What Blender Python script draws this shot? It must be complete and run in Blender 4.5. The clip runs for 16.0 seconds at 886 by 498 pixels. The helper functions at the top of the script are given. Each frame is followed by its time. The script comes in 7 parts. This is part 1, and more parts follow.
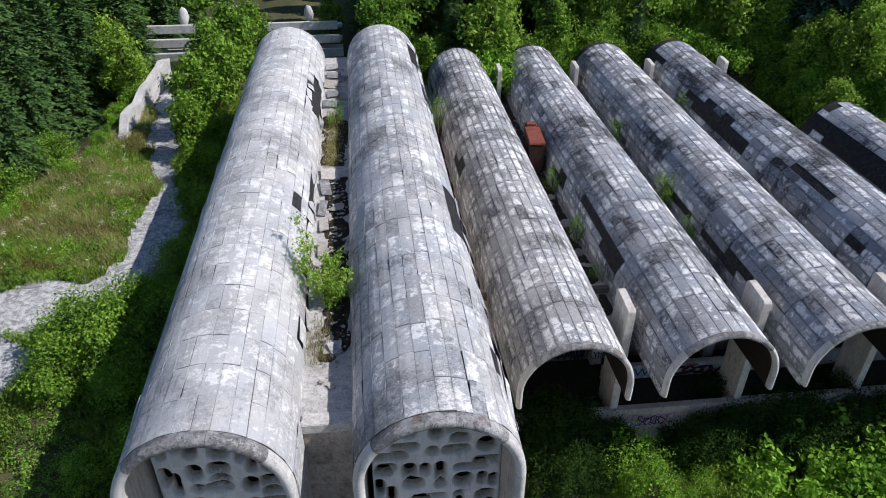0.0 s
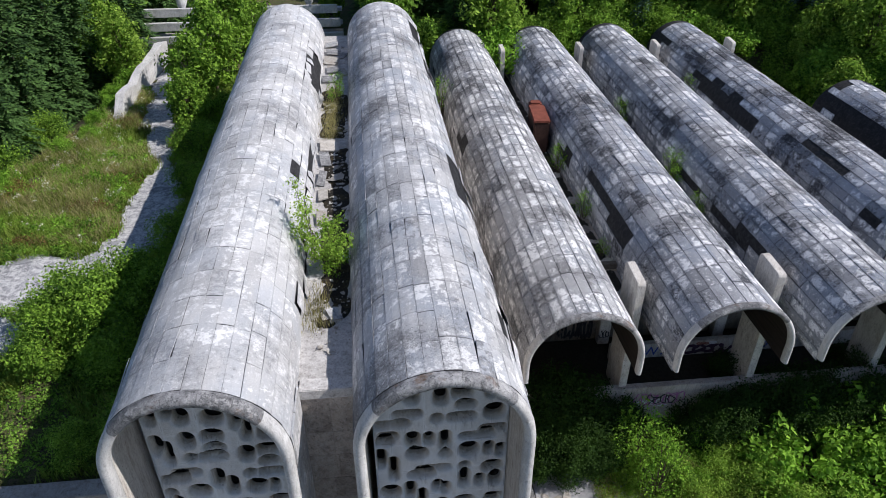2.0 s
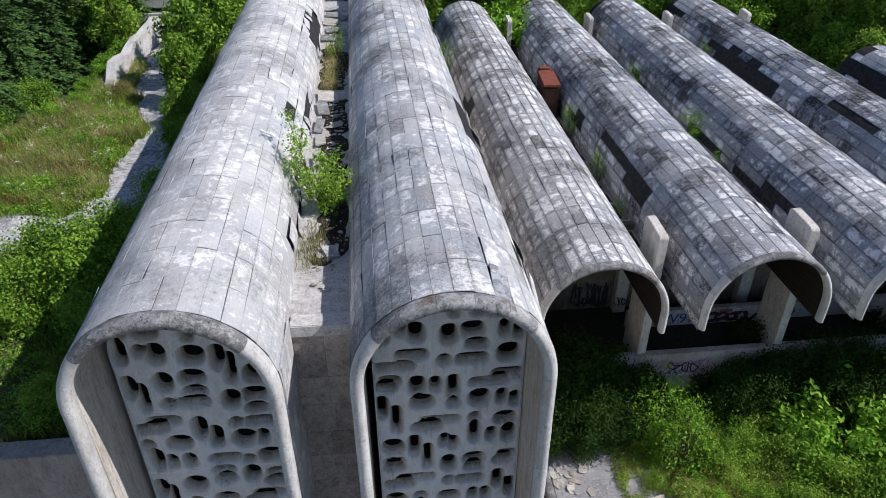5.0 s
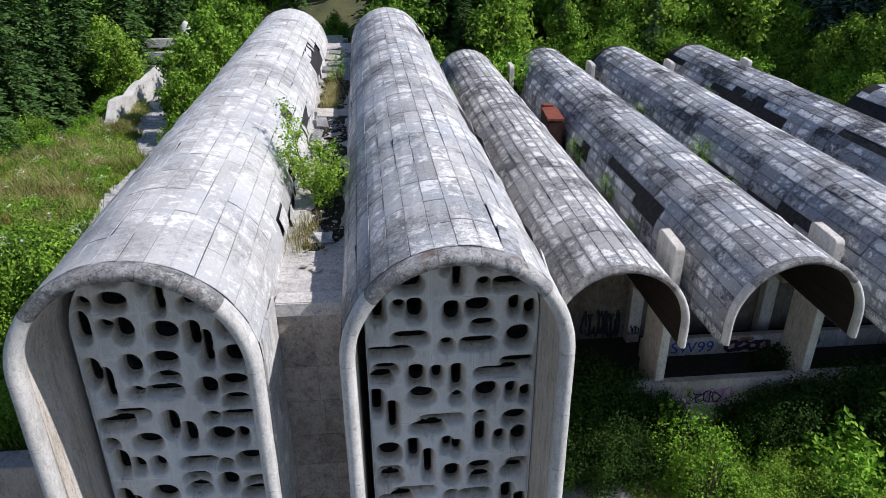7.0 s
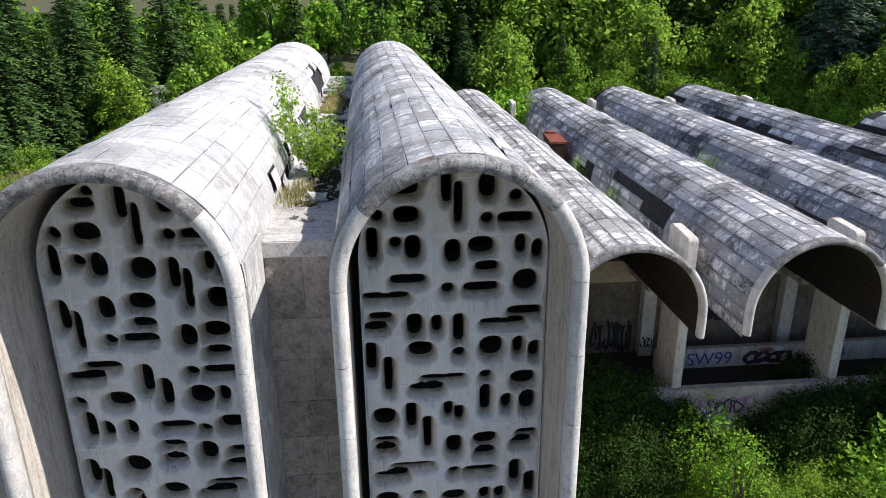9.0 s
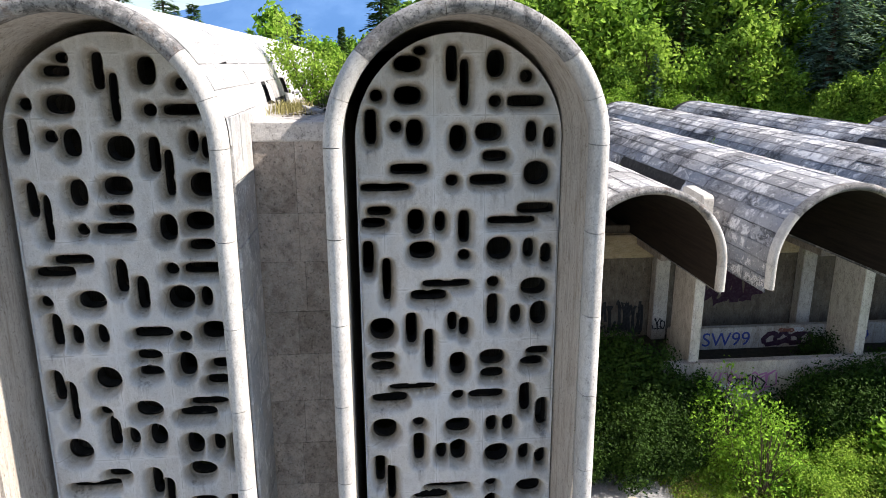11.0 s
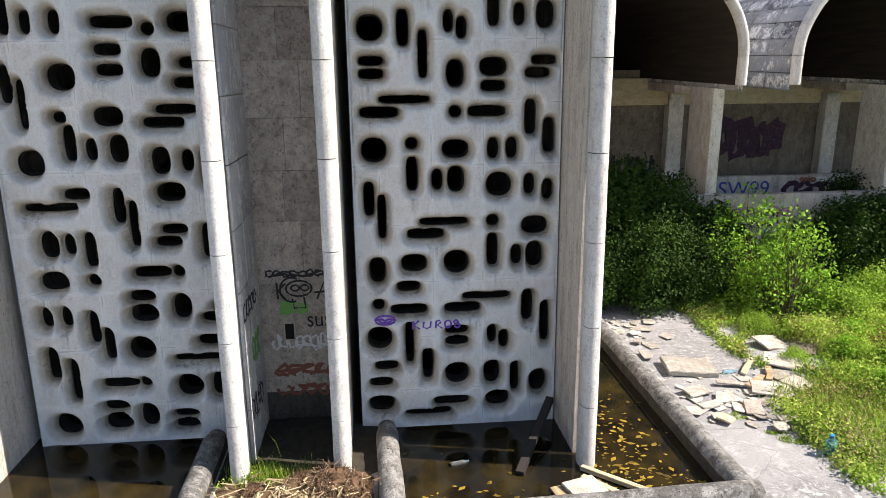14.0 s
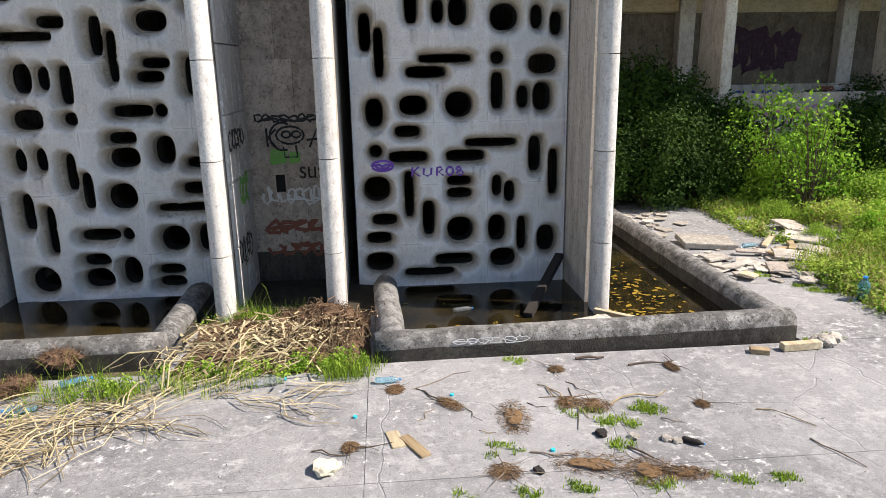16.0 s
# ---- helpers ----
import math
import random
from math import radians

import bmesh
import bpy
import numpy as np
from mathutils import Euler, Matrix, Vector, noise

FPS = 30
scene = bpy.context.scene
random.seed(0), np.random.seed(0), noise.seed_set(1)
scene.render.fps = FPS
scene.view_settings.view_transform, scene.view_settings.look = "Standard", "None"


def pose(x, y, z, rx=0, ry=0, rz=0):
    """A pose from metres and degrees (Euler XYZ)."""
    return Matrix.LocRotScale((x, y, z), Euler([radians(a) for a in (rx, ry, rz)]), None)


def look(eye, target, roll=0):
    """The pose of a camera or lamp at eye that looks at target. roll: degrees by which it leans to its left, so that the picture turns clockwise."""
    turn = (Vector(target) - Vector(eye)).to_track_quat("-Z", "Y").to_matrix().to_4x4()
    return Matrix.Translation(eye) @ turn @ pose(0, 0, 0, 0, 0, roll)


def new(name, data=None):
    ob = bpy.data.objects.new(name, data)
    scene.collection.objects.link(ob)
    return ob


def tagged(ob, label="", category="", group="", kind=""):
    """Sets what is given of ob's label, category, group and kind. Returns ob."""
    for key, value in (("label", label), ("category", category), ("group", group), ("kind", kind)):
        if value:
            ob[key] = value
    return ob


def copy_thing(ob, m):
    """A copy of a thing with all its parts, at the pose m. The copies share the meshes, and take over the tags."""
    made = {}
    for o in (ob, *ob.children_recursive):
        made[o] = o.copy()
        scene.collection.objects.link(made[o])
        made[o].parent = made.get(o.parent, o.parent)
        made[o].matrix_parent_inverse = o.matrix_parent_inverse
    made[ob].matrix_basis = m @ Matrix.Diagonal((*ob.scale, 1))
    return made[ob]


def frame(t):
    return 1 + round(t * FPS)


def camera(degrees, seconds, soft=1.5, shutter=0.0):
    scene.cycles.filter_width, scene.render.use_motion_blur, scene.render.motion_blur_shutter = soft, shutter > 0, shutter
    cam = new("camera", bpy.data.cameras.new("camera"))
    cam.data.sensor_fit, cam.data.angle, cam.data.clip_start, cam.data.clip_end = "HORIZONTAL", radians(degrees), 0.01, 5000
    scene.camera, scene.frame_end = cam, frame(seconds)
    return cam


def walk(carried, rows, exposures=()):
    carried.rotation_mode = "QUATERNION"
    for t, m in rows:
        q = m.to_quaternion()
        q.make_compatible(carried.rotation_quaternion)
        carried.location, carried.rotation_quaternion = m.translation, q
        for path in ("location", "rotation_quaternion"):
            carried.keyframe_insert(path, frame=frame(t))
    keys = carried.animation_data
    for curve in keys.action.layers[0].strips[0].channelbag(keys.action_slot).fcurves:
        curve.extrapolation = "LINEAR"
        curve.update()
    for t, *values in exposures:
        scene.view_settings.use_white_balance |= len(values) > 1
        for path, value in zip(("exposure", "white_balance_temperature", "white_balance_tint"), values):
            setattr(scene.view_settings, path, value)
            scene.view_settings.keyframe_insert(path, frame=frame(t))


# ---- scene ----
cam = camera(66.3, 16.0, soft=0.7)
BASE = pose(0, 0, 0.32, 0.8) @ pose(0, 0, 0, 0, 0, -2.98)
PATH = [
    (0, (-0.052, 0.01, 22.926), (0.034, 1.664, 21.805), 0.1),
    (0.5, (-0.107, 0.007, 22.662), (-0.019, 1.659, 21.539), 0.1),
    (1, (-0.117, 0.038, 22.346), (-0.03, 1.691, 21.223), 0.1),
    (1.5, (-0.088, 0.097, 21.994), (-0.004, 1.75, 20.872), -0.0),
    (2, (-0.141, 0.117, 21.586), (-0.057, 1.772, 20.465), 0.0),
    (2.5, (-0.191, 0.157, 21.188), (-0.107, 1.811, 20.067), 0.0),
    (3, (-0.19, 0.21, 20.767), (-0.108, 1.864, 19.645), -0.0),
    (3.5, (-0.19, 0.289, 20.343), (-0.111, 1.942, 19.22), -0.1),
    (4, (-0.198, 0.347, 19.89), (-0.122, 2.005, 18.773), -0.1),
    (4.2, (-0.255, 0.407, 19.753), (-0.177, 2.063, 18.635), -0.1),
    (6.5, (-0.216, 0.548, 17.136), (-0.143, 2.298, 16.17), -0.2),
    (7, (-0.26, 0.551, 16.476), (-0.183, 2.336, 15.578), -0.1),
    (7.5, (-0.23, 0.532, 15.836), (-0.156, 2.336, 14.974), -0.2),
    (8, (-0.201, 0.463, 15.146), (-0.129, 2.291, 14.339), -0.2),
    (8.2, (-0.182, 0.425, 14.899), (-0.112, 2.262, 14.111), -0.2),
    (10.3, (-0.351, 0.424, 11.88), (-0.264, 2.342, 11.32), -0.4),
    (10.5, (-0.307, 0.505, 11.642), (-0.227, 2.426, 11.089), -0.1),
    (11, (-0.322, 0.52, 10.718), (-0.245, 2.446, 10.185), -0.1),
    (11.5, (-0.368, 0.538, 9.848), (-0.293, 2.463, 9.312), -0.0),
    (12, (-0.353, 0.571, 8.957), (-0.279, 2.496, 8.422), -0.1),
    (12.5, (-0.324, 0.571, 8.177), (-0.252, 2.496, 7.642), -0.2),
    (13, (-0.304, 0.585, 7.285), (-0.232, 2.511, 6.753), -0.3),
    (13.5, (-0.258, 0.54, 6.525), (-0.188, 2.466, 5.994), -0.5),
    (14, (-0.232, 0.54, 5.656), (-0.162, 2.467, 5.125), -0.5),
    (14.5, (-0.237, 0.567, 4.99), (-0.168, 2.493, 4.454), -0.6),
    (15, (-0.237, 0.6, 4.358), (-0.17, 2.525, 3.82), -0.7),
    (15.5, (-0.231, 0.63, 3.781), (-0.167, 2.554, 3.239), -0.7),
    (16, (-0.224, 0.638, 3.128), (-0.165, 2.56, 2.579), -0.9),
]
walk(cam, [(t, BASE @ look(eye, target, roll)) for t, eye, target, roll in PATH],
     [(0.0, 0.17, 6150, 15), (4.0, 0.17, 6150, 15), (7.0, 0.31, 6200, 15), (8.2, 0.5, 6350, 15), (10.3, 1.0, 6700, 15), (11.0, 1.18, 6850, 15), (12.5, 1.28, 7050, 15), (14.5, 1.34, 7100, 15), (16.0, 1.08, 7000, 15)])

# ---- sky, sun, exposure ----
SUN = Vector((1.0, -0.2, 1.06)).normalized()
world = bpy.data.worlds.new("world")
scene.world = world
world.use_nodes = True
wn = world.node_tree
sky = wn.nodes.new("ShaderNodeTexSky")
sky.sky_type = "NISHITA"
sky.sun_disc = False
sky.sun_elevation = math.asin(SUN.z)
sky.sun_rotation = math.atan2(SUN.x, SUN.y)
sky.air_density, sky.dust_density, sky.ozone_density = 1.0, 0.2, 1.9
wn.links.new(sky.outputs[0], wn.nodes["Background"].inputs[0])
wn.nodes["Background"].inputs[1].default_value = 0.08
sun = new("sun", bpy.data.lights.new("sun", "SUN"))
sun.data.energy, sun.data.angle, sun.data.color = 4.2, radians(0.53), (1.0, 0.95, 0.87)
sun.matrix_world = look(SUN * 60, (0, 0, 0))


# ---- materials ----
class Nodes:
    """A short hand for node materials."""

    def __init__(self, name):
        self.mat = bpy.data.materials.new(name)
        self.mat.use_nodes = True
        self.tree = self.mat.node_tree
        self.bsdf = self.tree.nodes["Principled BSDF"]
        self.pos = self.add("ShaderNodeNewGeometry")

    def add(self, kind, operation="", data_type="", blend_type=""):
        node = self.tree.nodes.new(kind)
        if operation:
            node.operation = operation
        if data_type:
            node.data_type = data_type
        if blend_type:
            node.blend_type = blend_type
        return node

    def link(self, a, b):
        self.tree.links.new(a, b)

    def put(self, socket, value):
        if isinstance(value, (int, float)):
            socket.default_value = value
        elif isinstance(value, tuple):
            socket.default_value = (*value, 1.0) if len(value) == 3 and socket.type == "RGBA" else value
        else:
            self.link(value, socket)

    def noise(self, scale, detail=4.0, rough=0.6, stretch=(1, 1, 1), at=None):
        co = self.add("ShaderNodeMapping")
        co.inputs["Scale"].default_value = stretch
        self.link(at or self.pos.outputs["Position"], co.inputs["Vector"])
        node = self.add("ShaderNodeTexNoise")
        node.inputs["Scale"].default_value, node.inputs["Detail"].default_value, node.inputs["Roughness"].default_value = scale, detail, rough
        self.link(co.outputs[0], node.inputs["Vector"])
        return node.outputs["Fac"]

    def cells(self, scale, stretch=(1, 1, 1)):
        co = self.add("ShaderNodeMapping")
        co.inputs["Scale"].default_value = stretch
        self.link(self.pos.outputs["Position"], co.inputs["Vector"])
        node = self.add("ShaderNodeTexVoronoi")
        node.inputs["Scale"].default_value = scale
        self.link(co.outputs[0], node.inputs["Vector"])
        return node.outputs["Distance"]

    def ramp(self, fac, low, high, a=0.0, b=1.0):
        node = self.add("ShaderNodeMapRange")
        self.link(fac, node.inputs["Value"])
        for key, value in (("From Min", low), ("From Max", high), ("To Min", a), ("To Max", b)):
            node.inputs[key].default_value = value
        return node.outputs[0]

    def math(self, op, a, b):
        node = self.add("ShaderNodeMath", operation=op)
        self.put(node.inputs[0], a)
        self.put(node.inputs[1], b)
        return node.outputs[0]

    def mix(self, fac, a, b, blend="MIX"):
        node = self.add("ShaderNodeMix", data_type="RGBA", blend_type=blend)
        self.put(node.inputs["Factor"], fac)
        self.put(node.inputs["A"], a)
        self.put(node.inputs["B"], b)
        return node.outputs["Result"]

    def chance(self):
        """A random number for each piece, be it an object or an island of a mesh."""
        info = self.add("ShaderNodeObjectInfo")
        both = self.math("ADD", info.outputs["Random"], self.pos.outputs["Random Per Island"])
        return self.math("FRACT", both, 0.0)

    def bump(self, height, strength, distance=0.01):
        node = self.add("ShaderNodeBump")
        node.inputs["Strength"].default_value, node.inputs["Distance"].default_value = strength, distance
        self.link(height, node.inputs["Height"])
        self.link(node.outputs[0], self.bsdf.inputs["Normal"])

    def done(self, colour, rough=0.85, metal=0.0):
        self.put(self.bsdf.inputs["Base Color"], colour)
        self.put(self.bsdf.inputs["Roughness"], rough)
        self.put(self.bsdf.inputs["Metallic"], metal)
        self.bsdf.inputs["Specular IOR Level"].default_value = 0.3
        return self.mat


def weathered(name, base, dark, pale, grime=0.5, lime=0.4, spread=0.25, streak=(1, 1, 1), moss=0.0, soot_shaded=False, growth=(0.10, 0.11, 0.045)):
    """Concrete that stood outdoors for decades: grain, grime, lime bloom, fine pits."""
    n = Nodes(name)
    grain = n.noise(42, 6, 0.75)
    blot = n.noise(0.9, 6, 0.65, streak)
    fleck = n.noise(4.5, 8, 0.8, streak)
    crust = n.noise(13, 6, 0.75, streak)
    pit = n.noise(23, 6, 0.8)
    chalk = n.noise(7.5, 8, 0.8, streak)
    patch = n.noise(4.6, 8, 0.8, tuple((1 + v) / 2 for v in streak))
    luck = n.chance()
    tone = n.ramp(luck, 0, 1, 1 - spread, 1 + spread * 0.6)
    col = n.mix(n.ramp(grain, 0.32, 0.68), tuple(c * 0.78 for c in base), tuple(min(1, c * 1.16) for c in base))
    scale = n.add("ShaderNodeVectorMath", operation="SCALE")
    n.link(col, scale.inputs[0])
    n.link(tone, scale.inputs["Scale"])
    col = scale.outputs[0]
    col = n.mix(n.math("MULTIPLY", n.ramp(blot, 0.4, 0.68), grime * 0.7), col, dark)
    col = n.mix(n.math("MULTIPLY", n.ramp(fleck, 0.48, 0.6), grime * 0.75), col, tuple(c * 0.85 for c in dark))
    col = n.mix(n.math("MULTIPLY", n.ramp(crust, 0.52, 0.6), grime * 0.8), col, tuple(c * 0.6 for c in dark))
    bloom = n.math("MULTIPLY", patch, n.ramp(crust, 0.3, 0.7, 0.78, 1.2))
    bloom = n.math("ADD", bloom, n.ramp(luck, 0, 1, -0.04, 0.04))
    col = n.mix(n.math("MULTIPLY", n.ramp(bloom, 0.47, 0.6), lime * 0.9), col, pale)
    col = n.mix(n.math("MULTIPLY", n.ramp(chalk, 0.57, 0.63), lime * 0.9), col, pale)
    col = n.mix(n.math("MULTIPLY", n.ramp(pit, 0.56, 0.63), min(1.0, grime * 1.3)), col, tuple(c * 0.45 for c in dark))
    if moss:
        col = n.mix(n.math("MULTIPLY", n.ramp(n.noise(1.7, 5, 0.7), 0.56, 0.68), moss), col, growth)
    # Stains round the openings, plus shade of the recesses painted into the colour.
    if soot_shaded:
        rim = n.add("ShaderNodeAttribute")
        rim.attribute_name = "soot_shade"
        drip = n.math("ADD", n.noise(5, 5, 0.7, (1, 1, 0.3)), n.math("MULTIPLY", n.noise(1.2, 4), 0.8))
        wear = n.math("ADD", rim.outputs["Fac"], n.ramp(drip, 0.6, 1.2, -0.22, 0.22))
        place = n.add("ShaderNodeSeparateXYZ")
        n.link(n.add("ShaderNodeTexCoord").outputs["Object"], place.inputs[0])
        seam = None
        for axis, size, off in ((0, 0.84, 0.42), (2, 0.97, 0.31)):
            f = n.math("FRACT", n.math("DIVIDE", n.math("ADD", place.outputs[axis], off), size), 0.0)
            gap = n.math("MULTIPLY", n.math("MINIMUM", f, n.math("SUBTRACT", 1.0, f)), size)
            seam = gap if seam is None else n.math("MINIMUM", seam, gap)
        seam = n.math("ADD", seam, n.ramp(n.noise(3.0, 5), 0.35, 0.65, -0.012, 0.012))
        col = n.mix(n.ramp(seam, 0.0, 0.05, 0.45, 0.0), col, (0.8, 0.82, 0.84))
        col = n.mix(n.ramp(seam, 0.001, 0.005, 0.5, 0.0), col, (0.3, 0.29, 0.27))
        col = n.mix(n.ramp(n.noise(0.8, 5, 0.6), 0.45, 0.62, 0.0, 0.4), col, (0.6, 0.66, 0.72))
        # Brown stained rims.
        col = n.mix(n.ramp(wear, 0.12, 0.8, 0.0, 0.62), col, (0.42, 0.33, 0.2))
        # Black towards each hole paints the shade of the flare, with some soot.
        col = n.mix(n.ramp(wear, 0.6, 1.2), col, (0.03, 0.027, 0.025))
        under = n.add("ShaderNodeAttribute")
        under.attribute_name = "drip"
        runs = n.math("MULTIPLY", n.ramp(n.noise(11, 4, 0.7, (1, 1, 0.05)), 0.47, 0.62), n.ramp(n.noise(1.4, 4, 0.6), 0.5, 0.6))
        col = n.mix(n.math("MULTIPLY", n.math("MULTIPLY", under.outputs["Fac"], runs), 0.6), col, (0.05, 0.042, 0.036))
    n.bump(n.math("ADD", grain, n.math("MULTIPLY", crust, 1.5)), 0.6, 0.014)
    return n.done(col, n.ramp(fleck, 0.3, 0.7, 0.75, 0.95))


def tile_clay(name, base, dark, pale, joint=0.4, patch=0.5, bare=0.6, cloud=0.4, spread=0.2, speck=0.4, tint=0.3, centre=0.1):
    """Roof tiles of thin cast concrete: each with a tone of its own, washed pale in places, dirt creeping in from its joints, lichen specks."""
    n = Nodes(name)
    cell = n.add("ShaderNodeAttribute")
    cell.attribute_name = "cell"
    axes = n.add("ShaderNodeSeparateXYZ")
    n.link(cell.outputs["Vector"], axes.inputs[0])
    across = n.math("MULTIPLY", n.math("SUBTRACT", 1.0, n.math("ABSOLUTE", axes.outputs[0], 0.0)), 0.2)
    along = n.math("MULTIPLY", n.math("SUBTRACT", 1.0, n.math("ABSOLUTE", axes.outputs[1], 0.0)), 0.5)
    inset = n.math("MINIMUM", across, along)
    luck = n.chance()
    other = n.math("FRACT", n.math("MULTIPLY", luck, 7.31), 0.0)
    third = n.math("FRACT", n.math("MULTIPLY", luck, 23.7), 0.0)
    grain, fine = n.noise(34, 6, 0.75), n.noise(90, 3, 0.7)
    broad, mid, small = n.noise(0.42, 5, 0.6), n.noise(1.7, 7, 0.72), n.noise(7.0, 7, 0.76)
    col = n.mix(n.ramp(grain, 0.3, 0.7), tuple(c * 0.8 for c in base), tuple(min(0.9, c * 1.17) for c in base))
    tone = n.add("ShaderNodeVectorMath", operation="SCALE")
    n.link(col, tone.inputs[0])
    n.link(n.ramp(n.math("POWER", luck, 1.6), 0, 1, 1 + spread * 0.6, 1 - spread), tone.inputs["Scale"])
    col = tone.outputs[0]
    col = n.mix(n.math("MULTIPLY", n.ramp(n.math("ADD", broad, n.ramp(small, 0.3, 0.7, -0.12, 0.12)), 0.42, 0.62), cloud), col, tuple(c * 0.5 + d * 0.5 for c, d in zip(base, dark)))
    col = n.mix(n.math("MULTIPLY", n.ramp(n.noise(0.9, 4, 0.6, (1, 0.5, 1)), 0.46, 0.62), tint), col, (base[0] * 0.62, base[1] * 0.72, base[2] * 0.86))
    worn = n.math("ADD", n.math("ADD", mid, n.ramp(inset, 0.0, 0.13, -centre, centre * 0.5)), n.ramp(other, 0, 1, -0.35 * spread, 0.35 * spread))
    worn = n.math("ADD", worn, n.ramp(small, 0.3, 0.7, -0.16, 0.16))
    col = n.mix(n.math("MULTIPLY", n.ramp(worn, bare, bare + 0.07), patch), col, pale)
    creep = n.math("ADD", inset, n.math("ADD", n.ramp(mid, 0.3, 0.7, 0.06, -0.05), n.ramp(small, 0.3, 0.7, -0.05, 0.05)))
    col = n.mix(n.math("MULTIPLY", n.ramp(creep, -0.02, 0.03, 1.0, 0.0), joint), col, dark)
    smut_shade = n.math("ADD", n.math("MULTIPLY", small, 0.6), n.math("MULTIPLY", broad, 0.45))
    smut_shade = n.math("ADD", smut_shade, n.ramp(third, 0.75, 1.0, 0.0, 0.09))
    col = n.mix(n.math("MULTIPLY", n.ramp(smut_shade, 0.56, 0.63), speck), col, dark)
    col = n.mix(n.math("MULTIPLY", n.ramp(n.math("ADD", n.math("MULTIPLY", grain, 0.7), n.math("MULTIPLY", broad, 0.35)), 0.56, 0.61), speck), col, tuple(c * 0.6 for c in dark))
    col = n.mix(n.math("MULTIPLY", n.ramp(n.noise(13, 7, 0.78), 0.59, 0.63), patch), col, pale)
    n.bump(n.math("ADD", n.math("MULTIPLY", grain, 0.7), n.math("ADD", fine, small)), 0.7, 0.014)
    return n.done(col, n.ramp(small, 0.3, 0.7, 0.78, 0.95))


TILE_PALE = tile_clay("tile_pale", (0.55, 0.545, 0.537), (0.17, 0.17, 0.175), (0.84, 0.835, 0.825), 0.22, 0.78, 0.535, 0.42, 0.1, 0.45, 0.3, 0.02)
TILE_GREY = tile_clay("tile_grey", (0.48, 0.478, 0.48), (0.1, 0.1, 0.105), (0.85, 0.845, 0.835), 0.32, 0.8, 0.54, 0.5, 0.22, 0.65, 0.45, 0.04)
TILE_MOTTLED = tile_clay("tile_mottled", (0.4, 0.4, 0.405), (0.05, 0.05, 0.055), (0.84, 0.84, 0.835), 0.5, 0.88, 0.53, 0.6, 0.17, 0.75, 0.35, 0.09)
TILE_DULL = tile_clay("tile_dull", (0.36, 0.367, 0.388), (0.026, 0.028, 0.035), (0.83, 0.83, 0.835), 0.55, 0.88, 0.54, 0.65, 0.24, 0.85, 0.55, 0.08)
TILE_DARK = tile_clay("tile_dark", (0.33, 0.34, 0.37), (0.02, 0.022, 0.03), (0.82, 0.83, 0.85), 0.55, 0.85, 0.55, 0.7, 0.3, 0.88, 0.65, 0.08)
RIM_PALE = weathered("rim_pale", (0.66, 0.65, 0.63), (0.22, 0.21, 0.2), (0.8, 0.79, 0.77), 0.4, 0.3, 0.1, (1, 1, 0.4))
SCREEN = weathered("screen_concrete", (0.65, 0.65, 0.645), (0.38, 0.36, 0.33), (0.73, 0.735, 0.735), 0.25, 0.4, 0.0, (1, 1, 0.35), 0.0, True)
RIM_STAINED = weathered("rim_stained", (0.36, 0.36, 0.365), (0.045, 0.045, 0.047), (0.66, 0.65, 0.63), 0.9, 0.45, 0.25, (1, 1, 1), 0.75, False, (0.15, 0.09, 0.055))
REVEAL = weathered("reveal_concrete", (0.6, 0.565, 0.515), (0.27, 0.2, 0.14), (0.7, 0.675, 0.63), 0.6, 0.4, 0.12, (1, 1, 0.12))
# Raw concrete toned darker: the open hall's shade is in the base colour.
RAW_SHADED = weathered("raw_shaded", (0.21, 0.175, 0.135), (0.07, 0.055, 0.042), (0.42, 0.38, 0.32), 0.6, 0.3, 0.1, (1, 1, 0.3))
OCHRE = weathered("ochre_plaster", (0.6, 0.5, 0.34), (0.3, 0.22, 0.12), (0.72, 0.66, 0.54), 0.45, 0.35, 0.1, (0.4, 1, 1))
DAMP = weathered("damp_concrete", (0.1, 0.09, 0.075), (0.02, 0.02, 0.018), (0.16, 0.15, 0.13), 0.6, 0.2, 0.1, (1, 1, 0.3), 0.3)
TILE_EDGE = weathered("tile_edge", (0.4, 0.4, 0.4), (0.07, 0.072, 0.08), (0.7, 0.7, 0.69), 0.7, 0.5, 0.3)
RAW = weathered("raw_concrete", (0.54, 0.475, 0.42), (0.2, 0.16, 0.13), (0.52, 0.5, 0.47), 0.6, 0.35, 0.15, (1, 1, 0.3))
WALL_BROWN = weathered("brown_concrete", (0.54, 0.475, 0.42), (0.13, 0.105, 0.088), (0.6, 0.57, 0.53), 0.62, 0.4, 0.2, (1, 1, 0.75))
ROOF_PALE = weathered("roof_screed", (0.62, 0.6, 0.575), (0.22, 0.2, 0.185), (0.78, 0.77, 0.75), 0.6, 0.5, 0.1)
PILLAR = weathered("pillar_concrete", (0.72, 0.69, 0.63), (0.25, 0.2, 0.16), (0.76, 0.74, 0.7), 0.55, 0.45, 0.1, (1, 1, 0.4))
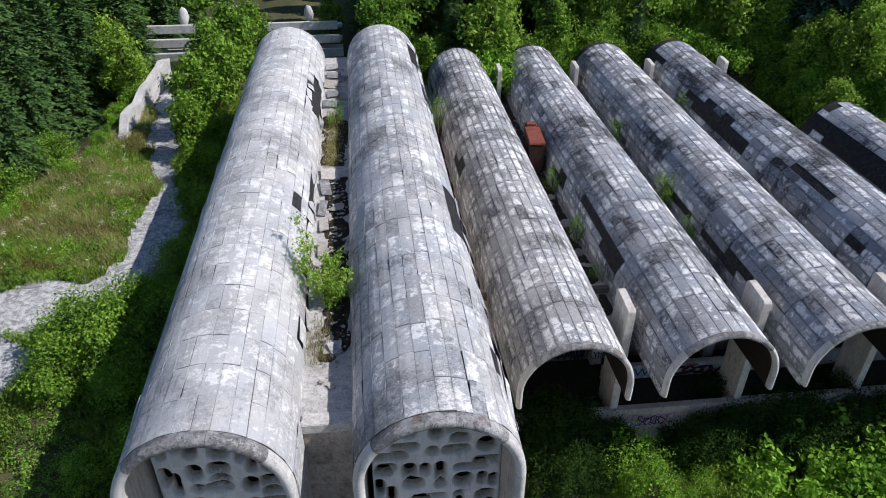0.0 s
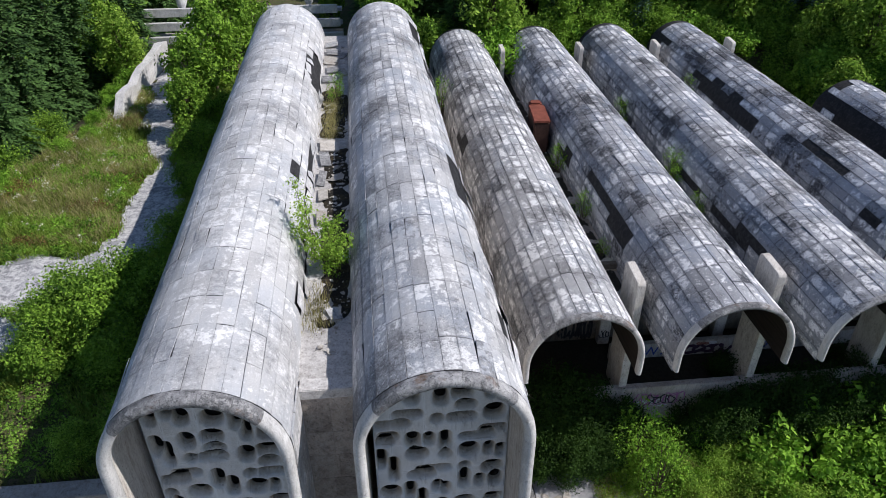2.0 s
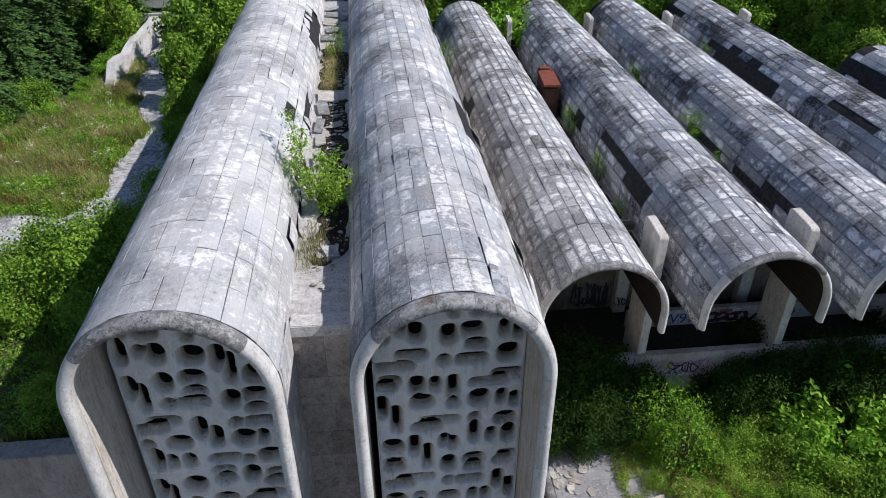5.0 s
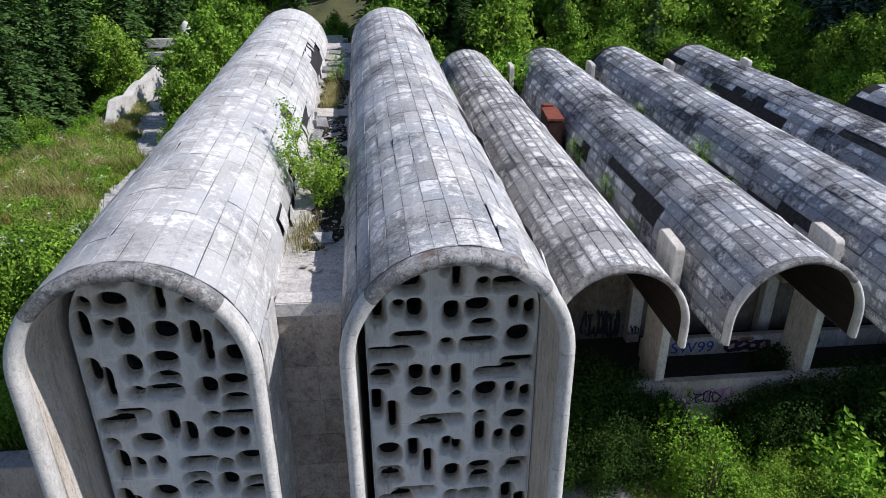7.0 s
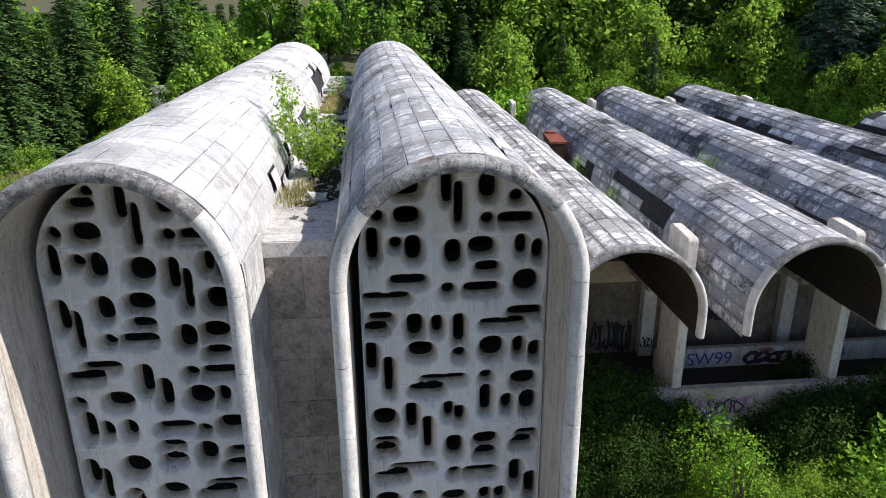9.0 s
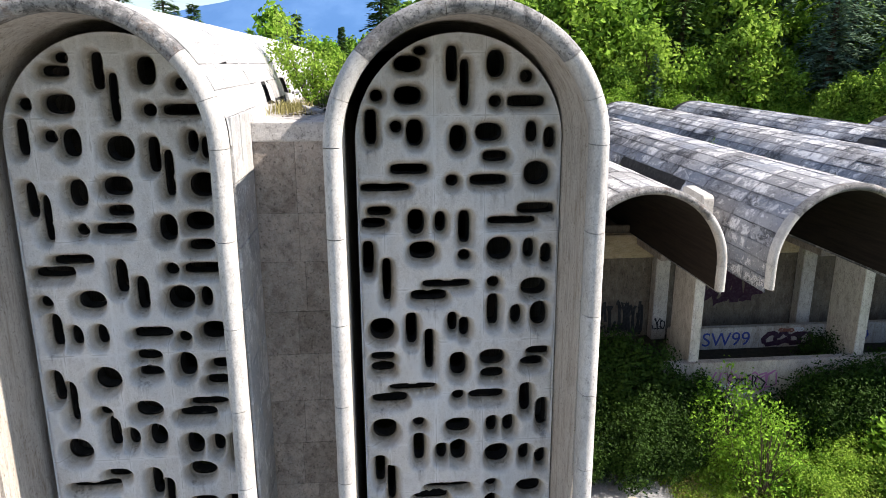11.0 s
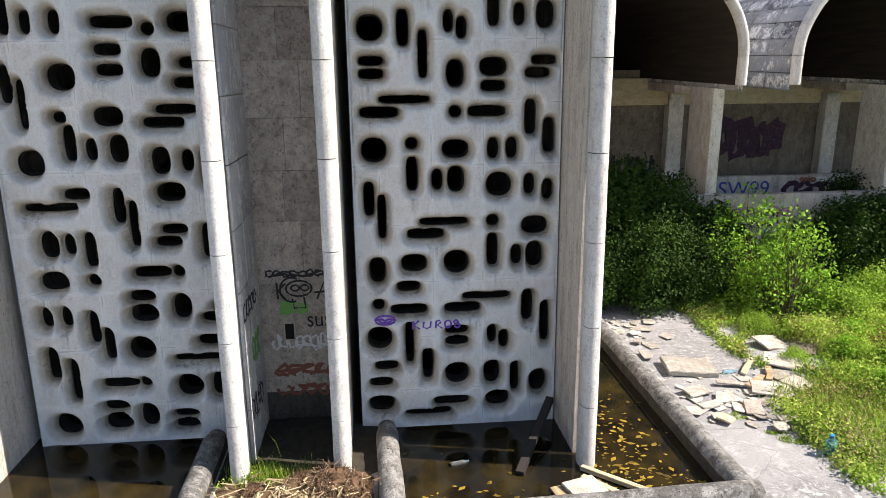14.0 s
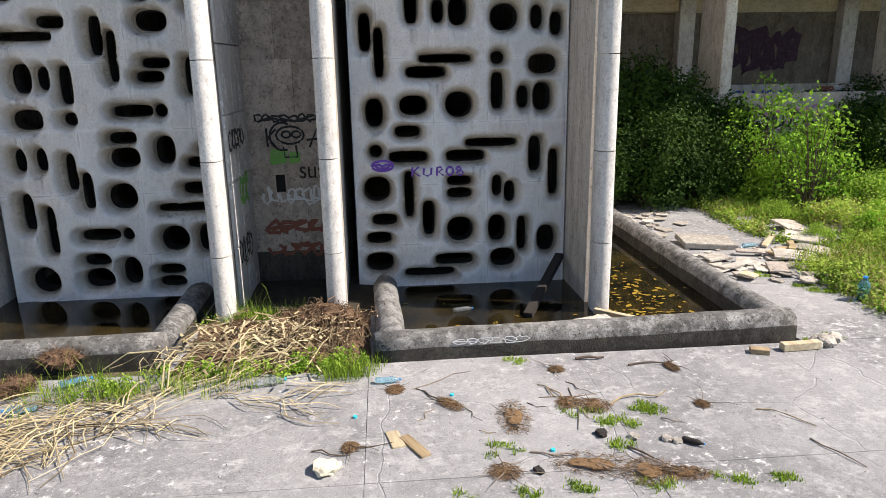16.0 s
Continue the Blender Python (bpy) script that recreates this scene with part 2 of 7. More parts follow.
def paving():
    """Old cast paving: cloudy wear, white scuffs, dark stains, pits and hairline cracks."""
    n = Nodes("paving_concrete")
    broad, cloud, fleck = n.noise(0.55, 5, 0.65), n.noise(2.6, 8, 0.72), n.noise(9, 8, 0.8)
    grain, pit = n.noise(60, 6, 0.8), n.noise(26, 7, 0.8)
    drag = n.noise(1.4, 7, 0.75, (1.0, 3.5, 1.0))
    col = n.mix(n.ramp(grain, 0.3, 0.7), (0.18, 0.18, 0.186), (0.35, 0.35, 0.356))
    tone = n.add("ShaderNodeVectorMath", operation="SCALE")
    n.link(col, tone.inputs[0])
    n.link(n.ramp(n.chance(), 0, 1, 0.9, 1.1), tone.inputs["Scale"])
    col = n.mix(n.ramp(n.math("ADD", n.math("MULTIPLY", broad, 0.6), n.math("MULTIPLY", cloud, 0.5)), 0.5, 0.68, 0.0, 0.8), tone.outputs[0], (0.085, 0.085, 0.092))
    col = n.mix(n.ramp(n.math("ADD", n.math("MULTIPLY", cloud, 0.6), n.math("MULTIPLY", fleck, 0.42)), 0.5, 0.6, 0.0, 0.6), col, (0.46, 0.46, 0.46))
    col = n.mix(n.ramp(drag, 0.6, 0.68, 0.0, 0.55), col, (0.55, 0.55, 0.545))
    col = n.mix(n.ramp(n.math("ADD", n.math("MULTIPLY", fleck, 0.7), n.math("MULTIPLY", broad, 0.3)), 0.575, 0.61, 0.0, 0.85), col, (0.66, 0.66, 0.65))
    col = n.mix(n.ramp(pit, 0.58, 0.63, 0.0, 0.8), col, (0.06, 0.06, 0.063))
    col = n.mix(n.ramp(n.noise(75, 4, 0.7), 0.62, 0.66, 0.0, 0.8), col, (0.62, 0.62, 0.61))
    warp = n.add("ShaderNodeVectorMath", operation="ADD")
    n.link(n.pos.outputs["Position"], warp.inputs[0])
    bent = n.add("ShaderNodeVectorMath", operation="SCALE")
    stir = n.add("ShaderNodeTexNoise")
    stir.inputs["Scale"].default_value, stir.inputs["Detail"].default_value = 1.1, 6
    n.link(stir.outputs["Color"], bent.inputs[0])
    bent.inputs["Scale"].default_value = 0.9
    n.link(bent.outputs[0], warp.inputs[1])
    crack = n.add("ShaderNodeTexVoronoi")
    crack.feature = "DISTANCE_TO_EDGE"
    crack.inputs["Scale"].default_value = 0.38
    n.link(warp.outputs[0], crack.inputs["Vector"])
    line = n.ramp(crack.outputs["Distance"], 0.0, 0.0035, 1.0, 0.0)
    col = n.mix(n.math("MULTIPLY", line, n.ramp(cloud, 0.5, 0.65, 0.0, 0.4)), col, (0.04, 0.04, 0.042))
    n.bump(n.math("ADD", n.math("MULTIPLY", grain, 0.6), n.math("SUBTRACT", pit, line)), 0.7, 0.01)
    return n.done(col, n.ramp(cloud, 0.3, 0.7, 0.75, 0.92))


PAVING = paving()
KERB = weathered("kerb_concrete", (0.15, 0.147, 0.142), (0.03, 0.028, 0.027), (0.6, 0.6, 0.59), 0.75, 0.34, 0.1, (1, 1, 1), 0.12)
KERB_LOW = weathered("kerb_low", (0.035, 0.032, 0.028), (0.012, 0.011, 0.01), (0.12, 0.115, 0.1), 0.5, 0.3, 0.1, (1, 1, 1), 0.2)
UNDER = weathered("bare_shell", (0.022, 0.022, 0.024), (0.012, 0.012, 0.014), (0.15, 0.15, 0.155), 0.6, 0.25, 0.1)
TERRACE = weathered("terrace_concrete", (0.33, 0.33, 0.34), (0.1, 0.1, 0.108), (0.78, 0.77, 0.75), 0.7, 0.7, 0.1)
RUBBLE = weathered("rubble_slab", (0.47, 0.44, 0.39), (0.2, 0.165, 0.13), (0.68, 0.66, 0.62), 0.55, 0.45, 0.4)


def plain(name, base, rough=0.6, vary=0.2, scale=8.0, metal=0.0):
    n = Nodes(name)
    f = n.noise(scale, 5, 0.65)
    col = n.mix(n.ramp(f, 0.3, 0.7), tuple(c * (1 - vary) for c in base), tuple(min(1, c * (1 + vary)) for c in base))
    n.bump(n.noise(scale * 4, 4, 0.6), 0.2, 0.005)
    return n.done(col, rough, metal)


def wood(name, base, dark):
    n = Nodes(name)
    g = n.noise(9, 6, 0.7, (1, 0.08, 1), n.add("ShaderNodeTexCoord").outputs["Object"])
    col = n.mix(n.ramp(g, 0.35, 0.65), dark, base)
    n.bump(g, 0.4, 0.006)
    return n.done(col, 0.8)


def leafy(name, low, high, clear=0.35):
    """Leaves: each one of its own green, and some light comes through."""
    n = Nodes(name)
    c = n.chance()
    col = n.mix(n.math("POWER", c, 1.4), tuple(v * 0.72 for v in low), tuple(v * 1.15 for v in high))
    col = n.mix(n.ramp(n.noise(0.7, 4), 0.42, 0.62, 0, 0.5), col, tuple(v * 1.35 for v in high))
    n.done(col, 0.72)
    n.bsdf.inputs["Specular IOR Level"].default_value = 0.15
    thin = n.add("ShaderNodeBsdfTranslucent")
    n.put(thin.inputs["Color"], n.mix(0.0, col, col))
    both = n.add("ShaderNodeMixShader")
    both.inputs[0].default_value = clear
    n.link(n.bsdf.outputs[0], both.inputs[1])
    n.link(thin.outputs[0], both.inputs[2])
    n.link(both.outputs[0], n.tree.nodes["Material Output"].inputs["Surface"])
    return n.mat


LEAF_BRIGHT = leafy("leaf_bright", (0.05, 0.16, 0.012), (0.27, 0.48, 0.05), 0.32)
LEAF_SUNNY = leafy("leaf_sunny", (0.1, 0.24, 0.02), (0.36, 0.52, 0.08), 0.45)
LEAF_MID = leafy("leaf_mid", (0.05, 0.14, 0.015), (0.26, 0.43, 0.05), 0.35)
LEAF_DEEP = leafy("leaf_deep", (0.035, 0.1, 0.016), (0.24, 0.42, 0.055), 0.4)
# Ivy green taken down near black: the vaults' shadow is in the leaf colour.
LEAF_IVY_SHADED = leafy("leaf_ivy_shaded", (0.01, 0.03, 0.005), (0.034, 0.075, 0.01), 0.2)
WEED = leafy("weed_green", (0.08, 0.17, 0.018), (0.42, 0.54, 0.1), 0.4)
GRASS_LIVE = leafy("grass_live", (0.1, 0.21, 0.02), (0.3, 0.42, 0.06), 0.4)
NEEDLE = leafy("needle_dark", (0.025, 0.062, 0.022), (0.1, 0.19, 0.05), 0.25)
NEEDLE_BLUE = leafy("needle_blue", (0.06, 0.12, 0.085), (0.23, 0.35, 0.24), 0.25)
GRASS = leafy("grass_green", (0.11, 0.19, 0.025), (0.27, 0.36, 0.06), 0.4)
GRASS_DRY = leafy("grass_dry", (0.2, 0.19, 0.06), (0.42, 0.38, 0.17), 0.35)
RUSSET = leafy("russet_weed", (0.09, 0.06, 0.025), (0.26, 0.16, 0.06), 0.3)
BLOOM = leafy("pale_flower", (0.5, 0.55, 0.35), (0.75, 0.75, 0.6), 0.3)


def reed():
    n = Nodes("straw")
    c = n.chance()
    return n.done(n.mix(n.ramp(c, 0.0, 0.8), (0.1, 0.07, 0.04), (0.52, 0.44, 0.27)), 0.8)


STRAW = reed()
FIBRE = plain("root_fibre", (0.17, 0.105, 0.055), 0.95, 0.4, 30)
HUSK = plain("brown_husk", (0.2, 0.14, 0.085), 0.9, 0.45, 30)
PEAT = plain("dead_roots", (0.115, 0.07, 0.042), 0.95, 0.4, 25)
BARK = plain("bark", (0.10, 0.075, 0.055), 0.95, 0.35, 14)
TWIG = plain("twig", (0.2, 0.16, 0.12), 0.9, 0.3, 25)
RUST = plain("rusty_sheet", (0.2, 0.06, 0.038), 0.8, 0.3, 3.0)
RUST_DARK = plain("rusty_frame", (0.06, 0.03, 0.022), 0.85, 0.3, 6.0)
PLANK = wood("grey_plank", (0.42, 0.33, 0.2), (0.2, 0.14, 0.08))
PLANK_PALE = wood("pale_plank", (0.6, 0.53, 0.38), (0.3, 0.24, 0.15))
PLANK_DARK = wood("wet_plank", (0.04, 0.034, 0.03), (0.015, 0.013, 0.012))
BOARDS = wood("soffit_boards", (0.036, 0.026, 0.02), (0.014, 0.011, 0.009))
FOAM = plain("foam_lump", (0.62, 0.57, 0.44), 0.9, 0.12, 20)
BLUE_CAP = plain("blue_cap", (0.02, 0.22, 0.6), 0.4, 0.1)
CYAN_CAP = plain("cyan_cap", (0.02, 0.45, 0.55), 0.4, 0.1)
FALLEN = leafy("fallen_leaf", (0.05, 0.035, 0.012), (0.27, 0.18, 0.022), 0.1)
# Litter brown for gutters and mud; on the hall floor it paints shade.
LITTER_SHADE = plain("litter_shade", (0.035, 0.03, 0.022), 0.95, 0.4, 6)
HOLE_SHADE = plain("hole_shade", (0.012, 0.012, 0.013), 0.9, 0.2)


def earth():
    n = Nodes("earth")
    a, b, c = n.noise(0.35, 6, 0.65), n.noise(3.0, 6, 0.7), n.noise(14.0, 6, 0.75)
    col = n.mix(n.ramp(a, 0.4, 0.6), (0.06, 0.085, 0.022), (0.12, 0.13, 0.035))
    col = n.mix(n.ramp(b, 0.45, 0.6), col, (0.13, 0.105, 0.065))
    col = n.mix(n.ramp(c, 0.48, 0.62), col, (0.035, 0.035, 0.018))
    n.bump(n.math("ADD", b, c), 0.8, 0.06)
    return n.done(col, 0.95)


EARTH = earth()


def roof_soil():
    n = Nodes("roof_soil")
    a, b, c = n.noise(2.2, 6, 0.7), n.noise(11.0, 6, 0.75), n.noise(38.0, 5, 0.75)
    col = n.mix(n.ramp(a, 0.45, 0.65), (0.022, 0.019, 0.015), (0.09, 0.07, 0.035))
    col = n.mix(n.ramp(b, 0.5, 0.6), col, (0.02, 0.018, 0.014))
    col = n.mix(n.ramp(c, 0.63, 0.68), col, (0.3, 0.29, 0.27))
    n.bump(n.math("ADD", b, c), 1.0, 0.05)
    return n.done(col, 0.95)


ROOF_SOIL = roof_soil()


def meadow():
    n = Nodes("meadow")
    a = n.noise(0.03, 6, 0.65)
    n.bump(n.noise(0.6, 5), 0.5, 0.4)
    return n.done(n.mix(n.ramp(a, 0.4, 0.6), (0.10, 0.17, 0.03), (0.2, 0.24, 0.06)), 0.95)


def water():
    n = Nodes("pond_water")
    n.done(n.mix(n.ramp(n.noise(1.5, 5), 0.4, 0.65), (0.008, 0.007, 0.005), (0.03, 0.022, 0.008)), 0.05)
    n.bsdf.inputs["Specular IOR Level"].default_value = 0.35
    n.bump(n.noise(6, 2), 0.03, 0.01)
    return n.mat


WATER = water()


def plastic(name, tint, alpha_rough=0.15):
    n = Nodes(name)
    n.done(tint, alpha_rough)
    n.bsdf.inputs["Transmission Weight"].default_value = 0.9
    n.bsdf.inputs["IOR"].default_value = 1.3
    return n.mat


PET_BLUE = plastic("pet_blue", (0.5, 0.8, 0.95))
PET_VIVID = plastic("pet_vivid", (0.28, 0.66, 0.95))
PET_CLEAR = plastic("pet_clear", (0.8, 0.85, 0.85))


def spray(name, tint):
    n = Nodes(name)
    n.done(n.mix(n.ramp(n.noise(14, 4), 0.45, 0.8), tint, tuple(0.8 * c + 0.05 for c in tint)), 0.7)
    return n.mat


INK = spray("spray_black", (0.02, 0.02, 0.022))
INK_VIOLET = spray("spray_violet", (0.12, 0.05, 0.34))
INK_PLUM = spray("spray_plum", (0.05, 0.018, 0.04))
INK_BLUE = spray("spray_blue", (0.05, 0.07, 0.3))
INK_PINK = spray("spray_pink", (0.42, 0.15, 0.34))
INK_RED = spray("spray_red", (0.24, 0.09, 0.06))
INK_GREEN = spray("spray_green", (0.16, 0.4, 0.1))
INK_WHITE = spray("spray_white", (0.65, 0.68, 0.7))


# ---- mesh helpers ----
def mesh(name, verts, faces, smooth=False):
    me = bpy.data.meshes.new(name)
    me.from_pydata([tuple(v) for v in verts], [], [tuple(f) for f in faces])
    if smooth:
        me.polygons.foreach_set("use_smooth", [True] * len(me.polygons))
    me.update()
    return me


def of(bm, name, smooth=False):
    me = bpy.data.meshes.new(name)
    bmesh.ops.recalc_face_normals(bm, faces=bm.faces)
    bm.to_mesh(me)
    bm.free()
    if smooth:
        me.polygons.foreach_set("use_smooth", [True] * len(me.polygons))
    return me


def part(name, me, material, parent=None, label="", m=None):
    """Links one mesh as one object, under a thing or a part."""
    ob = new(name, me)
    if not me.materials:
        me.materials.append(material)
    if parent:
        ob.parent = parent
    if m is not None:
        ob.matrix_basis = m
    return tagged(ob, label)


def thing(name, m, label, category, group="", kind=""):
    ob = new(name)
    ob.empty_display_size = 0.3
    ob.matrix_basis = m
    return tagged(ob, label, category, group, kind)


def solo(name, me, material, m, label, category, group="", kind=""):
    ob = part(name, me, material, None, "", m)
    return tagged(ob, label, category, group, kind)


def box(sx, sy, sz, bevel=0.0, rough=0.0, seed=0, at=(0, 0, 0), cuts=0):
    """A block that stands on z = at.z, with soft, uneven edges."""
    bm = bmesh.new()
    bmesh.ops.create_cube(bm, size=1, matrix=Matrix.LocRotScale((at[0], at[1], at[2] + sz / 2), None, (sx, sy, sz)))
    if cuts:
        bmesh.ops.subdivide_edges(bm, edges=bm.edges, cuts=cuts, use_grid_fill=True)
    if bevel:
        bmesh.ops.bevel(bm, geom=bm.edges if not cuts else [e for e in bm.edges if e.calc_face_angle(0) > 0.5], offset=bevel, segments=2, affect="EDGES")
    if rough:
        for v in bm.verts:
            v.co += noise.noise_vector(v.co * 3.1 + Vector((seed, seed * 2.3, 0))) * rough
    return bm


def rock(radius, seed, flat=0.6, sub=2):
    bm = bmesh.new()
    bmesh.ops.create_icosphere(bm, subdivisions=sub, radius=radius)
    for v in bm.verts:
        v.co *= 1 + 0.45 * noise.noise(v.co / radius * 0.9 + Vector((seed * 3.7, 0, seed)))
        v.co.z *= flat
    return bm


def tube(points, radii, sides=6, cap=True):
    """Vertices and faces of a tube along points."""
    vs, fs = [], []
    pts = [Vector(p) for p in points]
    for i, p in enumerate(pts):
        d = (pts[min(i + 1, len(pts) - 1)] - pts[max(i - 1, 0)]).normalized()
        a = d.orthogonal().normalized()
        b = d.cross(a)
        r = radii[i] if not isinstance(radii, (int, float)) else radii
        for k in range(sides):
            w = math.tau * k / sides
            vs.append(p + (a * math.cos(w) + b * math.sin(w)) * r)
    for i in range(len(pts) - 1):
        for k in range(sides):
            k2 = (k + 1) % sides
            fs.append((i * sides + k, i * sides + k2, (i + 1) * sides + k2, (i + 1) * sides + k))
    if cap:
        fs.append(tuple(range(sides))[::-1])
        fs.append(tuple((len(pts) - 1) * sides + k for k in range(sides)))
    return vs, fs


def joined(pieces):
    vs, fs = [], []
    for v, f in pieces:
        o = len(vs)
        vs += v
        fs += [tuple(i + o for i in q) for q in f]
    return vs, fs


# ---- vaults ----
SLOPE, RISE, DRIFT = 0.0125, 0.024, -0.018
PITCH = 5.25
TILT_Y = math.degrees(math.atan(SLOPE))
TILT_LOW = math.degrees(math.atan(RISE))
SWING = math.degrees(math.atan(-DRIFT))


def arch_points(half, low, n):
    """A stilted arch, from the foot on the low-x side over the top: (u, h, angle), h from the springing."""
    out = [(-half, -low, -90.0)] if low else []
    out += [(-half * math.cos(math.pi * i / n), half * math.sin(math.pi * i / n), -90 + 180.0 * i / n) for i in range(n + 1)]
    return out + ([(half, -low, 90.0)] if low else [])


def vault_shell(half, low, thick, length, slope=SLOPE):
    """An open barrel shell with thickness, from v = 0 to length."""
    outer, inner = arch_points(half, low, 32), arch_points(half - thick, low, 32)
    vs, fs = [], []
    steps = max(2, int(length / 3))
    n = len(outer)
    for s in range(steps + 1):
        v = length * s / steps
        for ring in (outer, inner):
            vs += [(u + DRIFT * v, v, h + slope * v) for u, h, _ in ring]
    for s in range(steps):
        o, p = s * 2 * n, (s + 1) * 2 * n
        for i in range(n - 1):
            fs.append((o + i, o + i + 1, p + i + 1, p + i))
            fs.append((o + n + i + 1, o + n + i, p + n + i, p + n + i + 1))
        for i in (0, n - 1):
            fs.append((o + i, p + i, p + n + i, o + n + i))
    for o in (0, steps * 2 * n):
        for i in range(n - 1):
            fs.append((o + i, o + n + i, o + n + i + 1, o + i + 1))
    bm = bmesh.new()
    made = [bm.verts.new(v) for v in vs]
    for f in fs:
        bm.faces.new([made[i] for i in f])
    return bm


def tile_form(width, length, thick, radius, seed, margin=0.014):
    """One thin roof tile, arched across, with worn edges; its middle lies at the origin, z outward."""
    rng = random.Random(seed)
    vs, fs = [], []
    w, l = width / 2, length / 2
    xs = (-w, -w + margin, 0.0, w - margin, w)
    ys = (-l, -l + margin, l - margin, l)
    for j, y in enumerate(ys):
        for i, x in enumerate(xs):
            edge = i in (0, 4) or j in (0, 3)
            sag = x * x / (2 * radius) if radius else 0.0
            corner = 0.012 * rng.random() if edge and i in (0, 4) and j in (0, 3) else 0.0
            vs.append((x - math.copysign(corner, x), y - math.copysign(corner, y), (0.0 if edge else thick) - sag + (0 if edge else rng.uniform(-0.004, 0.004))))
    for j in range(3):
        for i in range(4):
            fs.append((j * 5 + i, j * 5 + i + 1, j * 5 + i + 6, j * 5 + i + 5))
    return vs, fs


def mark_cells(me, width, length, margin, count=1):
    """Writes where each point of a tile lies between its edges, from -1 to 1 across and along."""
    a, b = 1 - 2 * margin / width, 1 - 2 * margin / length
    one = [c for v in (-1.0, -b, b, 1.0) for u in (-1.0, -a, 0.0, a, 1.0) for c in (u, v, 0.0)]
    me.attributes.new("cell", "FLOAT_VECTOR", "POINT").data.foreach_set("vector", one * count)


def lay_tiles(parent, half, low, length, across, pitch, material, gone, near, seed, lift=0.014, foot=0, margin=0.008, torn=None, slope=SLOPE):
    """Roof tiles over a vault: the nearest as pieces of their own, the rest as one mesh. gone(v, angle) says where they fell off."""
    rng = random.Random(seed)
    width = math.pi * half / across
    forms = [tile_form(width - 0.003, pitch - 0.003, lift, half, seed * 10 + k, margin) for k in range(4)]
    shared = [mesh("roof_tile", *f) for f in forms]
    flat = [tile_form(width - 0.003, pitch - 0.003, lift, 0, seed * 10 + k, margin) for k in range(2)]
    shared_flat = [mesh("roof_tile", *f) for f in flat]
    for me in shared + shared_flat:
        me.materials.append(material)
        mark_cells(me, width, pitch, margin)
    places = []
    for c in range(-foot, across + foot):
        shift = rng.uniform(-0.07, 0.07)
        for r in range(int(length / pitch) + 1):
            v = pitch * (r + 0.5) + shift
            if v - pitch / 2 < 0.1 or v + pitch / 2 > length:
                if not (0.1 < v < length - 0.1):
                    continue
                v = min(max(v, 0.05 + pitch / 2), length - 0.05 - pitch / 2)
            ang = -90 + 180.0 * (c + 0.5) / across
            if c < 0:
                u, h, a = -half, width * (c + 0.5), -90.0
            elif c >= across:
                u, h, a = half, -width * (c - across + 0.5), 90.0
            else:
                a = ang
                u, h = half * math.sin(radians(a)), half * math.cos(radians(a))
            if gone(v, ang, rng):
                continue
            slip = rng.random()
            out = rng.uniform(-0.004, 0.007)
            m = Matrix.Translation((u + DRIFT * v, v, h + slope * v)) @ pose(0, 0, 0, math.degrees(math.atan(slope)), 0, SWING) @ pose(0, 0, 0, 0, a) @ pose(0, 0, out)
            m = m @ pose(rng.uniform(-0.004, 0.004), rng.uniform(-0.012, 0.012), 0, rng.uniform(-0.5, 0.5), rng.uniform(-1.1, 1.1), rng.uniform(-0.6, 0.6))
            if torn and torn(v, ang) and slip > 0.25:
                m = m @ pose(rng.uniform(-0.05, 0.05), rng.uniform(-0.12, 0.12), rng.uniform(0.0, 0.06), rng.uniform(-7, 7), rng.uniform(-4, 12) * (1 if ang < 0 else -1), rng.uniform(-9, 9))
            elif slip > 0.95:
                m = m @ pose(0, -0.03, 0.02, rng.uniform(1, 3), rng.uniform(-3, 3), rng.uniform(-3, 3))
            places.append((near(v, ang), m, 0 <= c < across))
    places.sort(key=lambda p: p[0])
    for i, (_, m, bent) in enumerate(places[:300]):
        me = shared[i % 4] if bent else shared_flat[i % 2]
        part("roof_tile", me, material, parent, "", m)
    vs, fs = [], []
    for i, (_, m, bent) in enumerate(places[300:]):
        fv, ff = (forms[i % 4] if bent else flat[i % 2])
        o = len(vs)
        vs += [m @ Vector(p) for p in fv]
        fs += [tuple(k + o for k in q) for q in ff]
    if vs:
        me = mesh("roof_tiles_beyond", vs, fs)
        me.materials.append(material)
        mark_cells(me, width, pitch, margin, len(fs) // 12)
        tagged(part("roof_tiles_beyond", me, material, parent), kind="stuff")


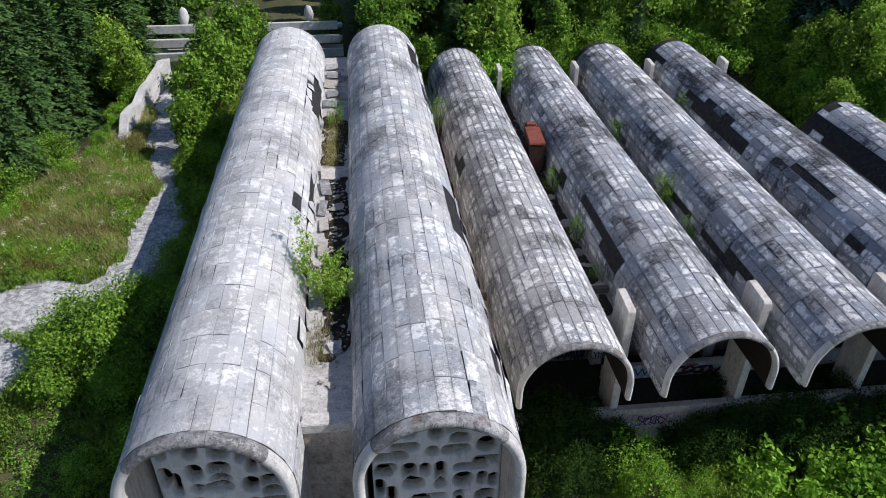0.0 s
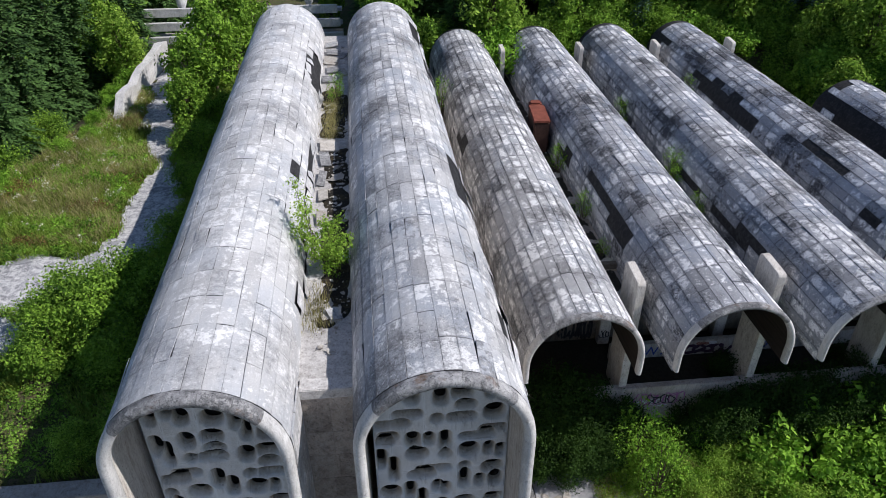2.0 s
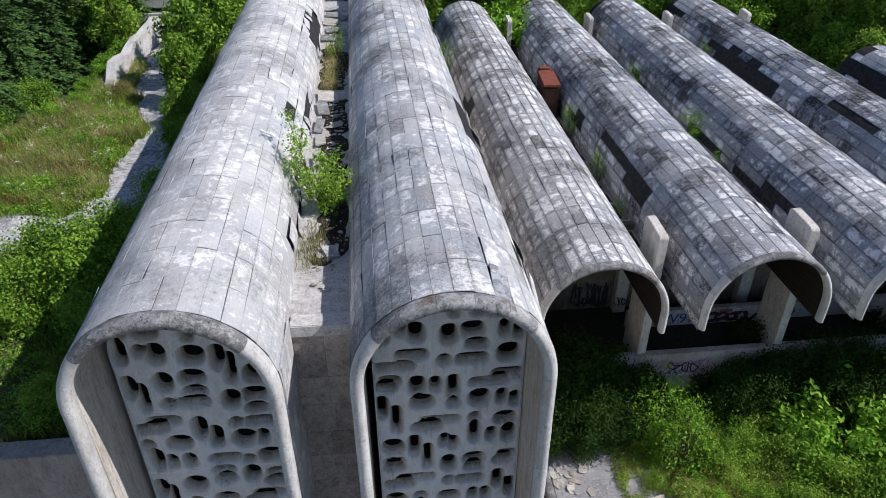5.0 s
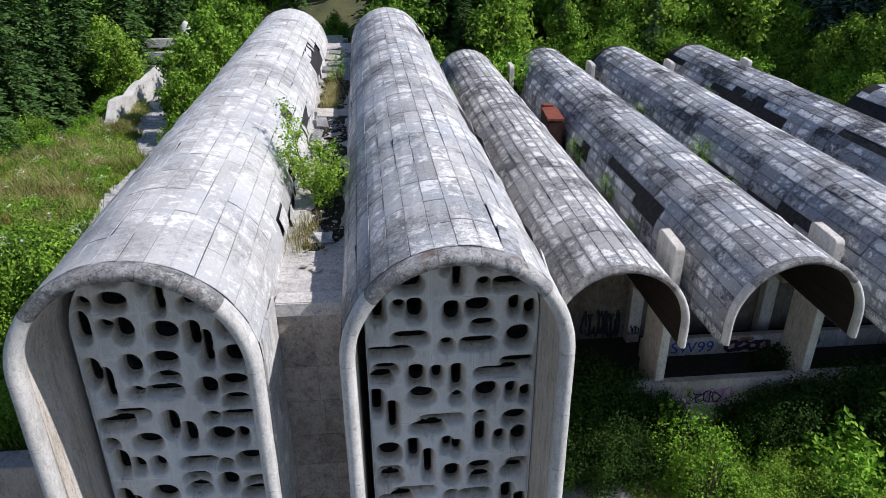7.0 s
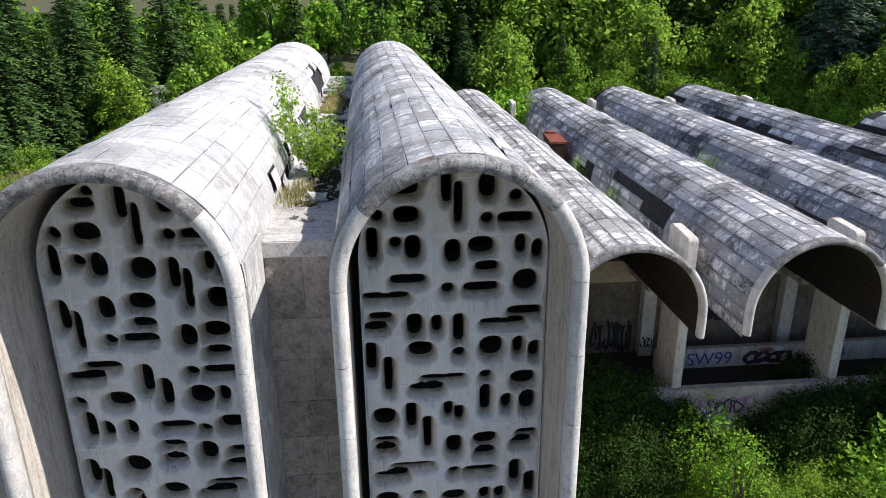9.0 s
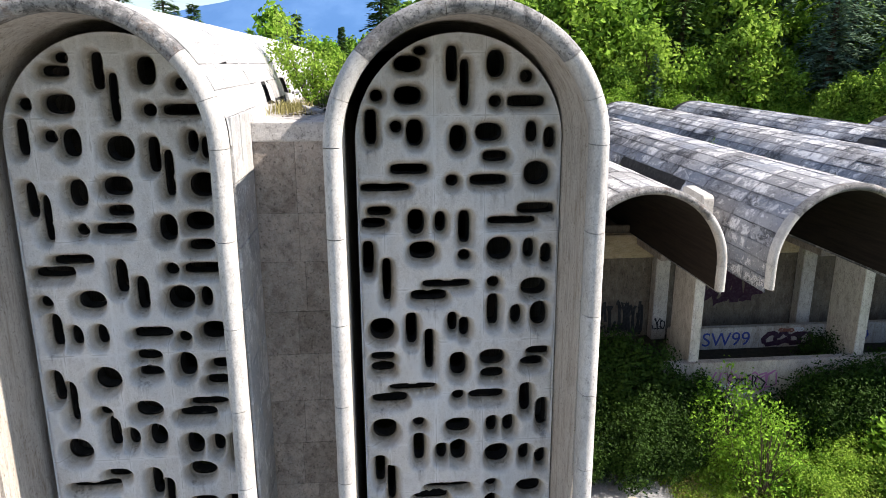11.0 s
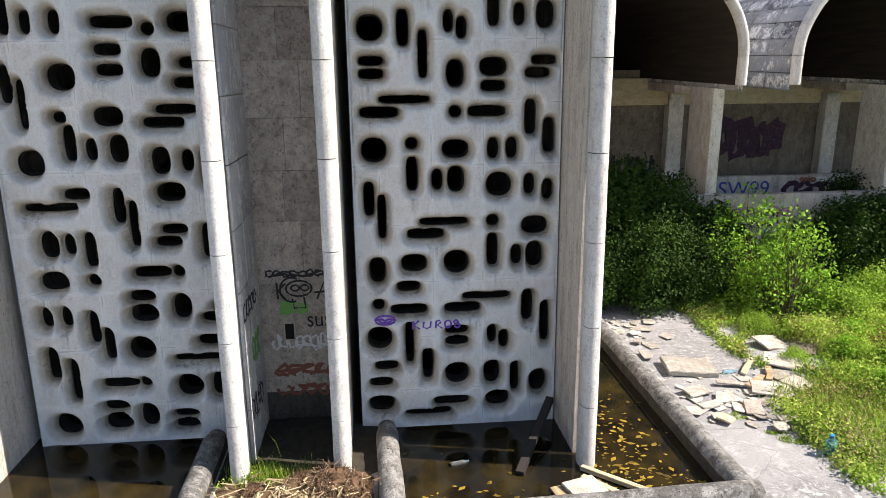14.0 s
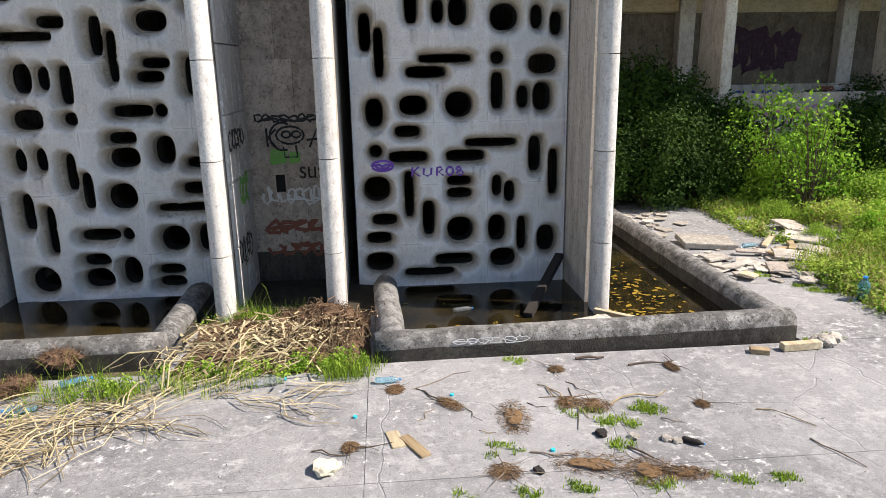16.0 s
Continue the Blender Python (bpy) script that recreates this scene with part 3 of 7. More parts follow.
def rim_blocks(parent, half, low, r_across, r_along, material, arch_n, leg_n, lean=0.0, label="", stained=None):
    """The rounded front edge of a vault, cast in blocks with open joints. Origin at the springing."""
    marks = [("leg", -1, k) for k in range(leg_n)] + [("arch", 0, k) for k in range(arch_n)] + [("leg", 1, k) for k in range(leg_n)]
    for what, side, k in marks:
        pts = []
        steps = 7
        for s in range(steps):
            f = (s + 0.004 + (steps - 1 - 2 * s) / (steps - 1) * 0.03) / (steps - 1)
            if what == "arch":
                w = math.pi * (k + f) / arch_n
                pts.append((-half * math.cos(w), half * math.sin(w), (-math.cos(w), math.sin(w))))
            else:
                h = -low * (k + f) / leg_n
                pts.append((side * half, h, (side, 0)))
        vs, fs = [], []
        ring = 12
        for u, h, (nu, nh) in pts:
            for q in range(ring):
                w = math.tau * q / ring
                a, b = math.cos(w), math.sin(w)
                a = math.copysign(abs(a) ** 0.8, a) * r_across
                b = math.copysign(abs(b) ** 0.8, b) * r_along
                wob = 0.006 * noise.noise(Vector((u * 2 + a, h * 2, b * 5)))
                vs.append((u + nu * (a + wob), b + lean * h, h + nh * (a + wob)))
        for i in range(steps - 1):
            for q in range(ring):
                q2 = (q + 1) % ring
                fs.append((i * ring + q, i * ring + q2, (i + 1) * ring + q2, (i + 1) * ring + q))
        o = len(vs)
        vs += vs[:ring] + vs[(steps - 1) * ring:steps * ring]
        fs += [tuple(o + q for q in range(ring)), tuple(o + ring + q for q in range(ring))]
        bm = bmesh.new()
        made = [bm.verts.new(v) for v in vs]
        for f in fs:
            bm.faces.new([made[i] for i in f])
        top = what == "arch" and abs(k - (arch_n - 1) / 2) < arch_n * 0.3
        part("rim_block", of(bm, "rim_block", True), stained if stained and top else material, parent, label)


HOLES = {"o": (0.22, 0.21, 2.2), "O": (0.44, 0.42, 2.3), "E": (0.46, 0.32, 2.6), "T": (0.30, 0.45, 2.6), "t": (0.20, 0.36, 2.6),
         "f": (0.42, 0.2, 3.0), "-": (0.64, 0.2, 3.6), "=": (0.84, 0.15, 4.0), "|": (0.21, 0.58, 3.6), "!": (0.17, 0.76, 4.0)}

# Each letter marks the middle of an opening in a screen, one character or line every 0.1 m.
PLAN_A = """



          o

         f     |      T

                           o

                 !
    o    E
                      o    -



   |   o
          T                 t
                 O            t
                      |


                        !

                E            O
          T
   |

                f
     !
                            E
          o    -       T


                            f

        -

     -                 o    -
               |


                  |
   o      E             O   t




    |
       t   t       -         E
                        o


                  f

                        T     f
                  f
           O
   |                         f


     !
                           -
          o      E
                         -


           |
              t   T

     O                  T   t
                               |



           f             E

       =         |


                   !
                         f

      T  t              f     |
            |



                     -   o
      E     o


                   f

                         T     o
    t  t           E
                              f
           |


             |               f
                  O

    |                      =


       !
              -   o
                         O    T


             f

                  T     f
     O       E
                        f
"""
PLAN_B = """


           o

         E      |      T

                            o
                  !

    o    E
                       o    -



   |   o
          T           E      t
                 T              t


                       f

         -
                              O
                o     -
     =



    f                         -

   f      T   t           =
                  |



           E            O    t
  |               o             t



     !
               =       o
                              E
            -


                       |
                           t   T
                t
    O    |        t



            !
    f                          f
                       E
    f            T            f

                       f

         =

     -           o    -
                             |


                                |
          o
    O            E     t  t



          |
              t  T
                        O    t
                                t
   |


     !
               =       o
                              E
            -


                       |
                           t  T
          E      O
    T


         f

                      =
    o
         -        -          |


                                !
                 f
    O                  t
         !       f       t



     f      |

                 O     T
    f                      |
                               T


    E           -       E

            =
"""


def screen_panel(plan, half, spring, bottom, lean, drop=0.06, slide=0.0, offset=0.0):
    """A cast screen with an arched top and flared openings. Local x across, z up, y inward."""
    from mathutils import geometry
    cuts = []
    for r, line in enumerate(plan[1:].split("\n")):
        for c, ch in enumerate(line):
            if ch in HOLES:
                low = max(0.0, 4.0 - (11.6 - r * 0.1)) / 4
                cuts.append([(c * 0.1 - 1.75) * 1.03 + offset - slide * low, 11.57 - r * 0.1 - drop * low, HOLES[ch][0] - 0.02, HOLES[ch][1] - 0.02, HOLES[ch][2]])
    for a in cuts:
        for b in cuts:
            if a is not b:
                gap = max(abs(a[0] - b[0]) - (a[2] + b[2]) / 2, abs(a[1] - b[1]) - (a[3] + b[3]) / 2)
                if gap < 0.045 and gap == abs(a[0] - b[0]) - (a[2] + b[2]) / 2:
                    a[2] -= 0.045 - max(gap, 0.0)
                elif gap < 0.045:
                    a[3] -= 0.045 - max(gap, 0.0)
    for a in cuts:
        over = abs(a[0]) + a[2] / 2 - (half - 0.035)
        if over > 0:
            a[0] -= math.copysign(over, a[0])
    n = 26
    deepest, reach = 0.28, 0.115

    def outline(cx, cz, w, h, e, count=n):
        for k in range(count):
            t = math.tau * k / count
            yield (cx + w / 2 * math.copysign(abs(math.cos(t)) ** (2 / e), math.cos(t)), cz + h / 2 * math.copysign(abs(math.sin(t)) ** (2 / e), math.sin(t)))

    verts2, edges = [], []

    def loop(pts):
        o = len(verts2)
        verts2.extend(Vector(p) for p in pts)
        edges.extend((o + i, o + (i + 1) % len(pts)) for i in range(len(pts)))

    border = [(-half, bottom)] + [(half * math.cos(w), spring + half * math.sin(w)) for w in [math.pi - math.pi * i / 40 for i in range(41)]] + [(half, bottom)]
    loop(border)
    rims = [list(outline(*c[:5])) for c in cuts]
    for pts in rims:
        loop(pts)
    seams = np.array([p for c in cuts for p in outline(*c[:5], 104)], dtype=np.float32)

    def to_rim(pts):
        pts = np.array(pts, dtype=np.float32)
        out = []
        for i in range(0, len(pts), 400):
            q = pts[i:i + 400]
            close = seams[(seams[:, 1] > q[:, 1].min() - 0.3) & (seams[:, 1] < q[:, 1].max() + 0.3)]
            gap = (q[:, None, 0] - close[None, :, 0]) ** 2 + (q[:, None, 1] - close[None, :, 1]) ** 2
            out.append(np.sqrt(gap.min(1)) if len(close) else np.full(len(q), 9.0))
        return np.concatenate(out)

    def to_edge(x, z):
        side = half - abs(x) if z < spring else half - math.hypot(x, z - spring)
        return min(side, z - bottom)

    def in_hole(x, z, grow=0.0):
        return any(abs(x - c[0]) < c[2] / 2 + grow and abs(z - c[1]) < c[3] / 2 + grow and abs((x - c[0]) / (c[2] / 2 + grow)) ** c[4] + abs((z - c[1]) / (c[3] / 2 + grow)) ** c[4] < 1 for c in cuts)

    step = 0.046
    grid = [(xx + (step / 2 if j % 2 else 0), zz) for j, zz in enumerate(np.arange(bottom + 0.04, spring + half, step * 0.9)) for xx in np.arange(-half + 0.04, half - 0.04, step)]
    grid = [p for p in grid if to_edge(*p) > 0.03 and not in_hole(*p)]
    far = to_rim(grid)
    verts2 += [Vector((float(p[0]), float(p[1]))) for p, d in zip(grid, far) if d > 0.036]
    extra = [p for grow in (0.036, 0.09, 0.14, 0.2) for c in cuts for p in outline(c[0], c[1], c[2] + grow, c[3] + grow, c[4])]
    extra = [p for p in extra if to_edge(*p) > 0.02 and not in_hole(*p, 0.008)]
    verts2 += [Vector(p) for p, d in zip(extra, to_rim(extra)) if d > 0.012]
    out = geometry.delaunay_2d_cdt(verts2, edges, [], 0, 1e-5)
    flat, tris = out[0], out[2]
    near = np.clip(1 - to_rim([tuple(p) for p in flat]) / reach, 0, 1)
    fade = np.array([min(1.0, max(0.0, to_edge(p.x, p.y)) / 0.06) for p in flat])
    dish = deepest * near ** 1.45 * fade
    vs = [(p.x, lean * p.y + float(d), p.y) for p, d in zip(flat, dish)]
    # Rises towards each hole: drives both the stain and the painted shade.
    soot_shade = [float(v) for v in near ** 1.2 * fade]
    drip = np.zeros(len(flat))
    fx, fz = np.array([p.x for p in flat]), np.array([p.y for p in flat])
    for c in cuts:
        fall = c[1] - c[3] / 2 - fz
        drip = np.maximum(drip, np.where((fall > -0.03) & (abs(fx - c[0]) < c[2] / 2 - 0.02), np.clip(1 - fall / 0.42, 0, 1), 0))
    drip = [float(v) for v in drip * fade]
    fs = []
    for t in tris:
        x, z = sum(flat[i].x for i in t) / 3, sum(flat[i].y for i in t) / 3
        if to_edge(x, z) > 0 and not in_hole(x, z, -0.0005):
            fs.append(tuple(t))
    for pts in rims:
        o = len(vs)
        # Throats get blacker with depth, shade put into the colour.
        for d, shrink, smut_shade in ((deepest, 0.0, 1.0), (deepest + 0.07, 0.006, 1.25), (deepest + 0.28, 0.012, 1.5)):
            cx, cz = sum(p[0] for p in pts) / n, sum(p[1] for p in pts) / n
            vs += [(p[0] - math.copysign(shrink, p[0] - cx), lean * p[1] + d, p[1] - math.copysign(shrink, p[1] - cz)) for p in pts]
            soot_shade += [smut_shade] * n
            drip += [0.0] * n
        for i in range(2):
            for k in range(n):
                k2 = (k + 1) % n
                fs.append((o + i * n + k, o + (i + 1) * n + k, o + (i + 1) * n + k2, o + i * n + k2))
    o = len(vs)
    for d in (0.0, 0.5):
        vs += [(p[0], lean * p[1] + d, p[1]) for p in border]
        soot_shade += [0.0] * len(border)
        drip += [0.0] * len(border)
    m = len(border)
    fs += [(o + i, o + m + i, o + m + (i + 1) % m, o + (i + 1) % m) for i in range(m)]
    me = mesh("pierced_screen", vs, fs, True)
    wear = me.attributes.new("soot_shade", "FLOAT", "POINT")
    wear.data.foreach_set("value", soot_shade)
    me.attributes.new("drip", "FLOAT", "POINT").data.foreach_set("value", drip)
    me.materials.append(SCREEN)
    bm = bmesh.new()
    bm.from_mesh(me)
    bmesh.ops.remove_doubles(bm, verts=bm.verts, dist=0.0004)
    bm.to_mesh(me)
    bm.free()
    return me


def tall_hall(cx, plan, seed, material, gone, label, torn=None):
    """A tall hall under a barrel vault with a pierced concrete screen in its front."""
    hall = thing("vaulted_hall", pose(cx, 10.0, 0), label, "building", "tall vaulted halls")
    spring, half, length = 10.03, 2.02, 30.2
    up = pose(0, 0.12, spring)
    shell = part("shell", of(vault_shell(half - 0.035, spring + 0.3, 0.2, length), "shell"), REVEAL, hall, "bare stained concrete shell", up)
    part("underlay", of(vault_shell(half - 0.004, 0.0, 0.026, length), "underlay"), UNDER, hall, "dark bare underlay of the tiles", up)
    bm = bmesh.new()
    ring = [bm.verts.new((u + DRIFT * length, length + 0.1, h + spring + SLOPE * length)) for u, h, _ in arch_points(half - 0.04, spring + 0.3, 24)]
    face = bm.faces.new(ring)
    bmesh.ops.solidify(bm, geom=[face], thickness=0.2)
    part("end_wall", of(bm, "end_wall"), RAW, hall)
    rim = new("rim")
    rim.parent, rim.matrix_basis = hall, pose(0, 0, spring)
    rim_blocks(rim, half - 0.115, spring + 0.3, 0.135, 0.2, RIM_PALE, 9, 8, 0.018, stained=RIM_STAINED)
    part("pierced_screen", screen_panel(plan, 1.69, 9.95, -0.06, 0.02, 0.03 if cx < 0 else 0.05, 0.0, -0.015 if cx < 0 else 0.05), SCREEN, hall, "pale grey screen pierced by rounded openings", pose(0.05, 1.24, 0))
    roof = new("roof")
    roof.parent, roof.matrix_basis = hall, pose(0, 0.12, spring)
    lay_tiles(roof, half, 0, length, 16, 1.05, material, gone, lambda v, a: v + abs(a) * 0.03, seed, lift=0.009, margin=0.006, torn=torn)
    return hall


def low_vault(cx, y0, length, seed, material, gone, label, legs=True):
    """A lower open-fronted barrel vault on pillars."""
    vault = thing("barrel_vault", pose(cx, y0, 6.28), label, "building", "low barrel vaults")
    half = 2.02
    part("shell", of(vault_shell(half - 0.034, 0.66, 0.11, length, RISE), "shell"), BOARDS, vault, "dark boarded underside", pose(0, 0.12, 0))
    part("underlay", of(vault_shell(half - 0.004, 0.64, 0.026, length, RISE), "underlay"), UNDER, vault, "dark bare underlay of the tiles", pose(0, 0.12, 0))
    rim_blocks(vault, half - 0.06, 0.66, 0.1, 0.16, RIM_PALE, 9, 1, stained=RIM_STAINED)
    bm = bmesh.new()
    ring = [bm.verts.new((u + DRIFT * length, length, h + RISE * length)) for u, h, _ in arch_points(half - 0.05, 0.64, 24)]
    face = bm.faces.new(ring)
    bmesh.ops.solidify(bm, geom=[face], thickness=0.2)
    part("end_wall", of(bm, "end_wall"), RAW, vault)
    lay_tiles(vault, half, 0.66, length, 16, 1.12, material, gone, lambda v, a: v + (a + 90) * 0.03, seed, lift=0.018, foot=2, margin=0.01, slope=RISE)
    return vault


def holes_at(spots, loose=0.0):
    """Where tiles fell off: spots of (v from, v to, angle from, angle to), and a few by chance."""
    def gone(v, a, rng):
        r = rng.random()
        if any(v0 <= v <= v1 and a0 <= a <= a1 for v0, v1, a0, a1 in spots):
            return True
        return r < loose
    return gone


def ragged(loss, lo, hi, seed, start=0.0):
    """Tiles fell off in ragged strips along the shaded flank, between two angles."""
    def gone(v, a, rng):
        r = rng.random()
        if not lo < a < hi or v < start:
            return False
        f = noise.noise(Vector((v * 0.13, a * 0.03, seed * 7.3))) + 0.3 * noise.noise(Vector((v * 1.1, a * 0.12, seed)))
        return f > loss + r * 0.12
    return gone


tall_hall(-4.4, PLAN_A, 3, TILE_PALE, holes_at([(20, 24, 58, 80), (12.4, 13.4, 62, 74), (9.5, 14.5, -90, -72), (11, 12, 50, 56)]),
          "tall vaulted hall with pale weathered concrete roof tiles",
          lambda v, a: (a > 62 and 4 < v < 15) or (a > 50 and 19 < v < 25) or (a < -70 and 11 < v < 19))
tall_hall(0.95, PLAN_B, 5, TILE_GREY, holes_at([(8.8, 11.0, 48, 70), (20.5, 23.0, 54, 72), (25.5, 28.5, 48, 66), (6.2, 7.6, 66, 74), (22, 25, -2, 4), (1.9, 3.0, 60, 70)]),
          "tall vaulted hall with grey streaked concrete roof tiles",
          lambda v, a: (a > 56 and 8 < v < 12) or (a > 70 and 1 < v < 8) or (a > 52 and 20 < v < 29))
low_vault(6.27, 16.15, 30.4, 11, TILE_MOTTLED, ragged(0.35, -90, -60, 1, 6), "low barrel vault with patchy grey concrete tiles and an open front")
low_vault(11.52, 16.15, 30.5, 12, TILE_DULL, ragged(0.42, -90, -56, 2, 6), "low barrel vault with dull grey tiles, some fallen off its flank")
low_vault(16.77, 16.15, 30.6, 13, TILE_DULL, ragged(0.24, -90, -50, 3, 5), "low barrel vault with dark weathered tiles, many fallen off its flank")
low_vault(22.02, 16.15, 30.7, 14, TILE_DARK, ragged(0.1, -80, -36, 4, 4), "low barrel vault with blackened tiles and wide bare patches")
low_vault(27.27, 16.15, 18.6, 15, TILE_DARK, ragged(0.1, -80, -40, 5), "low barrel vault with dark weathered tiles, overgrown behind")

# ---- ground ----
def smooth(a, b, x):
    t = min(max((x - a) / (b - a), 0.0), 1.0)
    return t * t * (3 - 2 * t)


def height(x, y):
    """The lie of the land: a paved court, a bank up to a terrace, woods behind."""
    left = smooth(13.2, 13.7, y) * 5.5 + smooth(14, 24, y) * 0.9 + max(0.0, y - 50) * 0.03
    left -= (1 - smooth(-24, -18.6 + max(0, y - 30) * 0.28, x)) * 3.4 * smooth(24, 30, y)
    right = smooth(19, 44, y) * 6.3 + max(0.0, y - 50) * 0.03
    under = min(1.9, smooth(17.9, 18.6, y) * 1.9) + smooth(44, 50, y) * 4.4 + max(0.0, y - 50) * 0.03
    w = smooth(-6.9, -6.2, x)
    z = left * (1 - w) + under * w
    w = smooth(29.5, 33, x)
    z = z * (1 - w) + right * w
    z += 0.10 * noise.noise(Vector((x * 0.5, y * 0.5, 0))) * smooth(14, 22, y)
    far = max(0.0, math.hypot(x, y - 20) - 90)
    return z - far * 0.012 + 14 * smooth(300, 1500, far) * (0.6 + noise.noise(Vector((x * 0.002, y * 0.002, 4)))) - 0.07


def spread(a, b, fine0, fine1, step):
    out = list(np.arange(fine0, fine1 + 0.01, step))
    s, v = step, fine0
    while v > a:
        s *= 1.3
        v = max(a, v - s)
        out.insert(0, v)
    s, v = step, fine1
    while v < b:
        s *= 1.3
        v = min(b, v + s)
        out.append(v)
    return [float(v) for v in out]


gx, gy = spread(-4000, 4000, -34, 38, 0.7), spread(-1500, 4500, 4, 62, 0.7)
gv = [(x, y, height(x, y)) for y in gy for x in gx]
gf = [(j * len(gx) + i, j * len(gx) + i + 1, (j + 1) * len(gx) + i + 1, (j + 1) * len(gx) + i) for j in range(len(gy) - 1) for i in range(len(gx) - 1)]
tagged(part("ground", mesh("ground", gv, gf, True), EARTH), "overgrown earth of the court, the bank and the woods", "ground", kind="structure")


def ridge(y, x0, x1, top, seed, steps=60):
    vs, fs = [], []
    for i in range(steps + 1):
        x = x0 + (x1 - x0) * i / steps
        h = top * (0.55 + 0.45 * math.exp(-((x + 300) / 800) ** 2)) * (1 + 0.05 * noise.noise(Vector((x * 0.004, seed, 0))) + 0.02 * noise.noise(Vector((x * 0.015, seed, 2))))
        vs += [(x, y - 700, -30), (x, y - 250, h * 0.55), (x, y, h), (x, y + 500, -30)]
    for i in range(steps):
        for k in range(3):
            fs.append((i * 4 + k, i * 4 + k + 1, i * 4 + k + 5, i * 4 + k + 4))
    return mesh("backdrop", vs, fs, True)


def hazy_hill():
    n = Nodes("far_hazy_hill")
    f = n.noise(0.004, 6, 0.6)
    # Haze of distance is put into the blue base colour and a faint glow.
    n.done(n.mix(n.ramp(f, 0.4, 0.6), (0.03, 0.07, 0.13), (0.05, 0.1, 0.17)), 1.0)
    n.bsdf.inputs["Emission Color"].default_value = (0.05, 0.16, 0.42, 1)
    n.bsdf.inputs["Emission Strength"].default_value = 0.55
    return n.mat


tagged(part("backdrop", ridge(3900, -3200, 3000, 440, 2.0), hazy_hill()), "wooded mountain far off, blue haze put into its colour", "mountain", kind="structure")

# ---- court: paving, pools, walls ----
def swept(points, half, top, closed_end=False, rough=0.008, seed=0):
    """A round-topped kerb along points on the ground."""
    arc = 9
    prof = [(-half * 1.02, -0.1), (-half * 1.02, top - half * 0.95)]
    prof += [(-half * math.cos(math.pi * i / arc), top - half * 0.95 + half * 0.95 * math.sin(math.pi * i / arc)) for i in range(1, arc)]
    prof += [(half * 1.02, top - half * 0.95), (half * 1.02, -0.1)]
    pts = []
    for a, b in zip(points[:-1], points[1:]):
        a, b = Vector(a), Vector(b)
        n = max(2, int((b - a).length / 0.35))
        pts += [a + (b - a) * i / n for i in range(n)]
    pts.append(Vector(points[-1]))
    vs, fs = [], []
    for i, p in enumerate(pts):
        d0 = (p - pts[i - 1]).normalized() if i else (pts[1] - p).normalized()
        d1 = (pts[i + 1] - p).normalized() if i < len(pts) - 1 else d0
        d = (d0 + d1).normalized()
        side = Vector((d.y, -d.x))
        k = 1 / max(0.5, side.dot(Vector((d0.y, -d0.x))))
        shrink = 1.0
        if closed_end and i == len(pts) - 1:
            shrink = 0.75
        for u, z in prof:
            q = p + side * u * k * shrink
            w = noise.noise(Vector((q.x * 4, q.y * 4, z * 5 + seed))) * rough
            vs.append((q.x + w, q.y + w, z * (1 if z < 0 else shrink) + w))
    m = len(prof)
    for i in range(len(pts) - 1):
        fs += [(i * m + k, i * m + k + 1, (i + 1) * m + k + 1, (i + 1) * m + k) for k in range(m - 1)]
    fs += [tuple(range(m))[::-1], tuple((len(pts) - 1) * m + k for k in range(m))]
    bm = bmesh.new()
    made = [bm.verts.new(v) for v in vs]
    for f in fs:
        bm.faces.new([made[i] for i in f])
    me = of(bm, "kerb", True)
    me.materials.append(KERB)
    me.materials.append(KERB_LOW)
    # Upright faces in the lower half take the near-black concrete.
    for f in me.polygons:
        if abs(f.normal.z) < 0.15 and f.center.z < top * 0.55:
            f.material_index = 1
    return me


def pool(points_front, left, right, label):
    basin = thing("pool_kerb", pose(0, 0, 0), label, "kerb", "round kerbs of the pools")
    for pts, end in ((points_front, False), (left, True), (right, True)):
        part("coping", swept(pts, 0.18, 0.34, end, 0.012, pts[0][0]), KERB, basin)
    return basin


pool([(-0.4, 8.35), (4.98, 8.5)], [(-0.2, 8.36), (-0.28, 11.0)], [(4.82, 8.5), (4.74, 16.2)], "dark stained round-topped concrete kerb of a flooded basin")
pool([(-8.6, 8.62), (-3.0, 8.66)], [(-3.05, 8.9), (-3.1, 11.0)], [(-8.4, 8.7), (-8.45, 16.2)], "cracked grey round-topped kerb of a flooded basin")
for i, (x0, x1, y0, y1) in enumerate(((-0.25, 4.8, 8.4, 16.5), (-8.5, -3.1, 8.7, 16.5))):
    tagged(part("water", mesh("water", [(x0, y0, -0.04), (x1, y0, -0.04), (x1, y1, -0.04), (x0, y1, -0.04)], [(0, 1, 2, 3)]), WATER), "still brown water in a basin", "water", kind="structure")

# flat roof and wall between the two tall halls
between = tagged(new("wall_between"), "stained concrete wall between the two tall halls", "wall", kind="structure")
core = part("wall_core", of(box(1.42, 0.3, 10.1, at=(-1.68, 12.0, -0.2)), "core"), RAW_SHADED, between)
rng = random.Random(8)
zs = [-0.2, 0.5, 1.35, 2.5, 3.6, 4.45, 5.3, 6.2, 7.0, 7.9, 8.75, 9.95]
for i in range(len(zs) - 1):
    cutx = -1.68 + rng.uniform(-0.2, 0.2)
    for a, b in ((-2.39, cutx), (cutx, -0.98)):
        part("wall_block", of(box(b - a - 0.004, 0.1, zs[i + 1] - zs[i] - 0.004, 0.004, 0.004, i, ((a + b) / 2, 11.8, zs[i])), "wall_block"), DAMP if i == 0 else WALL_BROWN, between)
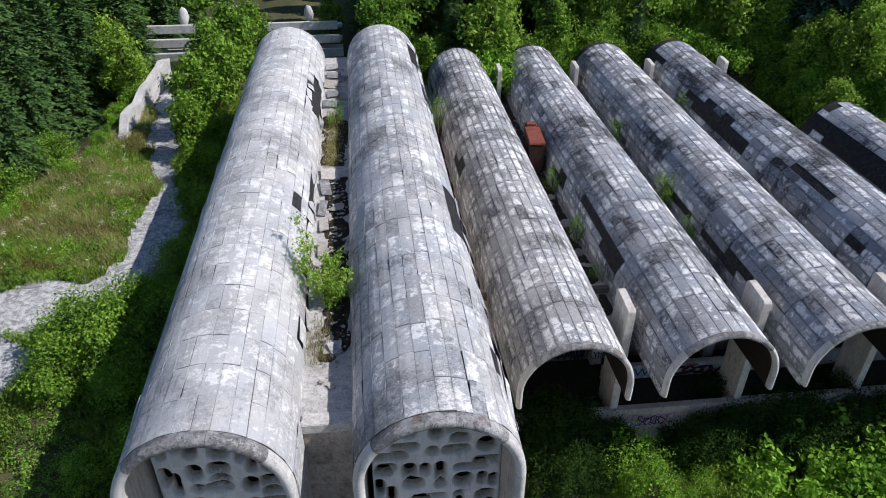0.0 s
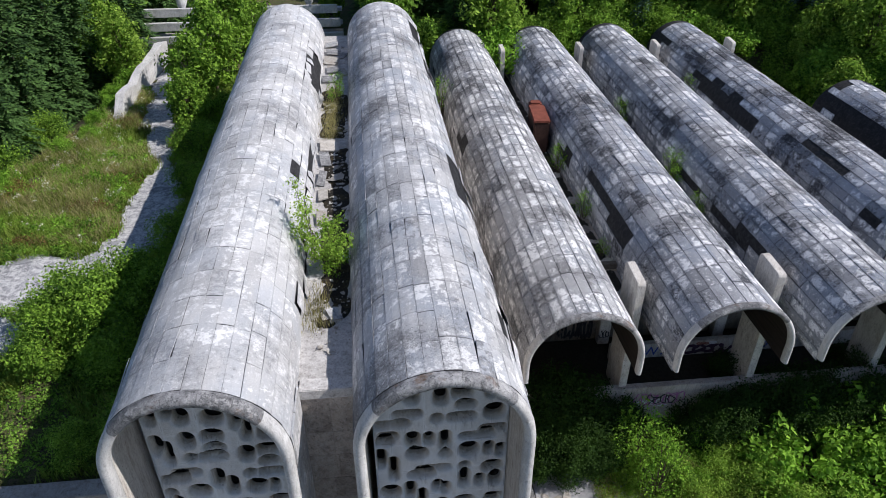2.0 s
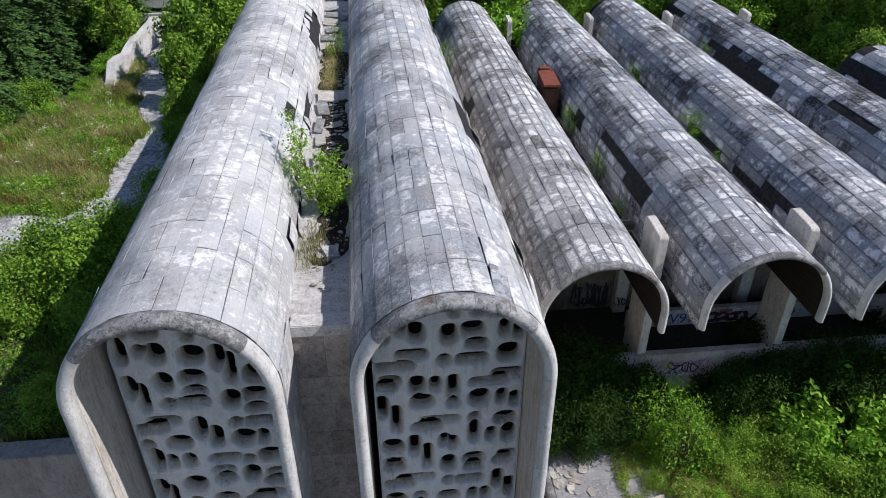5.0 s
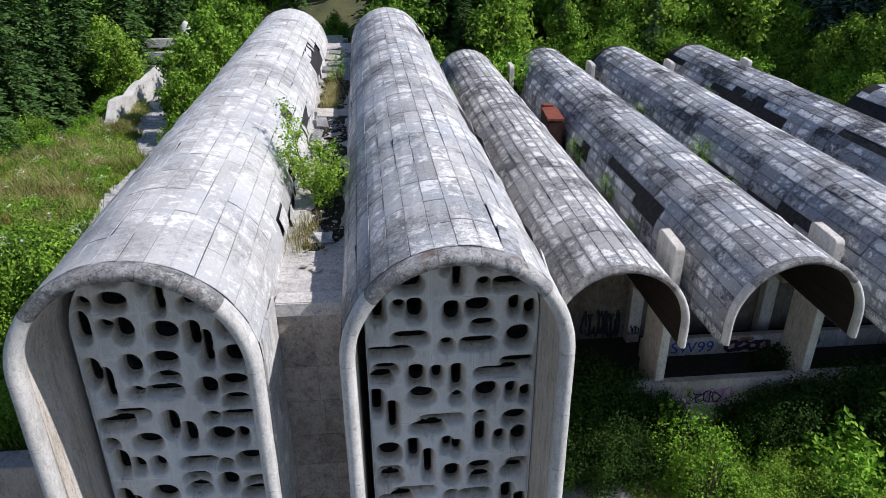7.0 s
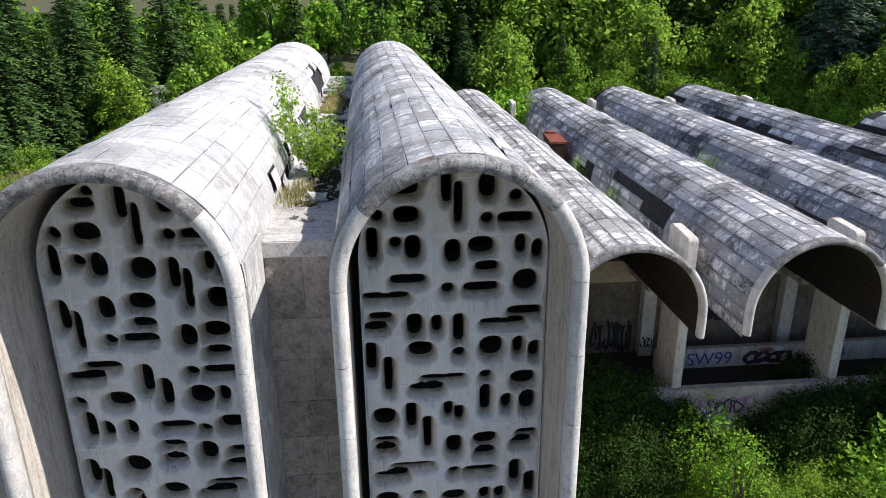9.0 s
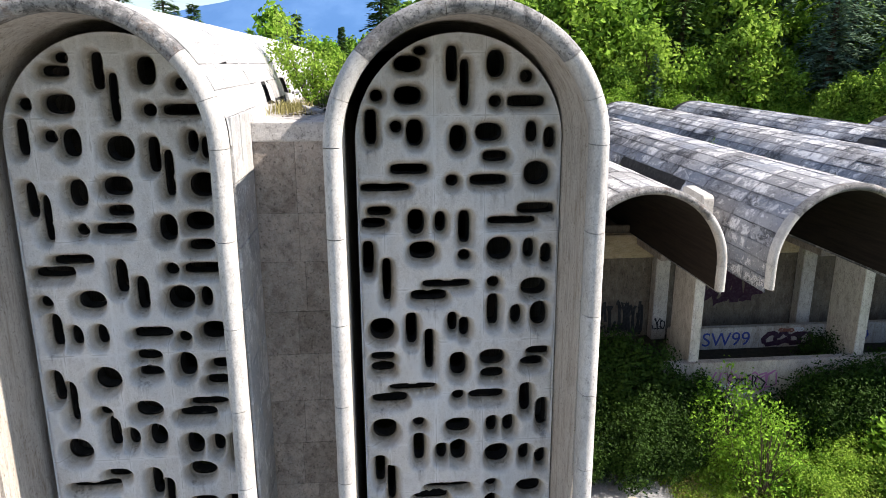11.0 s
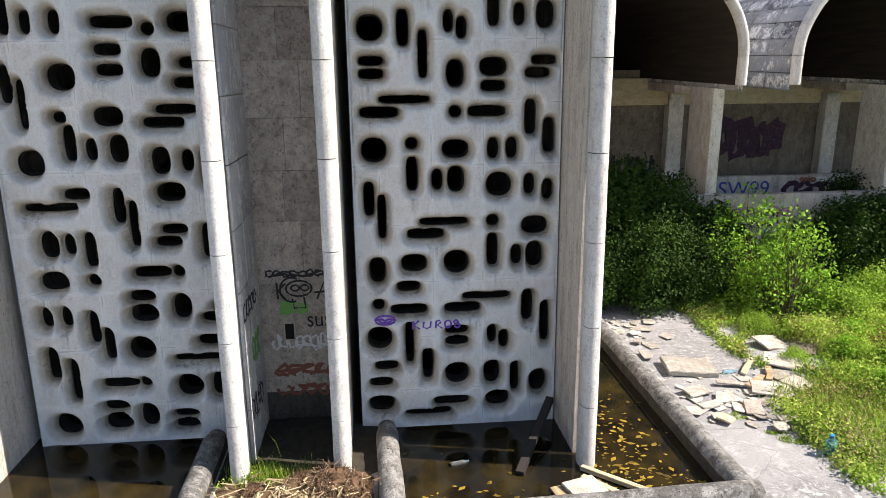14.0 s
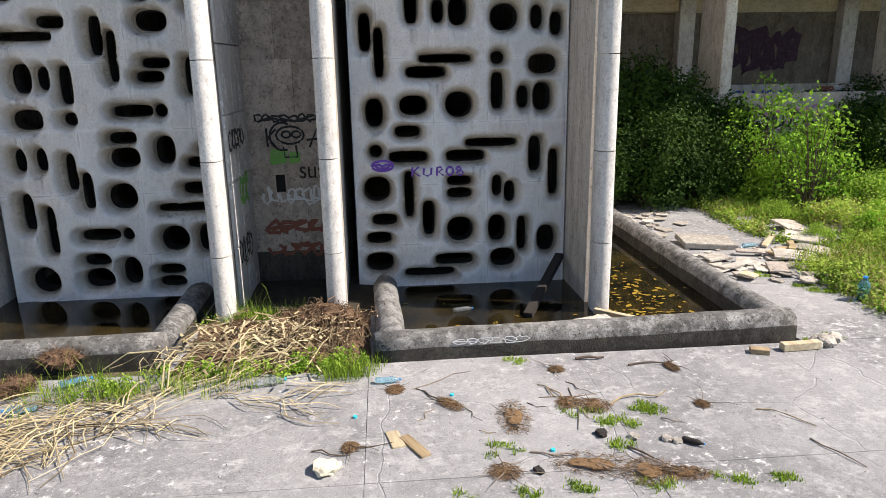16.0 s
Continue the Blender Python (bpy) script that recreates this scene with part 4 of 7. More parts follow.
part("coping", of(box(1.42, 0.42, 0.3, 0.02, 0.012, 3, (-1.68, 11.92, 9.95), 2), "coping"), ROOF_PALE, between)
roof_slab = part("flat_roof", of(box(1.5, 28.2, 0.3, 0, 0.01, 2, (0, 14.1, -0.3), 0), "flat_roof"), ROOF_PALE, None, "", pose(-1.68, 12.1, 10.2, TILT_Y, 0, SWING))
tagged(roof_slab, "flat concrete roof strip strewn with debris", "roof", kind="structure")

def litter_bed(x0, x1, y0, y1, z, thick, seed, material, label, category="litter", slope=SLOPE):
    """A low uneven bed of soil and leaf litter."""
    nx, ny = 10, int((y1 - y0) / 0.14)
    vs, fs = [], []
    for j in range(ny + 1):
        for i in range(nx + 1):
            x, y = x0 + (x1 - x0) * i / nx, y0 + (y1 - y0) * j / ny
            h = thick * (0.55 + 0.9 * noise.noise(Vector((x * 2.2, y * 1.3, seed))) + 0.5 * noise.noise(Vector((x * 7, y * 7, seed)))) 
            h = h * smooth(0.0, 0.3, min(x - x0, x1 - x)) * smooth(0.0, 0.35, min(y - y0, y1 - y)) - 0.02
            vs.append((x + DRIFT * (y - 12), y, z + slope * (y - 12) + h))
    for j in range(ny):
        for i in range(nx):
            fs.append((j * (nx + 1) + i, j * (nx + 1) + i + 1, (j + 1) * (nx + 1) + i + 1, (j + 1) * (nx + 1) + i))
    return tagged(part("litter_bed", mesh("litter_bed", vs, fs, True), material), label, category, kind="stuff")


litter_bed(-2.15, -1.0, 13.9, 25.2, 10.2, 0.07, 1, ROOF_SOIL, "brown soil and leaf litter on the flat roof")
litter_bed(-2.4, -0.95, 25.9, 31.6, 10.2, 0.09, 2, ROOF_SOIL, "mossy soil and leaf litter on the flat roof")
for k in range(4):
    litter_bed(3.13 + PITCH * k, 4.23 + PITCH * k, 20.6, 46.0, 5.47, 0.12, 5 + k, LITTER_SHADE, "dark soil and leaf litter in the gutter", slope=RISE)

litter_bed(-2.9, -0.44, 9.7, 11.7, 0.02, 0.05, 14, LITTER_SHADE, "black wet mud between the halls", "mud", 0.0)

# side tiles beside the front of the first hall
side = tagged(new("wall_side"), "concrete facing slabs on the hall's flank", "wall", kind="structure")
for i, z in enumerate(np.arange(0.0, 9.7, 0.95)):
    for y, w in ((10.55, 0.62), (11.3, 0.82)):
        part("facing_slab", of(box(0.045, w, 0.935, 0.008, 0.003, i, (-2.385, y, float(z))), "facing_slab"), TILE_PALE, side)

# hall under the low vaults


def wall(name, sx, sy, sz, at, material, label, category="wall"):
    return tagged(part(name, of(box(sx, sy, sz, 0.02, 0.01, at[0], at, 1), name), material), label, category, kind="structure")


# Back wall wears the darkened concrete in place of deep shade under the vaults.
wall("wall_back", 27.5, 0.25, 4.2, (17.0, 22.2, 1.8), RAW_SHADED, "stained back wall with large painted graffiti, shade put into its tone")
wall("wall_low", 21.9, 0.25, 1.25, (20.05, 20.75, 1.5), REVEAL, "low painted wall between the pillars")
wall("wall_front", 27.5, 0.3, 2.6, (17.0, 18.45, 0.0), RAW, "low weathered retaining wall with graffiti")
# Floor coloured near black to stand for the shadow under the vaults.
wall("floor", 27.5, 3.5, 0.25, (17.0, 20.35, 1.75), LITTER_SHADE, "bare concrete floor of the open hall, shade painted into its colour", "floor")
wall("wall_band", 27.5, 0.06, 0.85, (17.0, 22.04, 4.9), OCHRE, "ochre stained plaster band under the vaults")
wall("beam", 5.35, 0.22, 0.8, (6.24, 21.9, 4.93), OCHRE, "ochre stained concrete beam under the first vault", "beam")
wall("wall_flank", 0.25, 30.0, 5.3, (3.3, 33.0, 0.0), RAW, "rough side wall beside the tall hall")
for k in range(5):
    gutter = wall("gutter_slab", 1.35, 27.0, 0.3, (0, 13.5, -0.3), RAW, "debris-strewn concrete gutter between two vaults", "gutter")
    gutter.matrix_basis = pose(3.68 + PITCH * k, 19.9, 5.65, TILT_LOW, 0, SWING)


def fin(x, y, top, deep, thick, foot=0.0):
    """A slab-like pier with a rounded head."""
    bm = bmesh.new()
    r = 0.16
    prof = [(-deep / 2, foot), (-deep / 2, top - r - 0.07)] + [(-deep / 2 + r - r * math.cos(w), top - 0.07 - r + r * math.sin(w)) for w in (0.4, 0.8, 1.2, 1.57)]
    prof += [(deep / 2 - r - r * math.cos(w), top - r + r * math.sin(w)) for w in (1.57, 1.95, 2.35, 2.75)] + [(deep / 2, top - r), (deep / 2, foot)]
    ring = [bm.verts.new((-thick / 2, u, z)) for u, z in prof]
    face = bm.faces.new(ring)
    got = bmesh.ops.extrude_face_region(bm, geom=[face])
    bmesh.ops.translate(bm, verts=[v for v in got["geom"] if isinstance(v, bmesh.types.BMVert)], vec=(thick, 0, 0))
    bmesh.ops.bevel(bm, geom=[e for e in bm.edges if e.calc_face_angle(0) > 1.2], offset=0.02, segments=1, affect="EDGES")
    for v in bm.verts:
        v.co += noise.noise_vector(v.co * 1.7 + Vector((x, y, 0))) * 0.015
    pier = thing("pier", pose(x, y, 0), "weathered concrete pier with a rounded head", "pier", "piers between the vaults")
    for name, lower in (("shaft", True), ("head", False)):
        half = bm.copy()
        got = bmesh.ops.bisect_plane(half, geom=half.verts[:] + half.edges[:] + half.faces[:], plane_co=(0, 0, top - 0.55), plane_no=(0, 0, 1), clear_outer=lower, clear_inner=not lower)
        bmesh.ops.holes_fill(half, edges=[e for e in half.edges if e.is_boundary])
        part(name, of(half, name), PILLAR, pier, "" if lower else "chipped rounded head")
    bm.free()


for k in range(4):
    fin(8.9 + PITCH * k, 19.16, 7.72, 1.42, 0.32)
    fin(8.28 + PITCH * k, 43.9, 8.55, 1.2, 0.28, 4.5)
    solo("pillar", of(box(0.5, 0.4, 3.4, 0.02, 0.012, k, (0, 0, 1.85), 2), "pillar"), PILLAR, pose(9.17 + PITCH * k, 21.88, 0), "pale concrete pillar against the back wall of the open hall", "pillar", "hall pillars")

# rusty box in the gutter
duct = thing("rusty_metal_box", pose(8.6, 33.9, 6.05, TILT_LOW, 0, -4), "rust-red sheet metal box lying in the gutter", "metal box")
part("body", of(box(0.85, 2.2, 1.75, 0.08, 0.02, 4, (0, 0, 0.0), 1), "body"), RUST_DARK, duct, "dark rusted sides")
part("lid", of(box(0.9, 2.25, 0.1, 0.04, 0.02, 5, (0, 0, 1.75), 2), "lid"), RUST, duct, "rust-red sheet lid")
part("hood", of(box(0.7, 0.6, 0.45, 0.1, 0.02, 6, (0, 1.5, 1.45), 1), "hood"), RUST, duct)

# terrace wall and stepped building behind
bm = box(0.5, 12.6, 1.6, 0.02, 0.0, 3, (0, 0, 0), 9)
for v in bm.verts:
    v.co += noise.noise_vector(v.co * 1.3) * 0.1
    if v.co.z > 0.9:
        v.co.z -= 0.5 * max(0.0, noise.noise(Vector((v.co.y * 0.55, 3.3, 0)))) + 0.8 * smooth(-5.0, -6.3, v.co.y)
tagged(part("wall_terrace", of(bm, "wall_terrace"), RIM_PALE, None, "", pose(-15.2, 44.8, 6.1, 0, 0, 1.2)), "cracked white parapet wall of the terrace", "wall", kind="structure")
back = thing("stepped_building", pose(-10.2, 54.0, 5.9), "low white building with stepped concrete parapets behind the trees", "building")
for k in range(3):
    part("parapet", of(box(15.6 - k * 0.4, 0.35, 0.62, 0.03, 0.01, k, (0, k * 0.8, 0.5 + k * 0.85), 1), "parapet"), RIM_PALE, back)
    part("deck", of(box(15.5, 0.8, 0.2, 0.02, 0, k, (0, k * 0.8 + 0.5, 0.6 + k * 0.85)), "deck"), TILE_GREY, back)
part("base", of(box(15.4, 3.0, 0.95, 0.02, 0, 9, (0, 1.6, -0.4)), "base"), RAW, back)
for x in (-4.6, 5.2):
    part("round_post", of(rock(0.36, x, 2.0), "round_post", True), RIM_PALE, back, "", pose(x, 2.4, 3.2))

# terrace paving
terrace = tagged(new("terrace_paving"), "broken pale concrete slabs of the terrace", "paving", kind="structure")
rng = random.Random(21)


def lay_slab(x, y, sx, sy, i, tip=2.0):
    sx, sy = sx * 1.3, sy * 1.3
    r3 = random.Random(i * 7 + int(x * 10))
    count = r3.randint(5, 8)
    bm = bmesh.new()
    ring = []
    for k in range(count):
        a = math.tau * (k + r3.uniform(-0.3, 0.3)) / count
        u = max(abs(math.cos(a)), abs(math.sin(a))) ** -0.7 * r3.uniform(0.82, 1.08) / 2
        ring.append(bm.verts.new((sx * u * math.cos(a), sy * u * math.sin(a), 0.12 + r3.uniform(-0.01, 0.01))))
    got = bmesh.ops.extrude_face_region(bm, geom=[bm.faces.new(ring)])
    bmesh.ops.translate(bm, verts=[v for v in got["geom"] if isinstance(v, bmesh.types.BMVert)], vec=(0, 0, -0.14))
    bmesh.ops.bevel(bm, geom=bm.edges, offset=0.012, segments=1, affect="EDGES")
    part("terrace_slab", of(bm, "terrace_slab"), PAVING, terrace, "", pose(x, y, height(x, y) - 0.03, rng.uniform(-tip, tip), rng.uniform(-tip, tip), rng.uniform(-9, 9)))


WAY = ((-10.9, 24.2, 1.0), (-10.7, 26.5, 1.1), (-10.6, 29.2, 1.2), (-11.3, 32.5, 0.35), (-12.3, 37.0, 0.95), (-13.4, 42.0, 0.85), (-14.3, 48.0, 0.8))


def paved(x, y):
    """How far inside the broken concrete of the terrace a place lies: the wide apron, and the way that leads back from it."""
    rag = 0.5 * noise.noise(Vector((x * 0.9, y * 0.9, 5))) + 0.18 * noise.noise(Vector((x * 3, y * 3, 8)))
    apron = min(24.5 - 0.12 * max(0.0, -12.5 - x) - y, y - 17.6 - 0.5 * smooth(-14.5, -12, x) * 5, -10.4 - x)
    apron = min(apron, 1.6 * abs(y - 21.0 + 0.5 * noise.noise(Vector((x * 0.7, 3, 0)))) - 0.25 if x < -13 else 9)
    best = apron
    for (xa, ya, wa), (xb, yb, wb) in zip(WAY[:-1], WAY[1:]):
        f = min(max(((x - xa) * (xb - xa) + (y - ya) * (yb - ya)) / ((xb - xa) ** 2 + (yb - ya) ** 2), 0.0), 1.0)
        best = max(best, wa + (wb - wa) * f - math.hypot(x - xa - (xb - xa) * f, y - ya - (yb - ya) * f))
    return best + rag


def draped(step, x0, x1, y0, y1, lift, deep):
    """A broken sheet of concrete that follows the ground, with a real edge."""
    nx, ny = int((x1 - x0) / step), int((y1 - y0) / step)
    kept, index, vs, fs = set(), {}, [], []
    for j in range(ny):
        for i in range(nx):
            if paved(x0 + (i + 0.5) * step, y0 + (j + 0.5) * step) > 0:
                kept.add((i, j))

    def corner(i, j, low):
        if (i, j, low) not in index:
            x, y = x0 + i * step, y0 + j * step
            w = noise.noise_vector(Vector((x * 2.3, y * 2.3, 1))) * step * 0.45
            z = height(x, y) + lift + 0.03 * noise.noise(Vector((x * 1.3, y * 1.3, 2)))
            index[(i, j, low)] = len(vs)
            vs.append((x + w.x, y + w.y, z - deep * low))
        return index[(i, j, low)]

    for i, j in kept:
        fs.append((corner(i, j, 0), corner(i + 1, j, 0), corner(i + 1, j + 1, 0), corner(i, j + 1, 0)))
        for di, dj, a, b in ((-1, 0, (i, j + 1), (i, j)), (1, 0, (i + 1, j), (i + 1, j + 1)), (0, -1, (i, j), (i + 1, j)), (0, 1, (i + 1, j + 1), (i, j + 1))):
            if (i + di, j + dj) not in kept:
                fs.append((corner(*a, 1), corner(*b, 1), corner(*b, 0), corner(*a, 0)))
    return mesh("terrace_sheet", vs, fs)


part("terrace_sheet", draped(0.24, -24, -8.6, 15.5, 50, 0.09, 0.2), TERRACE, terrace)
for i in range(16):
    x, y = -12.8 - rng.uniform(0, 7), rng.choice((24.3, 24.5, 21.2, 18.2)) + rng.uniform(-0.3, 0.3)
    lay_slab(x, y, rng.uniform(0.5, 1.1), rng.uniform(0.25, 0.6), i, 9)
for i in range(14):
    x, y, _ = WAY[rng.randrange(1, 6)]
    lay_slab(x + rng.uniform(-1.1, 1.1), y + rng.uniform(-1.5, 1.5), rng.uniform(0.4, 0.9), rng.uniform(0.3, 0.6), i + 40, 8)
wall("wall_retaining", 24.0, 0.6, 5.75, (-18.5, 13.3, -0.2), RAW, "stained grey retaining wall below the terrace")


# ---- plants ----
def leaf_cards(centres, per, spread_r, size, rng, up=0.3, long=1.7):
    """Many small leaves, each a folded quad, round the given centres."""
    n = len(centres) * per
    g = np.random.default_rng(rng.randrange(10 ** 6))
    c = np.repeat(np.array(centres), per, axis=0)
    rad = np.repeat(np.array(spread_r), per)[:, None] if not isinstance(spread_r, (int, float)) else spread_r
    d = g.normal(size=(n, 3))
    d /= np.linalg.norm(d, axis=1)[:, None]
    p = c + d * rad * (0.15 + 1.25 * g.random((n, 1)) ** 0.8)
    nrm = d * 0.7 + g.normal(size=(n, 3)) * 0.6 + np.array([0, 0, up])
    nrm /= np.linalg.norm(nrm, axis=1)[:, None]
    a = np.cross(nrm, g.normal(size=(n, 3)))
    a /= np.linalg.norm(a, axis=1)[:, None]
    b = np.cross(nrm, a)
    s = size * (0.6 + 0.8 * g.random((n, 1)))
    a, b = a * s * long / 2, b * s / 2
    fold = nrm * s * 0.12
    vs = np.stack([p - a, p + b + fold, p + a, p - b + fold], axis=1).reshape(-1, 3)
    fs = np.arange(n * 4).reshape(-1, 4)
    return vs.tolist(), fs.tolist()


def leaf_tree(name, high, wide, material, seed, clumps=46, per=70, leaf=0.22, bare=0.25, lean=0.0):
    """A broad-leaved tree: a tapered trunk with limbs and a crown of leaves in uneven clumps."""
    rng = random.Random(seed)
    pieces, centres, radii = [], [], []
    trunk = [(lean * high * f + 0.1 * high * 0.2 * noise.noise(Vector((seed, f * 2, 0))), 0.02 * high * noise.noise(Vector((f * 2, seed, 5))), high * 0.8 * f - 0.2) for f in (0, 0.2, 0.4, 0.6, 0.8, 1.0)]
    r0 = 0.018 * high + 0.03
    pieces.append(tube(trunk, [r0 * (1 - 0.85 * f) for f in (0, 0.2, 0.4, 0.6, 0.8, 1.0)], 7))
    for i in range(clumps):
        f = bare + (1.02 - bare) * ((i + rng.random()) / clumps)
        w = rng.random() * math.tau
        body = math.sin(math.pi * min(1, (f - bare) / (1 - bare) * 0.85 + 0.15)) ** 0.7
        reach = wide / 2 * body * rng.uniform(0.35, 1.08)
        z = high * f
        c = Vector((lean * z + math.cos(w) * reach, math.sin(w) * reach, z + rng.uniform(-0.04, 0.04) * high))
        centres.append(tuple(c))
        radii.append(wide * rng.uniform(0.10, 0.17))
        if i % 2 == 0:
            s = Vector(trunk[0]).lerp(Vector(trunk[-1]), min(0.95, max(0.15, f - 0.18)))
            mid = s.lerp(c, 0.5) + Vector((0, 0, 0.04 * high))
            pieces.append(tube([s, mid, c], [r0 * 0.35, r0 * 0.2, r0 * 0.06], 5, False))
    return mesh("trunk", *joined(pieces)), mesh("crown", *leaf_cards(centres, per, radii, leaf, rng)), material


def fir_tree(high, wide, material, seed, whorls=32, leaf=0.42):
    """A conifer: drooping boughs in whorls, densely set with sprays of needles."""
    rng = random.Random(seed)
    pieces = [tube([(0, 0, -0.2), (0, 0, high * 0.5), (0.05, 0, high)], [0.02 * high, 0.012 * high, 0.01], 7)]
    vs, fs = [], []
    for k in range(whorls):
        f = 0.06 + 0.94 * k / whorls
        z = high * f
        reach = wide / 2 * (1 - f) ** 0.8 * rng.uniform(0.85, 1.1) + 0.1
        boughs = rng.randint(9, 12)
        for b in range(boughs):
            w = math.tau * (b + rng.random() * 0.8) / boughs
            z = high * (f + rng.uniform(-0.6, 0.6) / whorls)
            d = Vector((math.cos(w), math.sin(w), 0))
            length = reach * rng.uniform(0.7, 1.12)
            n = max(4, int(length / (leaf * 0.38)))
            if b % 3 == 0:
                pieces.append(tube([(0, 0, z), tuple(d * length * 0.6 + Vector((0, 0, z - 0.12 * length)))], [0.02, 0.008], 4, False))
            for s in range(n):
                t = (s + rng.random()) / n
                p = d * length * t + Vector((0, 0, z + 0.1 * length * t - 0.38 * length * t * t))
                for q in (-1, 1):
                    tip = p + d * leaf * 0.7 + Vector((-d.y, d.x, 0)) * q * leaf * (1.1 - 0.6 * t) + Vector((0, 0, rng.uniform(-0.5, 0.15) * leaf))
                    side = (tip - p).cross(Vector((0, 0, 1))).normalized() * leaf * 0.2 + Vector((0, 0, rng.uniform(-0.1, 0.1) * leaf))
                    o = len(vs)
                    mid = (p + tip) / 2
                    vs += [tuple(p), tuple(mid + side), tuple(tip), tuple(mid - side)]
                    fs.append((o, o + 1, o + 2, o + 3))
    return mesh("trunk", *joined(pieces)), mesh("crown", vs, fs), material


def plant(kind, form, m, label, category, group="", crown="crown"):
    trunk, leaves, material = form
    t = thing(kind, m, label, category, group)
    part("trunk", trunk, BARK, t)
    part(crown, leaves, material, t)
    return t


def stand(t, x, y, scale, turn):
    z = height(x, y)
    c = copy_thing(t, Matrix.Identity(4))
    c.matrix_basis = Matrix.LocRotScale((x, y, z), Euler((0, 0, turn)), (scale, scale, scale))
    return c


broad = [plant("broadleaf_tree", leaf_tree("broad", 11, 7.5, m, s, 60, 85, 0.3), pose(x, y, height(x, y)), lab, "tree", "woodland trees")
         for m, s, x, y, lab in ((LEAF_MID, 1, 16, 56, "leafy green broad-leaved tree at the wood's edge"), (LEAF_SUNNY, 2, 29, 56, "bright yellow-green broad-leaved tree behind the vaults"), (LEAF_DEEP, 3, 11, 60, "dark green broad-leaved tree in the wood"))]
firs = [plant("conifer_tree", fir_tree(15, 6.0, m, s), pose(x, y, height(x, y)), lab, "tree", "woodland conifers")
        for m, s, x, y, lab in ((NEEDLE, 4, 4, 57, "dark green conifer with drooping boughs"), (NEEDLE_BLUE, 5, 40, 53, "blue-green spruce behind the vaults"), (NEEDLE, 6, -26, 44, "dark green conifer beside the terrace"))]
broad_far = [plant("broadleaf_tree", leaf_tree("broad", 11, 7.5, m, k, 44, 30, 0.52), pose(x, y, height(x, y)), lab, "tree", "woodland trees")
             for m, k, x, y, lab in ((LEAF_MID, 7, -30, 84, "leafy green broad-leaved tree in the far wood"), (LEAF_BRIGHT, 8, -12, 82, "bright green broad-leaved tree in the far wood"), (LEAF_DEEP, 9, -44, 90, "dark green broad-leaved tree in the far wood"))]
firs_far = [plant("conifer_tree", fir_tree(15, 6.0, m, k, 22, 0.72), pose(x, y, height(x, y)), lab, "tree", "woodland conifers")
            for m, k, x, y, lab in ((NEEDLE, 10, -22, 88, "dark green conifer in the far wood"), (NEEDLE_BLUE, 11, 44, 64, "blue-green spruce deep in the wood"))]
rng = random.Random(5)
# wood behind the vaults, row by row
for row in range(5):
    for col in range(15):
        x = 0.5 + col * 4.1 + rng.uniform(-1.5, 1.5) + (row % 2) * 2
        y = 51.5 + row * 4.6 + rng.uniform(-1.5, 1.5)
        pick = rng.random()
        if x < 14:
            t = firs[0] if pick < 0.6 else broad[2] if pick < 0.85 else broad[0]
        elif row < 1:
            t = broad[1] if pick < 0.3 else firs[0] if pick < 0.55 else broad[0] if pick < 0.8 else firs[1]
        elif x < 34:
            t = broad[0] if pick < 0.22 else broad[1] if pick < 0.36 else firs[0] if pick < 0.58 else firs[1] if pick < 0.84 else broad[2]
        else:
            t = firs[1] if pick < 0.45 else firs[0] if pick < 0.7 else broad[0]
        if row >= 2:
            t = {0: broad_far[0], 1: broad_far[1], 2: broad_far[2]}[broad.index(t)] if t in broad else firs_far[0 if t is firs[0] else 1]
        s = rng.uniform(0.75, 1.05) * (0.5 if row == 0 else 1.0) * (1.0 + 0.3 * smooth(10, 20, x) * (row > 0))
        stand(t, x, y, s, rng.random() * 6.3)
for i in range(54):
    x, y = 32.5 + rng.uniform(0, 18), 26 + rng.uniform(0, 27)
    near_edge = x < 37
    stand(rng.choice((broad[0], broad[1], broad[1])) if near_edge else rng.choice((broad[0], firs[1], firs[1], broad[2])), x, y, rng.uniform(0.3, 0.5) if near_edge else rng.uniform(0.5, 0.95), rng.random() * 6.3)
for x, y, k, size in ((20.0, 51.6, 1, 0.66), (17.6, 51.2, 1, 0.46), (27.3, 50.8, 1, 0.74), (29.8, 50.2, 0, 0.5), (23.4, 51.2, 0, 0.52), (13.5, 50.2, 0, 0.42), (8.5, 48.4, 1, 0.62), (31.5, 46.5, 1, 0.4), (34.6, 44.0, 1, 0.5), (-18.6, 49.6, 1, 0.52)):
    stand(broad[k], x, y, size, x * 2.3)
# wood beside and behind the terrace
for i in range(46):
    y = 28 + rng.uniform(0, 48)
    x = -20.5 + max(0, y - 30) * 0.1 - abs(rng.gauss(0, 7))
    stand(rng.choice((firs[2], firs[0], firs[2], firs[0], broad[2])), x, y, rng.uniform(0.6, 1.0), rng.random() * 6.3)
for x, y, k in ((33.6, 50.5, 1.15), (36.5, 52.5, 1.25), (37.5, 47.5, 1.1)):
    stand(firs[1], x, y, k, x)
for x, y, k in ((-20.5, 40, 0.8), (-21.5, 44, 0.95), (-19.8, 48, 0.8), (-23, 38, 0.9), (-20.2, 36, 0.7)):
    stand(firs[2], x, y, k, x)
for i in range(150):
    x, y = rng.uniform(-85, 14), 74 + rng.uniform(0, 70)
    stand(rng.choice((broad_far[0], broad_far[2], firs_far[0], broad_far[1], broad_far[1])), x, y, rng.uniform(0.5, 0.74), rng.random() * 6.3)
